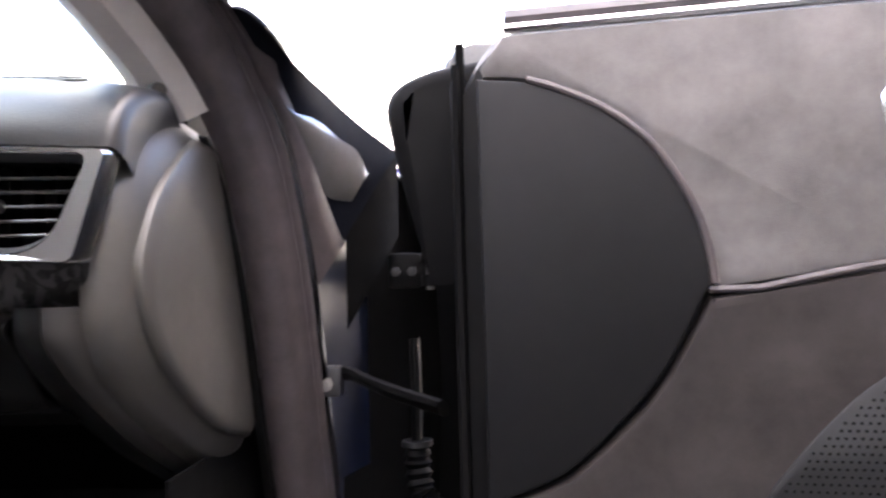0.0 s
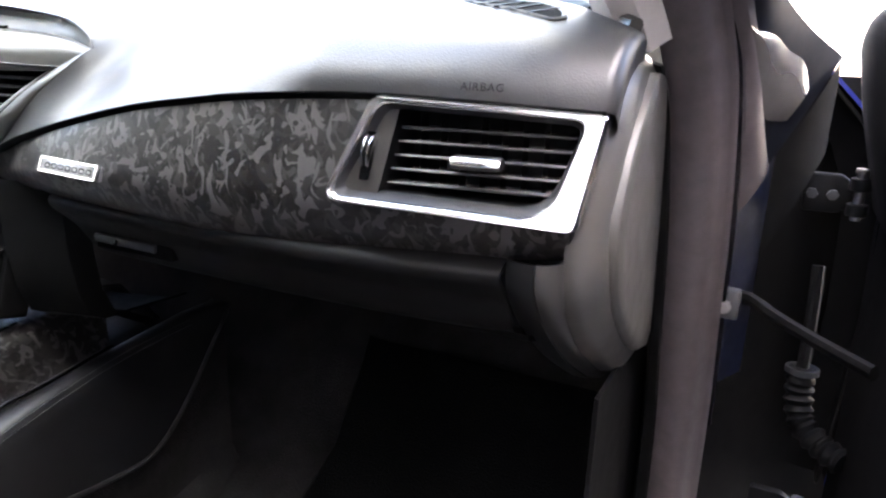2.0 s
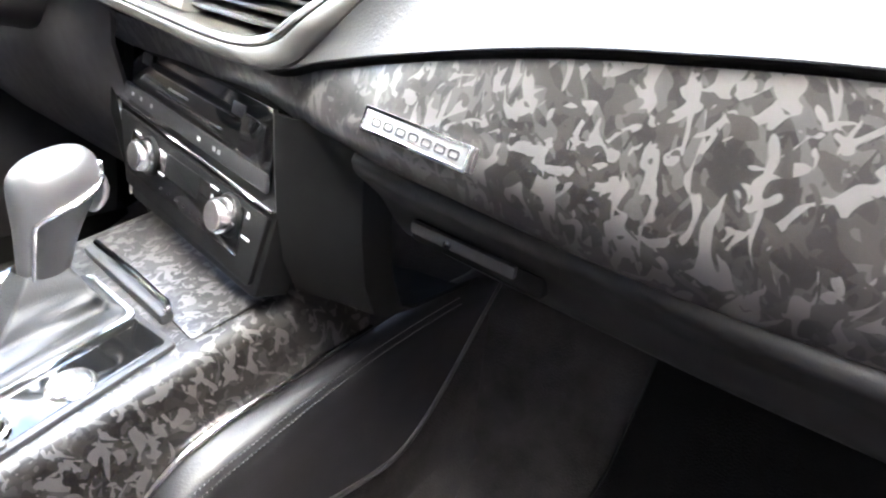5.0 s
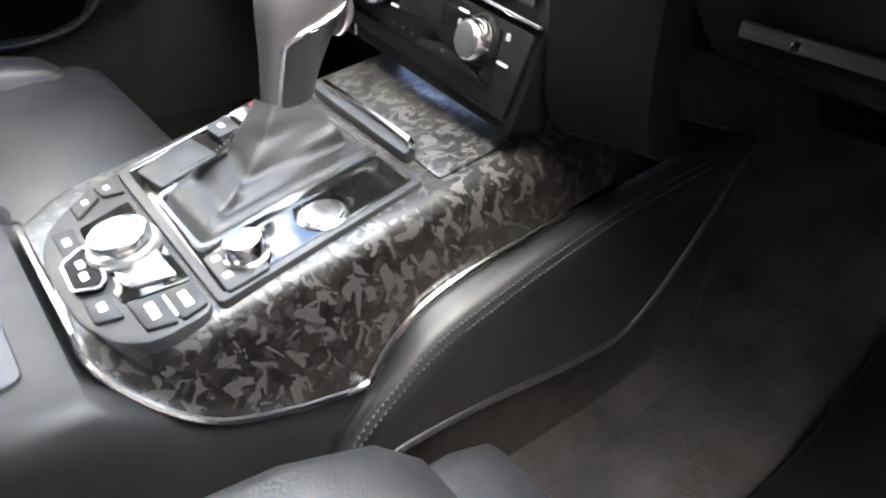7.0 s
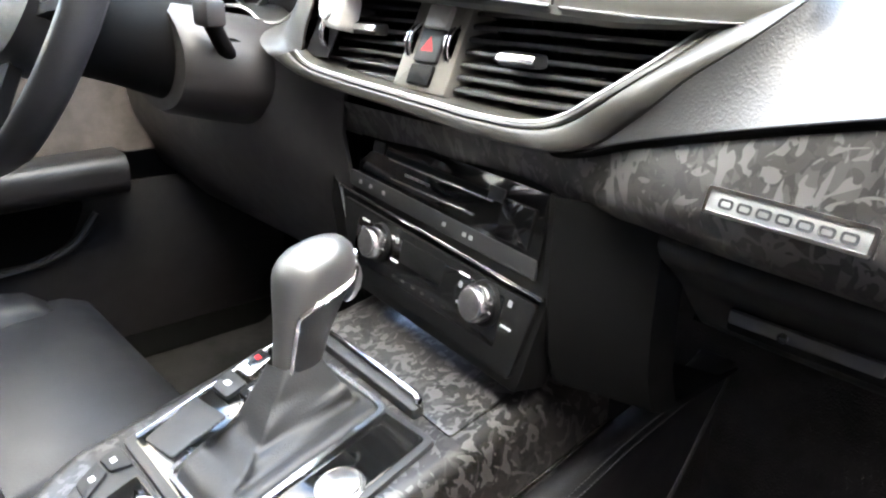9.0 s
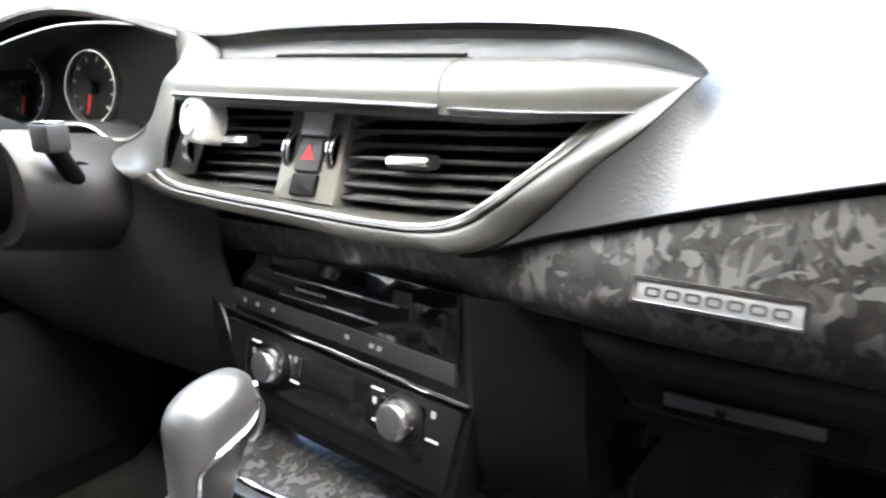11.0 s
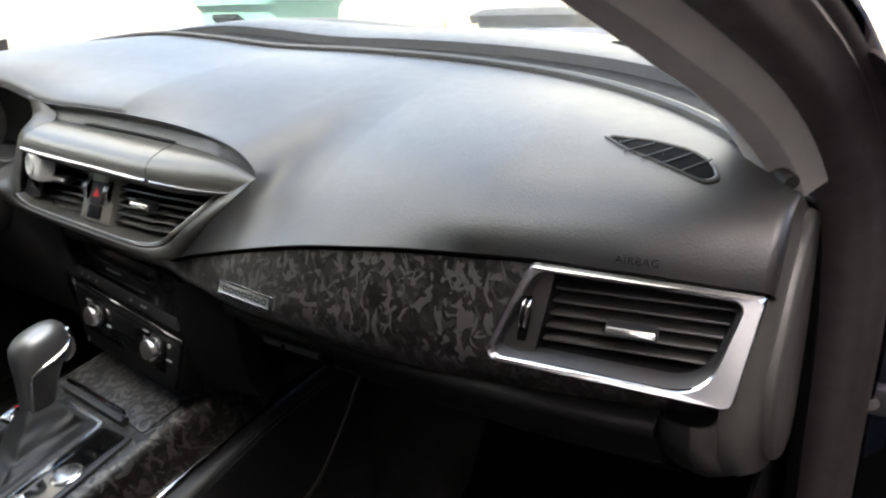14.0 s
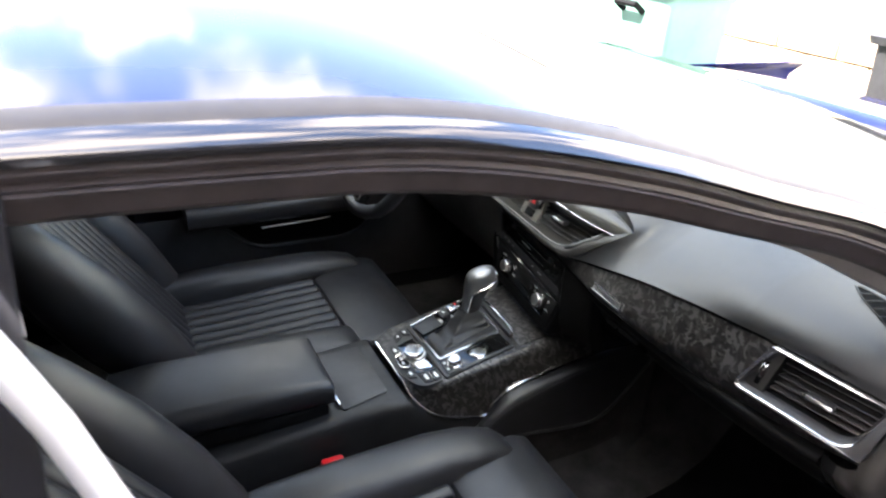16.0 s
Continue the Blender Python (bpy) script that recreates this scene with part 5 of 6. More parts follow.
part("base", box((0.004, -0.585, 0.535), (0.165, 0.345, 0.03), 0.006), BLACK, ar)


# ---------------------------------------------------------------- seats
def cushion(rows_, mat_, name, parent, label=""):
    return part(name, loft(rows_, True, True), mat_, parent, label)


def make_seat(cx, side, label, drop=0.0, extended=False):
    """side: +1 for the seat whose inner bolster is towards -x; an extended seat has its inner bolster cut short."""
    s = thing("front_seat", (cx, -0.45, 0.30), label, "car seat", "front seats")

    def P(u, y, z):
        return (cx + side * u, y, z - drop)

    # side bolsters of the cushion, bowed inwards at both ends
    for inner in (-1, 1):
        short = 0.13 if extended and inner < 0 else 0.0
        rows_ = []
        for y, zt, u0, w, h in ((-0.122, 0.500, 0.160, 0.014, 0.02), (-0.130, 0.518, 0.166, 0.030, 0.04), (-0.150, 0.530, 0.174, 0.044, 0.07), (-0.20, 0.537, 0.181, 0.056, 0.10), (-0.27, 0.540, 0.184, 0.060, 0.11), (-0.36, 0.540, 0.182, 0.060, 0.12), (-0.46, 0.542, 0.176, 0.058, 0.12), (-0.55, 0.540, 0.172, 0.054, 0.11), (-0.62, 0.53, 0.170, 0.05, 0.10)):
            yy = y if y < -0.40 else -0.40 + (y + 0.40) * (1 - short / 0.278)
            rows_.append([P(inner * u0 + inner * w * math.copysign(abs(math.cos(a)) ** 0.5, math.cos(a)), yy - 0.01 * math.sin(a), zt - h + h * math.copysign(abs(math.sin(a)) ** 0.55, math.sin(a))) for a in (2 * math.pi * k / 24 for k in range(24))])
        bo = cushion(rows_, LEATHER, "bolster", s)
        seam = [P(inner * (u0 - 0.80 * w), (y if y < -0.40 else -0.40 + (y + 0.40) * (1 - short / 0.278)) - 0.008, zt - h * 0.19) for y, zt, u0, w, h in ((-0.150, 0.530, 0.174, 0.044, 0.07), (-0.20, 0.537, 0.181, 0.056, 0.10), (-0.27, 0.540, 0.184, 0.060, 0.11), (-0.36, 0.540, 0.182, 0.060, 0.12), (-0.46, 0.542, 0.176, 0.058, 0.12))]
        sub("piping", tube(curve(seam, 24), 0.0017, 6), BLACK, bo)
    # thigh support block
    rows_ = []
    hw = 0.395 if extended else 0.384
    for y, zt, h in ((-0.075, 0.455, 0.02), (-0.080, 0.484, 0.05), (-0.092, 0.504, 0.08), (-0.12, 0.516, 0.10), (-0.18, 0.518, 0.10), (-0.245, 0.511, 0.10), (-0.268, 0.503, 0.095), (-0.277, 0.488, 0.085)):
        rows_.append([P(x, y, z) for x, z in rrect(hw, 2 * h * 0.6, min(0.022, h * 0.5), 5, 0, zt - h * 0.6)])
    cushion(rows_, LEATHER, "thigh_support", s)
    # ribbed middle: each channel is a part
    for k in range(8):
        x = -0.119 + 0.034 * k
        rows_ = []
        for y, dz in ((-0.272, -0.010), (-0.280, 0.0), (-0.37, -0.006), (-0.5, -0.016), (-0.60, -0.02)):
            rows_.append([P(x + 0.0165 * math.cos(math.pi * i / 8), y, 0.492 + dz + 0.015 * math.sin(math.pi * i / 8) ** 0.7) for i in range(9)] + [P(x - 0.0165, y, 0.45), P(x + 0.0165, y, 0.45)])
        cushion(rows_, LEATHER, "channel", s)
    part("seat_base", box((cx, -0.36, 0.40 - drop), (0.40, 0.48, 0.10), 0.02), BLACK, s)
    # backrest
    lean = lambda z: -0.585 - (z - 0.48) * 0.70
    for inner in (-1, 1):
        rows_ = []
        for z, w, d in ((0.47, 0.035, 0.040), (0.52, 0.050, 0.055), (0.62, 0.056, 0.070), (0.72, 0.056, 0.070), (0.80, 0.050, 0.058), (0.86, 0.042, 0.045), (0.89, 0.03, 0.02)):
            rows_.append([P(inner * (0.196 - 0.05 * max(0, z - 0.85)) + w * math.cos(a), lean(z) + d * math.sin(a) - 0.03, z + 0.3 * d * math.sin(a)) for a in (2 * math.pi * k / 20 for k in range(20))])
        cushion(rows_, LEATHER, "back_bolster", s)
    for k in range(8):
        x = -0.1155 + 0.033 * k
        rows_ = [[P(x + 0.016 * math.cos(math.pi * i / 6), lean(z) - 0.01 + 0.012 * math.sin(math.pi * i / 6), z) for i in range(7)] + [P(x - 0.016, lean(z) - 0.06, z), P(x + 0.016, lean(z) - 0.06, z)] for z in (0.49, 0.6, 0.75, 0.86)]
        cushion(rows_, LEATHER, "back_channel", s)
    rows_ = []
    for z, w, d in ((0.48, 0.20, 0.05), (0.6, 0.22, 0.06), (0.80, 0.22, 0.055), (0.89, 0.20, 0.045), (0.93, 0.15, 0.03)):
        rows_.append([(p[0], p[1], p[2] - drop) for p in ((cx + x, lean(z) - 0.075 + yy, z) for x, yy in rrect(2 * w, 2 * d, d * 0.8, 4))])
    cushion(rows_, LEATHER, "backrest_shell", s)
    rows_ = []
    for z, w, d in ((0.925, 0.10, 0.03), (0.95, 0.125, 0.045), (1.01, 0.13, 0.05), (1.055, 0.115, 0.045), (1.07, 0.08, 0.025)):
        rows_.append([(cx + x, lean(z) - 0.05 + yy, z - drop) for x, yy in rrect(2 * w, 2 * d, d * 0.9, 4)])
    cushion(rows_, LEATHER, "headrest", s)
    return s


make_seat(0.424, 1, "black leather passenger seat with channelled cushion and raised bolsters")
make_seat(-0.345, -1, "black leather driver seat with channelled cushion and extended thigh support", 0.010, True)

bk = thing("seat_belt_buckle", (0.145, -0.43, 0.42), "black seat belt buckle with red release button", "seat belt buckle")
part("housing", box((0.152, -0.430, 0.445), (0.024, 0.048, 0.06), 0.006), BLACK, bk)
part("release_button", box((0.152, -0.428, 0.477), (0.020, 0.040, 0.014), 0.004), RED, bk, "red release button")

# ---------------------------------------------------------------- steering wheel and instruments
SWC = Vector((-0.350, -0.145, 0.884))
WM = axes(SWC, (1, 0, 0), (0, 0.40, 0.92))
sw = thing("steering_wheel", tuple(SWC), "black leather three-spoke steering wheel with silver inserts", "steering wheel")
rim = [WM @ Vector((0.168 * math.cos(2 * math.pi * k / 56), (0.168 if math.sin(2 * math.pi * k / 56) > -0.8 else 0.162) * math.sin(2 * math.pi * k / 56), 0)) for k in range(56)]
part("rim", tube(rim, 0.0155, 14, True), LEATHER, sw)
part("hub", lathe([(0.062, -0.05), (0.078, -0.02), (0.078, 0.0), (0.070, 0.012), (0.042, 0.020), (0.01, 0.022)], WM, 32), LEATHER, sw)
part("emblem_ring", tube([WM @ Vector((0.026 * math.cos(a), 0.026 * math.sin(a), 0.021)) for a in (2 * math.pi * k / 28 for k in range(28))], 0.0022, 6, True), CHROME, sw)
for a0, w in ((0.08, 0.026), (math.pi - 0.08, 0.026), (-math.pi / 2, 0.030)):
    d = Vector((math.cos(a0), math.sin(a0), 0))
    si = Vector((-d.y, d.x, 0))
    rows = [[WM @ (d * r + si * (s * w * (1.2 if r < 0.09 else 1.0)) + Vector((0, 0, h))) for s, h in ((-1, -0.008), (-1, 0.004), (0, 0.008), (1, 0.004), (1, -0.008))] for r in (0.05, 0.10, 0.135, 0.162)]
    sp = part("spoke", loft(rows, True, True), BLACK, sw)
    o = [WM @ (d * r + si * s * w * 0.75 + Vector((0, 0, 0.009))) for r, s in ((0.092, -1), (0.140, -0.8), (0.147, 0), (0.140, 0.8), (0.092, 1), (0.087, 0))]
    sub("spoke_insert", tube(o, 0.0013, 6, True), PEWTER, sp, "satin spoke insert")
part("column", lathe([(0.05, -0.25), (0.055, -0.10), (0.06, -0.05), (0.05, -0.03)], WM, 28), BLACK, sw)
part("column_shroud", loft([[(-0.35 + rx_ * math.cos(a), y, zc + rz_ * math.sin(a)) for a in (2 * math.pi * k / 36 for k in range(36))] for y, rx_, rz_, zc in ((0.10, 0.10, 0.060, 0.800), (0.05, 0.098, 0.060, 0.805), (0.0, 0.092, 0.060, 0.815), (-0.030, 0.086, 0.060, 0.822), (-0.038, 0.080, 0.056, 0.823), (-0.036, 0.05, 0.04, 0.823))], True, True), SHROUD, sw, "smooth dark grey column shroud")
for sx in (1, -1):
    q = lambda x, y, z: (-0.35 + sx * (x + 0.35), y, z)
    k = part("stalk", tube(curve([q(-0.290, 0.018, 0.818), q(-0.268, 0.006, 0.828), q(-0.258, -0.006, 0.842), q(-0.250, -0.018, 0.860)], 10), 0.0085, 10), BLACK, sw)
    sub("stalk_end", box(q(-0.245, -0.022, 0.869), (0.032, 0.020, 0.024), 0.004), SHROUD, k, "grey stalk end")
    sub("stalk_cap", box(q(-0.245, -0.022, 0.8815), (0.026, 0.016, 0.003), 0.001), SILVER, k, "bright stalk cap")
    sub("stalk_collar", lathe([(0.019, -0.004), (0.019, 0.003), (0.013, 0.004)], axes(q(-0.272, 0.008, 0.826), (0, 0, 1), (0, 1, 0)) if sx > 0 else axes(q(-0.272, 0.008, 0.826), (0, 1, 0), (0, 0, 1)), 20), BLACK, k)
ic = thing("instrument_cluster", (-0.36, 0.08, 0.85), "dark instrument cluster with two round dials under a hood", "instrument cluster")
hood = [(x, lip_z(x)) for x in np.linspace(-0.56, -0.195, 40)]
part("hood_edge", sheet([[(x, lip_y(x) + d, z + h) for x, z in hood] for d, h in ((0.004, 0.0015), (0.0, 0.0), (-0.0015, -0.004), (0.002, -0.008))], 0.002), PAD, ic)
part("hood_lining", sheet([[(x, lip_y(x) + 0.002, z - 0.007) for x, z in hood], [(-0.38 + (x + 0.38) * 0.96, 0.115, 0.86 + (z - 0.86) * 0.94) for x, z in hood]], 0.002), BLACK, ic)
part("face", sheet([[(x, 0.118, z0_ if z0_ < 0.9 else max(0.90, lip_z(x) - 0.004)) for x in np.linspace(-0.57, -0.200, 24)] for z0_ in (0.80, 0.95)], 0.004), BLACK, ic)
pod = curve([(-0.416, 0.872), (-0.364, 0.872), (-0.339, 0.868), (-0.316, 0.857), (-0.285, 0.859), (-0.262, 0.870), (-0.240, 0.888), (-0.222, 0.908), (-0.207, 0.932), (-0.208, 0.952), (-0.24, 0.961), (-0.30, 0.968), (-0.36, 0.970), (-0.418, 0.965), (-0.49, 0.952), (-0.549, 0.929), (-0.585, 0.899), (-0.580, 0.872), (-0.52, 0.866), (-0.46, 0.870)], 90)
part("bezel", tube([(x, 0.085 - 0.12 * max(0.0, -0.20 - x), z) for x, z in pod], 0.0016, 6, True), PEWTER, ic)
part("bezel_shroud", loft([[(x, 0.086 - 0.12 * max(0.0, -0.20 - x) * (1 - t) + 0.03 * t, z + (0.905 - z) * 0.06 * t) for x, z in pod] for t in (0, 0.5, 1)], True), DGREY, ic)
for cx in (-0.535, -0.388):
    DM = axes((cx, 0.104, 0.908), (1, 0, 0), (0, 0.1, 1))
    dl = part("dial", ring([(0.051 * math.cos(a), 0.040 * math.sin(a)) for a in (2 * math.pi * k / 40 for k in range(40))], [(0.0485 * math.cos(a), 0.0378 * math.sin(a)) for a in (2 * math.pi * k / 40 for k in range(40))], DM, 0.008, 0.002), METAL, ic)
    for k in range(10):
        a = math.radians(225 - 30 * k)
        sub("tick", tube([DM @ Vector((0.036 * math.cos(a), 0.028 * math.sin(a), 0.003)), DM @ Vector((0.042 * math.cos(a), 0.033 * math.sin(a), 0.003))], 0.0012, 5), GREYP, dl)
    sub("needle", tube([DM @ Vector((0, 0, 0.005)), DM @ Vector((-0.010, -0.028, 0.005))], [0.0022, 0.0010], 6), RED, dl, "red needle")
    sub("needle_cap", lathe([(0.008, 0.0), (0.008, 0.006), (0.006, 0.008)], DM, 20), BLACK, dl)

# ---------------------------------------------------------------- driver's door, closed
dd = thing("driver_door", (-0.74, -0.3, 0.30), "closed driver door with grey suede insert and chrome handle", "car door")
DY = list(np.linspace(-0.66, 0.30, 30))
part("door_skin", sheet([[(x, y, z) for y in DY] for x, z in ((-0.76, 0.27), (-0.80, 0.45), (-0.79, 0.75), (-0.765, 0.93), (-0.745, 0.945), (-0.725, 0.94), (-0.715, 0.90), (-0.708, 0.87))], 0.006), LEATHER, dd)
part("suede_insert", sheet([[(x + 0.012 * max(0, y), y, z + 0.245 * (y + 0.6) * t) for y in DY] for t, (x, z) in zip((1, 0.8, 0.4, 0.2, 0), ((-0.7045, 0.790), (-0.706, 0.765), (-0.712, 0.715), (-0.715, 0.675), (-0.712, 0.645)))], 0.004), DSUEDE, dd, "brown-grey suede insert")
part("armrest", loft([[(x, y, z + 0.03 * (y + 0.3)) for x, z in rrect(0.10, 0.06, 0.022, 4, -0.69, 0.615)] for y in np.linspace(-0.545, 0.02, 16)], True, True), LEATHER, dd)
part("lower_panel", sheet([[(x, y, z) for y in DY] for x, z in ((-0.702, 0.60), (-0.700, 0.57), (-0.699, 0.52), (-0.698, 0.50), (-0.697, 0.46), (-0.705, 0.38), (-0.73, 0.30))], 0.004), DGREY, dd, "dark grey lower door panel")
part("pocket_rim", tube(curve([(-0.690, -0.56, 0.604), (-0.690, -0.494, 0.586), (-0.690, -0.440, 0.556), (-0.690, -0.395, 0.516), (-0.690, -0.350, 0.496), (-0.690, -0.24, 0.492), (-0.690, -0.118, 0.495), (-0.690, -0.06, 0.515), (-0.690, -0.02, 0.56)], 40), 0.006, 8), BOOT, dd, "rounded rim of the door pocket")
# Black plate paints the shade inside the open pocket
part("pocket_recess", prism(rounded([(-0.46, 0.575), (-0.39, 0.515), (-0.345, 0.498), (-0.12, 0.498), (-0.06, 0.52), (-0.03, 0.585)], 0.02), Matrix(((0, 0, 1, -0.700), (1, 0, 0, 0), (0, 1, 0, 0), (0, 0, 0, 1))), 0.006), SHADEBLACK, dd, "door pocket, its shade coloured black")
part("pull_strip", tube(curve([(-0.648, -0.36, 0.572), (-0.645, -0.28, 0.576), (-0.648, -0.17, 0.581)], 12), 0.004, 8), SILVER, dd, "silver strip under the armrest")
hr = rounded([(-0.276, 0.872), (-0.247, 0.828), (-0.194, 0.807), (-0.090, 0.797), (-0.078, 0.915), (-0.165, 0.897)], 0.008)
DOORX = lambda x: Matrix(((0, 0, 1, x), (1, 0, 0, 0), (0, 1, 0, 0), (0, 0, 0, 1)))
# Black plate again, for shade behind the door handle
part("handle_recess", prism(hr, DOORX(-0.712), 0.012), SHADEBLACK, dd, "handle recess, its shade coloured black")
hn = part("handle_frame", tube([(-0.700, y, z) for y, z in hr], 0.004, 8, True), BOOT, dd, "dark rim round the handle recess")
sub("handle", prism(rounded([(-0.229, 0.8525), (-0.1965, 0.8785), (-0.177, 0.8710), (-0.166, 0.8495), (-0.098, 0.840), (-0.098, 0.8285), (-0.1987, 0.8300), (-0.2182, 0.8400)], 0.006), DOORX(-0.702), 0.014, 0.003), CHROME, hn, "chrome door handle")
part("window_frame", tube(curve([(-0.74, -0.66, 0.95), (-0.72, -0.64, 1.19), (-0.70, -0.40, 1.19), (-0.71, -0.12, 1.10), (-0.735, 0.10, 1.01), (-0.75, 0.24, 0.95)], 40), 0.016, 8), BLACK, dd)
part("window_pane", sheet([[(-0.745, -0.62, 0.94), (-0.75, 0.2, 0.94)], [(-0.735, -0.62, 1.05), (-0.74, 0.0, 1.05)], [(-0.715, -0.60, 1.18), (-0.715, -0.40, 1.18)]], 0.003), GLASS, dd)
dd.children[-1].visible_shadow = False
mr = thing("wing_mirror", (-0.90, 0.15, 0.93), "black wing mirror outside the driver window", "wing mirror")
part("housing", dome(rrect(0.17, 0.12, 0.045, 5), [(1.0, 0.0), (1.02, 0.03), (0.9, 0.07), (0.5, 0.09)], axes((-0.96, 0.10, 0.985), (1, 0.2, 0), (0, 0, 1)) @ Matrix.Rotation(radians(180), 4, "Y")), PAINT, mr)
part("mirror_glass", prism(rrect(0.15, 0.10, 0.04, 5), axes((-0.96, 0.098, 0.985), (1, 0.2, 0), (0, 0, 1)), 0.003), CHROME, mr)
part("foot", tube([(-0.88, 0.13, 0.955), (-0.80, 0.15, 0.94), (-0.765, 0.16, 0.93)], [0.02, 0.018, 0.025], 8), BLACK, mr)

# ---------------------------------------------------------------- body shell
shell = thing("saloon_car", (0.0, 0.0, 0.20), "deep blue saloon car body with the passenger door standing open", "car")


def side_path(sx):
    """Line of the door opening from the roof's rear down the front pillar to the sill: x, y, z."""
    p = [(0.60, -1.20, 1.165), (0.632, -0.95, 1.200), (0.654, -0.75, 1.212), (0.662, -0.60, 1.213), (0.664, -0.50, 1.205), (0.669, -0.35, 1.175), (0.676, -0.22, 1.139), (0.690, -0.10, 1.108), (0.715, 0.0, 1.072), (0.745, 0.11, 1.018), (0.763, 0.18, 0.965), (0.777, 0.225, 0.90), (0.783, 0.252, 0.83), (0.786, 0.270, 0.77), (0.788, 0.300, 0.66), (0.790, 0.330, 0.54), (0.790, 0.345, 0.40), (0.785, 0.33, 0.30), (0.785, 0.20, 0.255), (0.785, -0.2, 0.25), (0.785, -0.8, 0.25)]
    return [(sx * x, y, z) for x, y, z in curve(p, 130)]


def swept(path, prof, sx):
    """Sweep of (out, off) pairs: out across the car, off away from the opening's middle."""
    rows_ = []
    pts = [Vector(p) for p in path]
    for i, p in enumerate(pts):
        t = (pts[min(i + 1, len(pts) - 1)] - pts[max(i - 1, 0)])
        t = Vector((0, t.y, t.z)).normalized()
        nrm = Vector((0, -t.z, t.y))
        if nrm.dot(p - Vector((p.x, -0.45, 0.72))) < 0:
            nrm = -nrm
        rows_.append([tuple(p + Vector((sx * a, 0, 0)) + nrm * b) for a, b in prof])
    return rows_


for sx in (1, -1):
    path = side_path(sx)
    part("door_seal", sheet(swept(path, [(-0.042, -0.012), (-0.034, -0.019), (-0.024, -0.022), (-0.014, -0.021), (-0.008, -0.016), (-0.006, -0.007), (0.0, -0.001)], sx), 0.003), RUBBER, shell)
    part("opening_frame", sheet(swept(path, [(-0.002, -0.003), (0.003, 0.001), (0.002, 0.005), (0.006, 0.007), (0.008, 0.011), (0.006, 0.014)], sx), 0.003), RUBBER, shell)
    part("outer_frame", sheet(swept(path[:76], [(0.005, 0.013), (0.011, 0.016), (0.012, 0.019), (0.010, 0.023), (0.004, 0.028), (-0.006, 0.031)], sx), 0.003), PAINT, shell, "gloss black roof side frame")
    part("roof_strip", sheet(swept(path[:72], [(-0.004, 0.0305), (-0.008, 0.0345), (-0.021, 0.0375), (-0.026, 0.035)], sx), 0.003), DGREY, shell)
    pil = [p for p in path if p[2] > 0.926 and p[1] < 0.30]
    trim_rows = swept(pil, [(-0.030, -0.0185), (-0.036, -0.026), (-0.044, -0.037), (-0.060, -0.040), (-0.078, -0.028), (-0.090, 0.0), (-0.096, 0.034)], sx)
    for r_, q_ in zip(trim_rows, swept(pil, [(-0.030, -0.0165), (-0.036, -0.0160), (-0.044, -0.0150), (-0.060, -0.010), (-0.078, 0.0), (-0.090, 0.010), (-0.096, 0.034)], sx)):
        k = min(1.0, max(0.0, (r_[0][1] + 0.42) / 0.42))
        r_[:] = [tuple(Vector(b_).lerp(Vector(a_), k)) for a_, b_ in zip(r_, q_)]
    part("pillar_trim", sheet(trim_rows, 0.003), HEADL, shell, "light grey fabric pillar trim")
    low = [p for p in path if p[2] <= 0.94 and p[1] > 0.1]
    part("inner_pillar", sheet(swept(low, [(-0.040, -0.026), (-0.050, -0.02), (-0.06, 0.03), (-0.06, 0.10)], sx), 0.003), BLACK, shell)
    part("outer_pillar", sheet(swept([p for p in path if p[2] <= 0.885 and p[1] > 0.08], [(0.000, 0.010), (0.004, 0.02), (0.008, 0.05), (0.03, 0.085), (0.035, 0.16)], sx), 0.003), DKPAINT, shell)

# roof skin and headliner
RY = list(np.linspace(-1.9, -0.30, 24))
rz = spline([-2.6, -1.9, -1.15, -0.95, -0.75, -0.57, -0.40, -0.27, -0.12], [0.93, 1.11, 1.205, 1.235, 1.245, 1.245, 1.225, 1.19, 1.15])


def roof_row(y, dz=0.0, w=0.64):
    return [(x, y, rz(y) + dz + 0.040 * (1 - (x / w) ** 2)) for x in np.linspace(-w, w, 25)]


part("roof_skin", sheet([roof_row(y) for y in RY], 0.004), BLUE, shell, "gloss deep blue roof")
part("headliner", sheet([roof_row(y, -0.040, 0.60) for y in RY], 0.004), HEADL, shell)
part("header_rail", sheet([roof_row(-0.30, -0.040, 0.60), roof_row(-0.29, -0.02, 0.61), roof_row(-0.285, 0.0, 0.62)], 0.004), BLACK, shell)
wsb = [(x, y_far(x * 0.98) + 0.42 - 0.215 * (abs(x) / 0.72) ** 5, 0.985 - 0.030 * (abs(x) / 0.72) ** 5) for x in np.linspace(-0.72, 0.72, 25)]
wst = roof_row(-0.288, -0.003, 0.62)
ws = sheet([[tuple(Vector(a).lerp(Vector(b), t) + Vector((0, 0.0, 0.03 * math.sin(math.pi * t)))) for a, b in zip(wst, wsb)] for t in np.linspace(0, 1, 12)], 0.004)
w_ = part("windscreen", ws, GLASS, shell, "clear windscreen")
w_.visible_shadow = False
part("bulkhead", sheet([[(x, y, z) for x in np.linspace(-0.80, 0.80, 8)] for y, z in ((0.60, 0.95), (0.55, 0.7), (0.52, 0.45), (0.40, 0.30))], 0.004), BLACK, shell)
bon = [[(x, y, z - 0.10 * (x / 0.9) ** 4) for x in np.linspace(-0.88, 0.88, 23)] for y, z in ((0.86, 0.985), (0.9, 1.0), (1.1, 0.99), (1.4, 0.95), (1.75, 0.88), (1.95, 0.78), (2.0, 0.65))]
part("bonnet", sheet(bon, 0.004), BLUE, shell, "gloss deep blue bonnet")
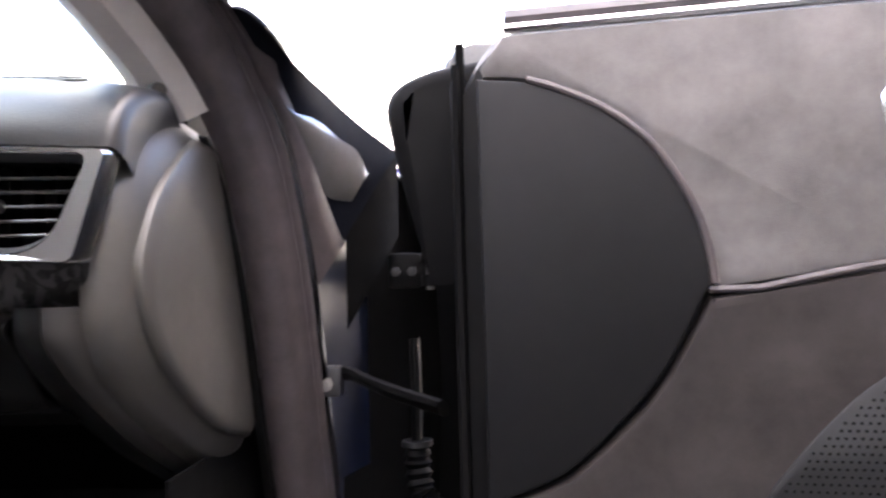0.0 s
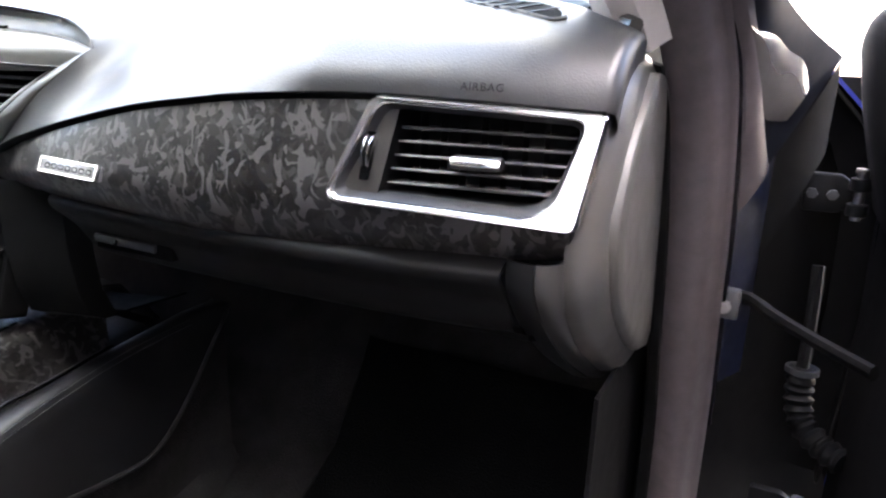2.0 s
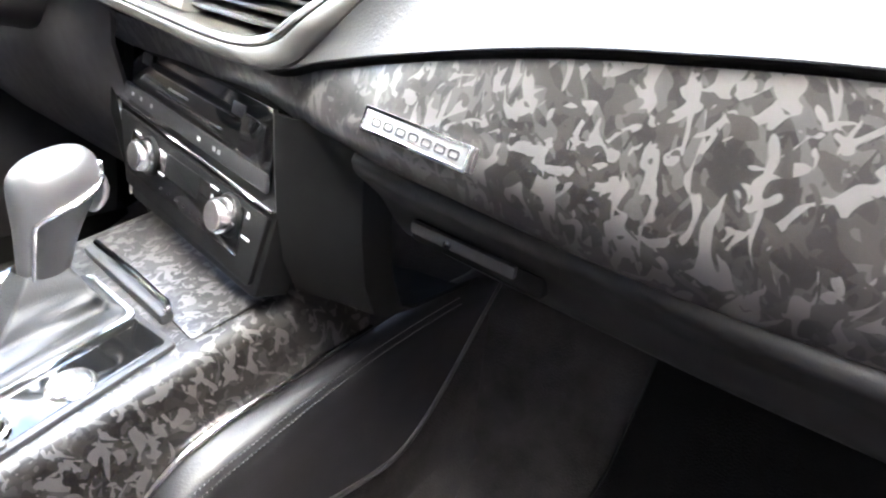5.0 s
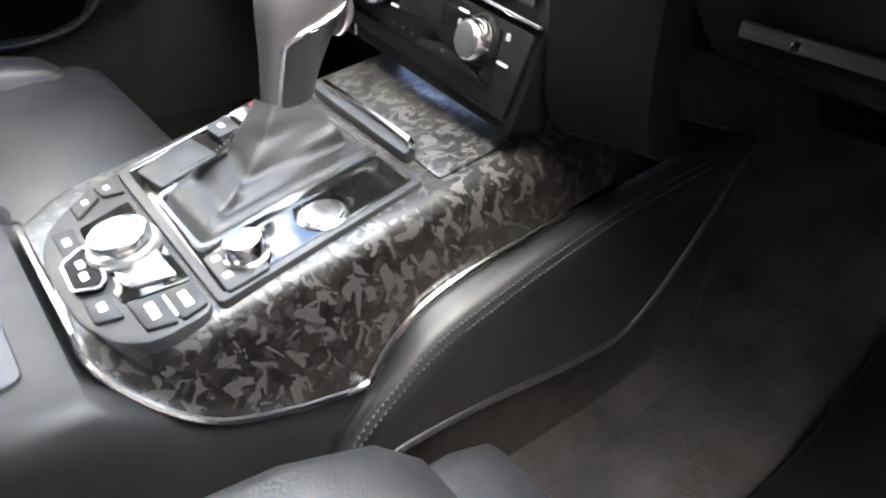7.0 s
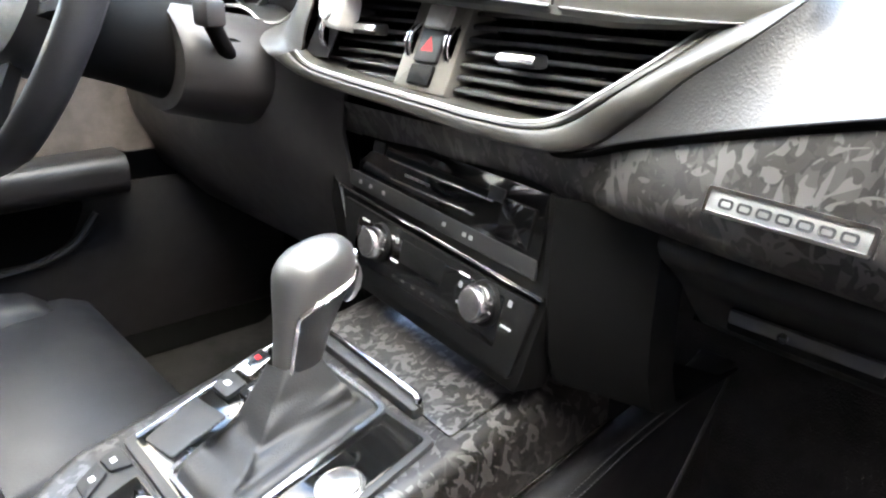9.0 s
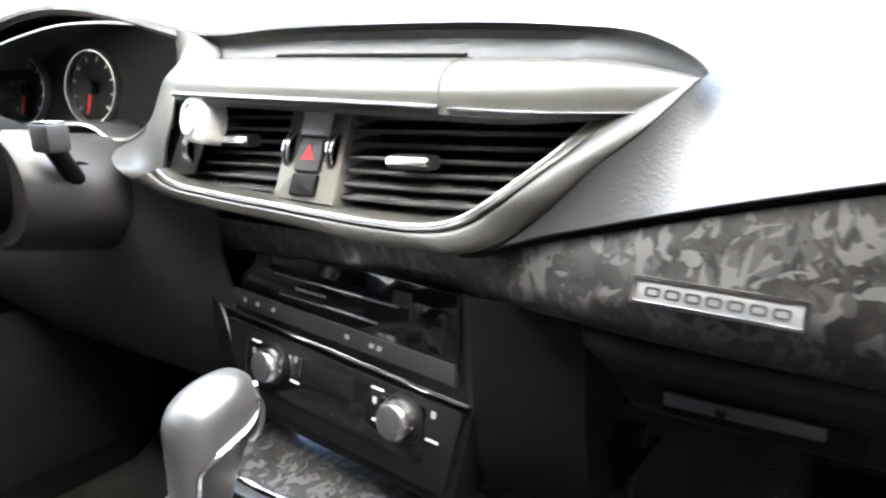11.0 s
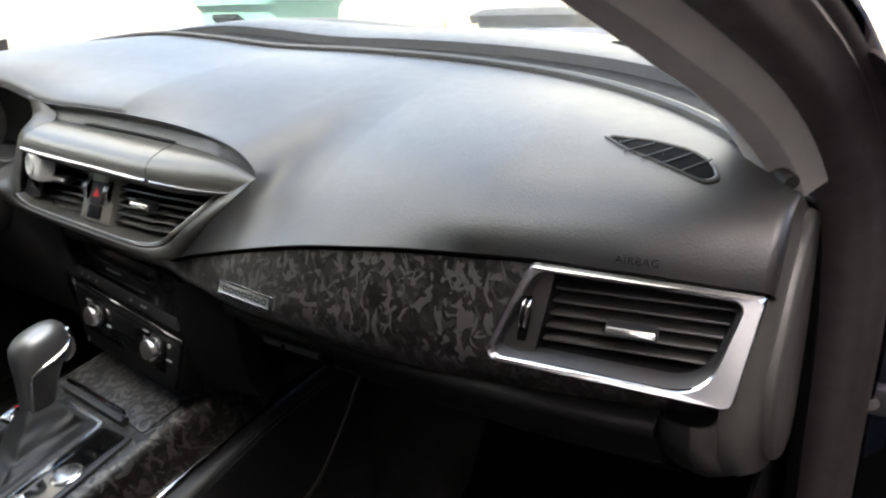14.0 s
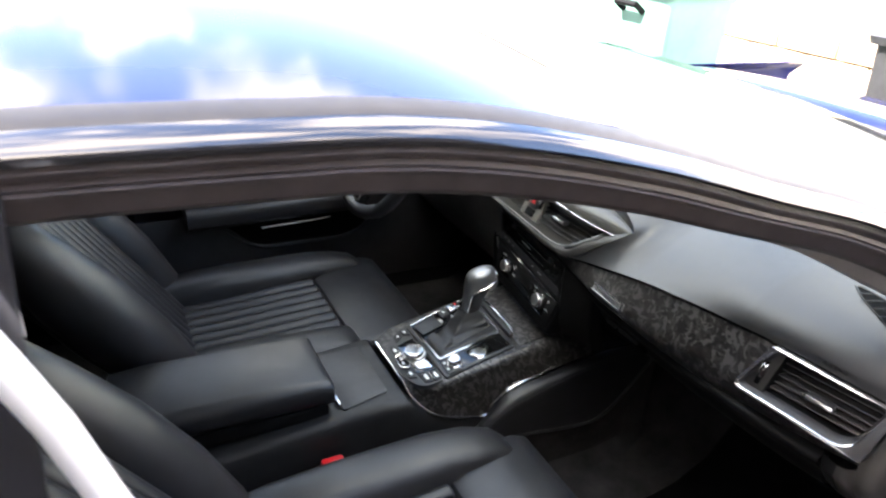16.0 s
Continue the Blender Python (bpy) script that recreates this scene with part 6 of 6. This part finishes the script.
part("wiper_bay", sheet([[(x, y_far(x * 0.98) + d - 0.215 * (abs(x) / 0.72) ** 5, z - 0.030 * (abs(x) / 0.72) ** 5) for x in np.linspace(-0.72, 0.72, 23)] for d, z in ((0.40, 0.968), (0.46, 0.955), (0.52, 0.965))], 0.003), BLACK, shell)
for sx in (1, -1):
    part("wing", sheet([[(sx * x, y, z) for y in np.linspace(0.44, 1.9, 18)] for x, z in ((0.81, 0.935), (0.855, 0.915), (0.905, 0.865), (0.935, 0.78), (0.94, 0.65), (0.93, 0.45))], 0.004), BLUE, shell, "gloss deep blue front wing")
    # Inner return coloured black for the hinge bay's shade, not wing blue
    part("wing_return", sheet([[(sx * x, y, z) for x, z in ((0.815, 0.927), (0.855, 0.907), (0.90, 0.857), (0.928, 0.78), (0.932, 0.65), (0.92, 0.45))] for y in (0.44, 0.445, 0.47)] + [[(sx * (x - 0.035), 0.475, z) for x, z in ((0.815, 0.920), (0.855, 0.90), (0.90, 0.85), (0.928, 0.78), (0.932, 0.65), (0.92, 0.45))]], 0.003), SHADEBLACK, shell)
part("rear_side_body", sheet([[(x, y, z) for y in np.linspace(-2.6, -0.95, 10)] for x, z in ((0.90, 0.30), (0.94, 0.6), (0.92, 0.85), (0.80, 0.95), (0.79, 0.96))], 0.004), BLUE, shell)
part("rear_side_body", sheet([[(-x, y, z) for y in np.linspace(-2.6, -0.66, 10)] for x, z in ((0.90, 0.30), (0.94, 0.6), (0.92, 0.85), (0.80, 0.95), (0.79, 0.96))], 0.004), BLUE, shell)
part("door_outer_skin", sheet([[(-x, y, z) for y in np.linspace(-0.66, 0.44, 10)] for x, z in ((0.90, 0.30), (0.94, 0.6), (0.92, 0.85), (0.80, 0.94))], 0.004), BLUE, shell)
part("centre_post", sheet([[(x, y, z) for y in (-0.98, -0.92, -0.85, -0.80)] for x, z in ((0.79, 0.25), (0.785, 0.6), (0.765, 0.92), (0.63, 1.21))], 0.02), BLACK, shell)
part("post_cover", sheet([[(x, y, z) for y in (-0.90, -0.84, -0.79, -0.774, -0.770)] for x, z in ((0.83, 0.60), (0.81, 0.92), (0.72, 1.09), (0.655, 1.215))], 0.006), PAINT, shell, "gloss black post cover")
part("centre_post", sheet([[(-x, y, z) for y in (-0.95, -0.90, -0.80, -0.66)] for x, z in ((0.79, 0.25), (0.785, 0.6), (0.765, 0.92), (0.63, 1.21))], 0.02), BLACK, shell)
# White bar paints in the sky mirrored by the gloss black post
part("post_edge", tube([(0.722, -0.792, 1.190), (0.722, -0.778, 1.158), (0.722, -0.761, 1.116), (0.722, -0.743, 1.058), (0.722, -0.721, 0.99)], 0.0095, 14), WHITE, shell, "centre post edge painted white for its sky reflection")
part("rear_glass", sheet([[(x, -2.6, 0.95) for x in (-0.6, 0.6)], [(x, -1.9, 1.16) for x in (-0.6, 0.6)]], 0.004), DARKGLASS, shell)
for sx in (1, -1):
    part("rear_side_glass", sheet([[(sx * 0.79, -2.3, 0.95), (sx * 0.785, -0.95, 0.95)], [(sx * 0.58, -1.9, 1.10), (sx * 0.61, -0.95, 1.20)]], 0.004), DARKGLASS, shell)
part("boot_lid", sheet([[(x, y, z - 0.05 * (x / 0.8) ** 4) for x in np.linspace(-0.80, 0.80, 15)] for y, z in ((-2.58, 0.955), (-2.75, 0.965), (-2.95, 0.955), (-3.02, 0.93), (-3.03, 0.80), (-3.02, 0.62))], 0.004), BLUE, shell, "gloss deep blue boot lid")
part("rear_bumper", sheet([[(0.94 * math.sin(a), -2.60 - 0.48 * math.cos(a), z) for a in np.linspace(-1.57, 1.57, 19)] for z in (0.66, 0.62, 0.45, 0.26)], 0.004), BLUE, shell)
for sx in (1, -1):
    part("rear_quarter", sheet([[(sx * x, y, z) for y in (-2.62, -2.5, -1.9, -0.95)] for x, z in ((0.80, 0.95), (0.70, 1.0), (0.62, 1.06))], 0.004), BLUE, shell)
part("rear_bulkhead", sheet([[(x, -1.95 - 0.3 * t, 0.28 + 0.66 * t) for x in np.linspace(-0.9, 0.9, 6)] for t in (0, 0.5, 1)], 0.01), BLACK, shell)

# hinge bay: strap, hinge, bolts, wiring sleeve
ck = thing("door_check_strap", (0.80, 0.33, 0.68), "dull steel door check strap bolted to the pillar", "door check")
part("strap", tube(curve([(0.800, 0.325, 0.690), (0.818, 0.318, 0.694), (0.84, 0.300, 0.688), (0.875, 0.27, 0.681), (0.92, 0.235, 0.674)], 14), 0.006, 8, squash=1.6), BLACK, ck)
part("bracket", box((0.801, 0.318, 0.686), (0.022, 0.016, 0.030), 0.003), DGREY, ck)
part("bolt", lathe([(0.0075, 0), (0.0075, 0.002), (0.0050, 0.0022), (0.0050, 0.005), (0.003, 0.0052)], axes((0.797, 0.3105, 0.684), (1, 0, 0), (0, 0, 1)), 8), METAL, ck, "hex bolt")
for z0 in (0.775, 0.42):
    hg = part("hinge", prism(corners([(-0.022, -0.020), (-0.022, 0.018), (0.010, 0.018), (0.024, 0.008), (0.024, -0.010), (0.010, -0.020)], (0.004,) * 6, 3), axes((0.872, 0.392, z0 + 0.02), (1, 0, 0), (0, 0, 1)), 0.010, 0.002), BLACK, shell, "black painted steel door hinge")
    for h_ in (-0.018, 0.006):
        sub("knuckle", lathe([(0.0085, 0.0), (0.0095, 0.001), (0.0095, 0.011), (0.0085, 0.012)], axes((0.897, 0.368, z0 + 0.02 + h_), (1, 0, 0), (0, 1, 0)), 16), BLACK, hg)
    sub("pin", lathe([(0.0045, -0.022), (0.0045, 0.022), (0.0065, 0.023), (0.0065, 0.027)], axes((0.897, 0.368, z0 + 0.02), (1, 0, 0), (0, 1, 0)), 14), METAL, hg)
    for x_ in (0.858, 0.876):
        sub("bolt", lathe([(0.0055, 0), (0.0055, 0.003), (0.0035, 0.0035)], axes((x_, 0.381, z0 + 0.018), (1, 0, 0), (0, 0, 1)), 6), DGREY, hg)
wr = thing("wiring_sleeve", (0.88, 0.38, 0.55), "ribbed black rubber wiring sleeve between pillar and door", "cable sleeve")
part("cable", tube(curve([(0.876, 0.385, 0.72), (0.878, 0.375, 0.66), (0.878, 0.37, 0.615)], 8), 0.006, 8), BLACK, wr)
sl = curve([(0.878, 0.37, 0.615), (0.879, 0.368, 0.585), (0.885, 0.36, 0.56), (0.905, 0.345, 0.545), (0.925, 0.33, 0.54)], 40)
part("sleeve", tube(sl, [0.013 + 0.002 * math.sin(k * 1.7) for k in range(40)], 12), BLACK, wr)
part("collar", tube(sl[:3], 0.0165, 12), DGREY, wr)
pa = curve([(0.752, 0.118, 1.030), (0.768, 0.188, 0.978), (0.783, 0.235, 0.915), (0.789, 0.262, 0.845), (0.793, 0.285, 0.775)], 24)
pb = curve([(0.803, 0.100, 0.978), (0.800, 0.200, 0.976), (0.814, 0.280, 0.961), (0.837, 0.340, 0.941), (0.863, 0.380, 0.9225)], 24)
pillar_at = lambda t, h: [tuple(Vector(a).lerp(Vector(b), t) + Vector((0.5, -0.7, 0.5)) * h) for a, b in zip(pa, pb)]
part("pillar_foot", sheet([pillar_at(t, h) for t, h in ((0.0, -0.008), (0.08, 0.003), (0.18, 0.006), (0.28, 0.004), (0.34, -0.006))], 0.003), RUBBER, shell, "dark seal at the foot of the front pillar")
wb = [pillar_at(0.32 + 0.68 * k / 9, 0.004 * math.sin(math.pi * (k / 9) ** 0.8))[3:] for k in range(10)]
part("wing_base", sheet(wb, 0.003), WINGP, shell, "glossy dark paint at the wing's rear corner")


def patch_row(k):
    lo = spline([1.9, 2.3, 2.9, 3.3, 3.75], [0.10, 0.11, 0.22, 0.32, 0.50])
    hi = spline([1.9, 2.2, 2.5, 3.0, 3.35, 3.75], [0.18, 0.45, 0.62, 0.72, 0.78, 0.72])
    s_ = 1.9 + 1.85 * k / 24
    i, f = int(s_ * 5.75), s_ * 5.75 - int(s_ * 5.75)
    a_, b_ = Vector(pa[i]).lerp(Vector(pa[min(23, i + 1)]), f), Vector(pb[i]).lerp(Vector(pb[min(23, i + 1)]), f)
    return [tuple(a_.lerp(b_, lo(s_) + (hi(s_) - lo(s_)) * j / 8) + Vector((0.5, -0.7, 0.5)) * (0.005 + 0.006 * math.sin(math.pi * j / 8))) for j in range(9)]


# Pale sheet paints in the sky's reflection on the dark pillar paint
part("pillar_patch", sheet([patch_row(k) for k in range(25)], 0.002), SKYSHEEN, shell, "patch coloured pale for the sky reflection at the pillar foot")
# Corner and bay panel carry the hinge bay's shade as black colour
part("wing_corner", loft([[tuple(Vector(pb[-1]).lerp(Vector(pa[-1]), t) + Vector((0.5, -0.7, 0.5)) * 0.012 * math.sin(math.pi * t) + Vector((0, 0, -d))) for t in np.linspace(0, 0.68, 9)] for d in (0.0, 0.02, 0.05, 0.09)]), SHADEBLACK, shell)
part("hinge_bay_panel", sheet([[(0.795, 0.375, z), (0.83, 0.43, z), (0.87, 0.49, z), (0.93, 0.53, z), (1.0, 0.56, z)] for z in (0.25, 0.5, 0.75, 0.88, 0.905)], 0.003), SHADEBLACK, shell)

# ---------------------------------------------------------------- passenger door, standing open
D0, DU, DN = Vector((0.960, 0.105, 0)), Vector((0.9945, -0.105, 0)), Vector((-0.105, -0.9945, 0))
pd = thing("passenger_door", (0.96, 0.16, 0.35), "open passenger door with grey suede insert and dark front panel", "car door")


def dp(u, z, n=0.0):
    p = D0 + DU * u + DN * n
    return (p.x, p.y, z)


PDM = axes(D0, DU, (0, 0, 1))


def dplate(name, outline, mat_, n0, depth, bevel=0.002, label=""):
    return part(name, prism(outline, PDM @ Matrix.Translation((0, 0, n0)), depth, bevel), mat_, pd, label)


US = list(np.linspace(-0.01, 1.02, 24))
cut = lambda u: 0.035 * max(0.0, 1 - (u + 0.01) / 0.035) ** 2
part("door_core", loft([[dp(u, z - (cut(u) if z > 0.85 else 0), n) for n, z in ((-0.02, 0.30), (0.0, 0.34), (0.0, 0.90), (-0.004, 0.945), (-0.02, 0.957), (-0.05, 0.957), (-0.10, 0.92), (-0.13, 0.80), (-0.14, 0.55), (-0.11, 0.30))] for u in [-0.01, 0.0, 0.008, 0.016, 0.025] + US[1:]], True, True), BLACK, pd)
upper = curve([(0.002, 0.917), (0.033, 0.913), (0.059, 0.903), (0.080, 0.892), (0.105, 0.872), (0.122, 0.849), (0.135, 0.823), (0.142, 0.797), (0.144, 0.778)], 22)
lower = curve([(0.141, 0.774), (0.125, 0.744), (0.107, 0.715), (0.087, 0.693), (0.051, 0.660), (0.036, 0.652), (0.002, 0.639)], 16)
dplate("front_panel", upper + lower, FPANEL, 0.004, 0.010, 0.003, "dark plain front panel with rounded edge")
part("panel_piping", tube([PDM @ Vector((x + 0.002, z + 0.001, 0.012)) for x, z in upper[3:]], 0.0028, 8), RUBBER, pd)
dplate("suede_insert", [(0.004, 0.925), (0.02, 0.946), (1.0, 0.946), (1.0, 0.84), (0.60, 0.825), (0.246, 0.791), (0.193, 0.782), (0.148, 0.776)] + [(x + 0.004, z + 0.002) for x, z in upper[::-1][1:]], SUEDE, 0.001, 0.008, 0.002, "grey suede insert")
part("belt_strip", tube([PDM @ Vector((x, 0.951, 0.006)) for x in (0.02, 0.3, 0.6, 1.0)], 0.0035, 8), SILVER, pd, "bright window-line strip")
part("belt_seal", tube([PDM @ Vector((x, 0.962, -0.010)) for x in (0.02, 0.3, 0.6, 1.0)], 0.008, 8), RUBBER, pd)
part("seam_piping", tube(curve([tuple(PDM @ Vector(p)) for p in ((0.143, 0.775, 0.010), (0.160, 0.774, 0.011), (0.193, 0.780, 0.012), (0.246, 0.789, 0.012), (0.6, 0.825, 0.012), (1.0, 0.84, 0.012))], 30), 0.0024, 8), RUBBER, pd)
dplate("lower_panel", [(0.146, 0.770), (0.193, 0.777), (0.246, 0.786), (0.6, 0.82), (1.0, 0.835), (1.0, 0.36), (0.0, 0.36), (0.0, 0.634)] + [(x + 0.003, z - 0.003) for x, z in lower[::-1][1:]], BSUEDE, 0.001, 0.014, 0.006, "grey-brown suede lower panel")
gr_o = rounded([(0.166, 0.648), (0.195, 0.684), (0.222, 0.712), (0.255, 0.735), (0.34, 0.755), (0.50, 0.755), (0.50, 0.648)], 0.012)
gr_p = dplate("speaker_grille", gr_o, DECK, 0.012, 0.005, 0.003, "dark perforated speaker grille")
bm = bmesh.new()
for i in range(44):
    for j in range(15):
        gx, gz = 0.180 + 0.0045 * i + 0.00225 * (j % 2), 0.655 + 0.0045 * j
        if inside((gx, gz), [(0.176, 0.652), (0.197, 0.680), (0.224, 0.708), (0.257, 0.730), (0.38, 0.74), (0.38, 0.652)]):
            c_ = PDM @ Vector((gx, gz, 0.0172))
            vs_ = [bm.verts.new(PDM @ Vector((gx + 0.0010 * math.cos(a), gz + 0.0010 * math.sin(a), 0.0173))) for a in (math.pi / 3 * k for k in range(6))]
            bm.faces.new(vs_)
tagged(sub("grille_hole", bm, SHADEBLACK, gr_p), kind="stuff")
part("grille_line", tube([PDM @ Vector(p) for p in ((0.160, 0.645, 0.016), (0.35, 0.648, 0.016), (0.50, 0.65, 0.016))], 0.0018, 6), SILVER, pd)
hh = part("handle_frame", tube([PDM @ Vector((x, z, 0.010)) for x, z in rounded([(0.246, 0.893), (0.254, 0.858), (0.34, 0.842), (0.42, 0.842), (0.42, 0.888), (0.34, 0.903)], 0.012)], 0.004, 6, True), SILVER, pd)
sub("handle", tube([PDM @ Vector(p) for p in ((0.27, 0.872, 0.014), (0.33, 0.868, 0.022), (0.40, 0.864, 0.016))], [0.006, 0.009, 0.006], 10), CHROME, hh, "chrome door handle")
# Door end faces blackened to stand for the shade beside the hinges
part("end_face", sheet([[(0.952, 0.112, z), (0.946, 0.16, z), (0.936, 0.27, z), (0.928, 0.40, z)] for z in (0.30, 0.6, 0.90, 0.948)], 0.006), SHADEBLACK, pd)
part("front_edge_panel", sheet([[dp(-0.012, z, n) for z in np.linspace(0.34, 0.93, 10)] for n in (0.006, -0.02, -0.05)], 0.004), SHADEBLACK, pd)
part("latch_block", box(dp(-0.016, 0.71, -0.06), (0.02, 0.05, 0.06), 0.004), BLACK, pd)
pm = thing("wing_mirror", (0.92, 0.30, 0.90), "black wing mirror at the open passenger door", "wing mirror")
part("housing", dome(rrect(0.20, 0.13, 0.05, 5), [(0.3, -0.055), (0.8, -0.045), (1.0, 0.0), (0.98, 0.03), (0.8, 0.055), (0.4, 0.065)], axes((1.005, 0.335, 0.955), DU, (0, 0, 1))), PAINT, pm)
part("mirror_foot", loft([[(x, y, z) for x, z in corners([(0.912, 0.78), (0.880 + d, 0.885), (0.868 + d, 0.952 - d), (0.905, 0.972 - d), (0.985, 0.984 - d), (0.985, 0.78)], (0.004, 0.03, 0.022, 0.02, 0.004, 0.004))] for y, d in ((0.235, 0.018), (0.239, 0.009), (0.248, 0.003), (0.29, 0.0), (0.38, 0.004), (0.39, 0.014))], True, True), SHADEBLACK, pm, "black mirror foot on the door corner")

# ---------------------------------------------------------------- floor, ground and surroundings
fl = thing("cabin_floor", (0.0, 0.0, 0.25), "dark carpeted car floor", "floor", kind="structure")
bm = loft([[(x, y, z + 0.004 * noise.noise((x * 12, y * 12, 0))) for x in np.linspace(-0.78, 0.78, 60)] for y, z in ((-2.0, 0.28), (-0.9, 0.28), (-0.3, 0.285), (0.1, 0.285), (0.25, 0.29), (0.36, 0.34), (0.44, 0.44), (0.50, 0.56))])
part("carpet", bm, CARPET, fl)
fm = thing("floor_mat", (0.45, 0.05, 0.29), "dark textile floor mat in the passenger footwell", "floor mat")
MAT = ((-0.25, 0.298), (0.0, 0.298), (0.2, 0.302), (0.27, 0.318), (0.35, 0.362), (0.42, 0.440), (0.455, 0.490))
mat_x = lambda y: 0.315 - 0.10 * max(0.0, y - 0.36)
part("mat", sheet([[(mat_x(y) + (0.705 - mat_x(y)) * k / 30, y, z + 0.003 * noise.noise((k * 0.11, y * 9, 2))) for k in range(31)] for y, z in MAT], 0.006), MATT, fm)
part("mat_edging", tube([(mat_x(y), y, z + 0.003) for y, z in MAT], 0.004, 6), BLACK, fm)
part("sill_trim", sheet([[(x, y, z) for y in np.linspace(-0.9, 0.32, 12)] for x, z in ((0.70, 0.29), (0.715, 0.33), (0.75, 0.34), (0.785, 0.335), (0.80, 0.30))], 0.004), BLACK, shell)
part("sill_trim", sheet([[(-x, y, z) for y in np.linspace(-0.9, 0.32, 12)] for x, z in ((0.70, 0.29), (0.715, 0.33), (0.75, 0.34), (0.785, 0.335), (0.80, 0.30))], 0.004), BLACK, shell)
# Kick panel blackened as well, its shade put into the colour
part("side_kick_panel", sheet([[(0.722, y, z) for y in np.linspace(0.14, 0.5, 6)] for z in (0.28, 0.45, 0.64)], 0.004), SHADEBLACK, shell)
part("underbody", box((0, -0.3, 0.215), (1.7, 4.2, 0.05), 0.01), BLACK, shell)
for sx in (1, -1):
    for y in (1.35, -1.9):
        w = part("wheel", lathe([(0.20, -0.10), (0.33, -0.11), (0.345, -0.08), (0.345, 0.08), (0.33, 0.11), (0.20, 0.10)], axes((sx * 0.82, y, 0.345), (0, 1, 0), (0, 0, 1)), 32), RUBBER, shell)

bm = bmesh.new()
bmesh.ops.create_grid(bm, x_segments=40, y_segments=40, size=60)
# unseen walls added to close the yard beside and behind, blocking sun and sidelight
tagged(part("wall_south", box((-1.0, -4.3, 4.0), (18, 0.2, 8.0), 0.02), BACKWALL, None, "unseen pale wall added to block the sun and bounce light"), category="wall", kind="structure")
tagged(part("wall_east", box((2.3, -1.6, 1.45), (0.12, 5.2, 2.9), 0.02), BLOCKER, None, "unseen dark wall added to block light from the side"), category="wall", kind="structure")
tagged(part("ground", bm, CONCRETE, None, "pale paved yard under bright light"), category="ground", kind="structure")

# things in the yard beyond the bonnet
gbn = thing("green_bin", (-2.12, 2.32, 0.0), "faded green plastic yard bin with dark handle", "bin")
part("bin_body", loft([[(x, y, z) for x, y in rrect(2 * w, 2 * d, 0.06, 4, -2.12, 2.32)] for w, d, z in ((0.23, 0.21, 0.0), (0.24, 0.22, 0.05), (0.28, 0.26, 1.02), (0.30, 0.28, 1.05))], True, True), GREEN, gbn)
part("bin_lid", loft([[(x, y, z) for x, y in rrect(2 * w, 2 * d, 0.08, 4, -2.12, 2.32)] for w, d, z in ((0.31, 0.29, 1.05), (0.32, 0.30, 1.09), (0.28, 0.26, 1.15), (0.18, 0.16, 1.18))], True, True), GREEN, gbn)
part("bin_handle", tube([(-2.18, 2.06, 0.95), (-2.18, 2.00, 0.99), (-2.02, 2.00, 0.99), (-2.02, 2.06, 0.95)], 0.018, 8), BLACK, gbn)
dbn = thing("grey_bin", (-0.96, 3.22, 0.0), "dark grey plastic bin with flat lid", "bin")
part("bin_body", loft([[(x, y, z) for x, y in rrect(2 * w, 2 * d, 0.05, 4, -0.96, 3.22)] for w, d, z in ((0.22, 0.25, 0.0), (0.27, 0.30, 0.92))], True, True), DGREY, dbn)
part("bin_lid", loft([[(x, y, z) for x, y in rrect(2 * w, 2 * d, 0.06, 4, -0.96, 3.22)] for w, d, z in ((0.30, 0.33, 0.92), (0.31, 0.34, 0.96), (0.26, 0.28, 0.99))], True, True), DGREY, dbn)
tw = thing("low_wall", (0.0, 3.6, 0.0), "low beige block wall along the yard", "wall", kind="structure")
for r in range(4):
    for k in range(16):
        part("block", box((-3.6 + 0.45 * k + 0.22 * (r % 2), 3.6, 0.12 + 0.235 * r), (0.435, 0.2, 0.222), 0.012), TIMBER, tw)
tagged(part("wall_north", box((0.0, 7.0, 1.7), (22, 0.25, 3.4), 0.02), PLASTER, None, "sunlit pale plastered house wall"), category="wall", kind="structure")
tagged(part("wall_west", box((-7.0, 1.0, 1.35), (0.25, 12, 2.7), 0.02), PLASTER, None, "sunlit pale plastered wall"), category="wall", kind="structure")
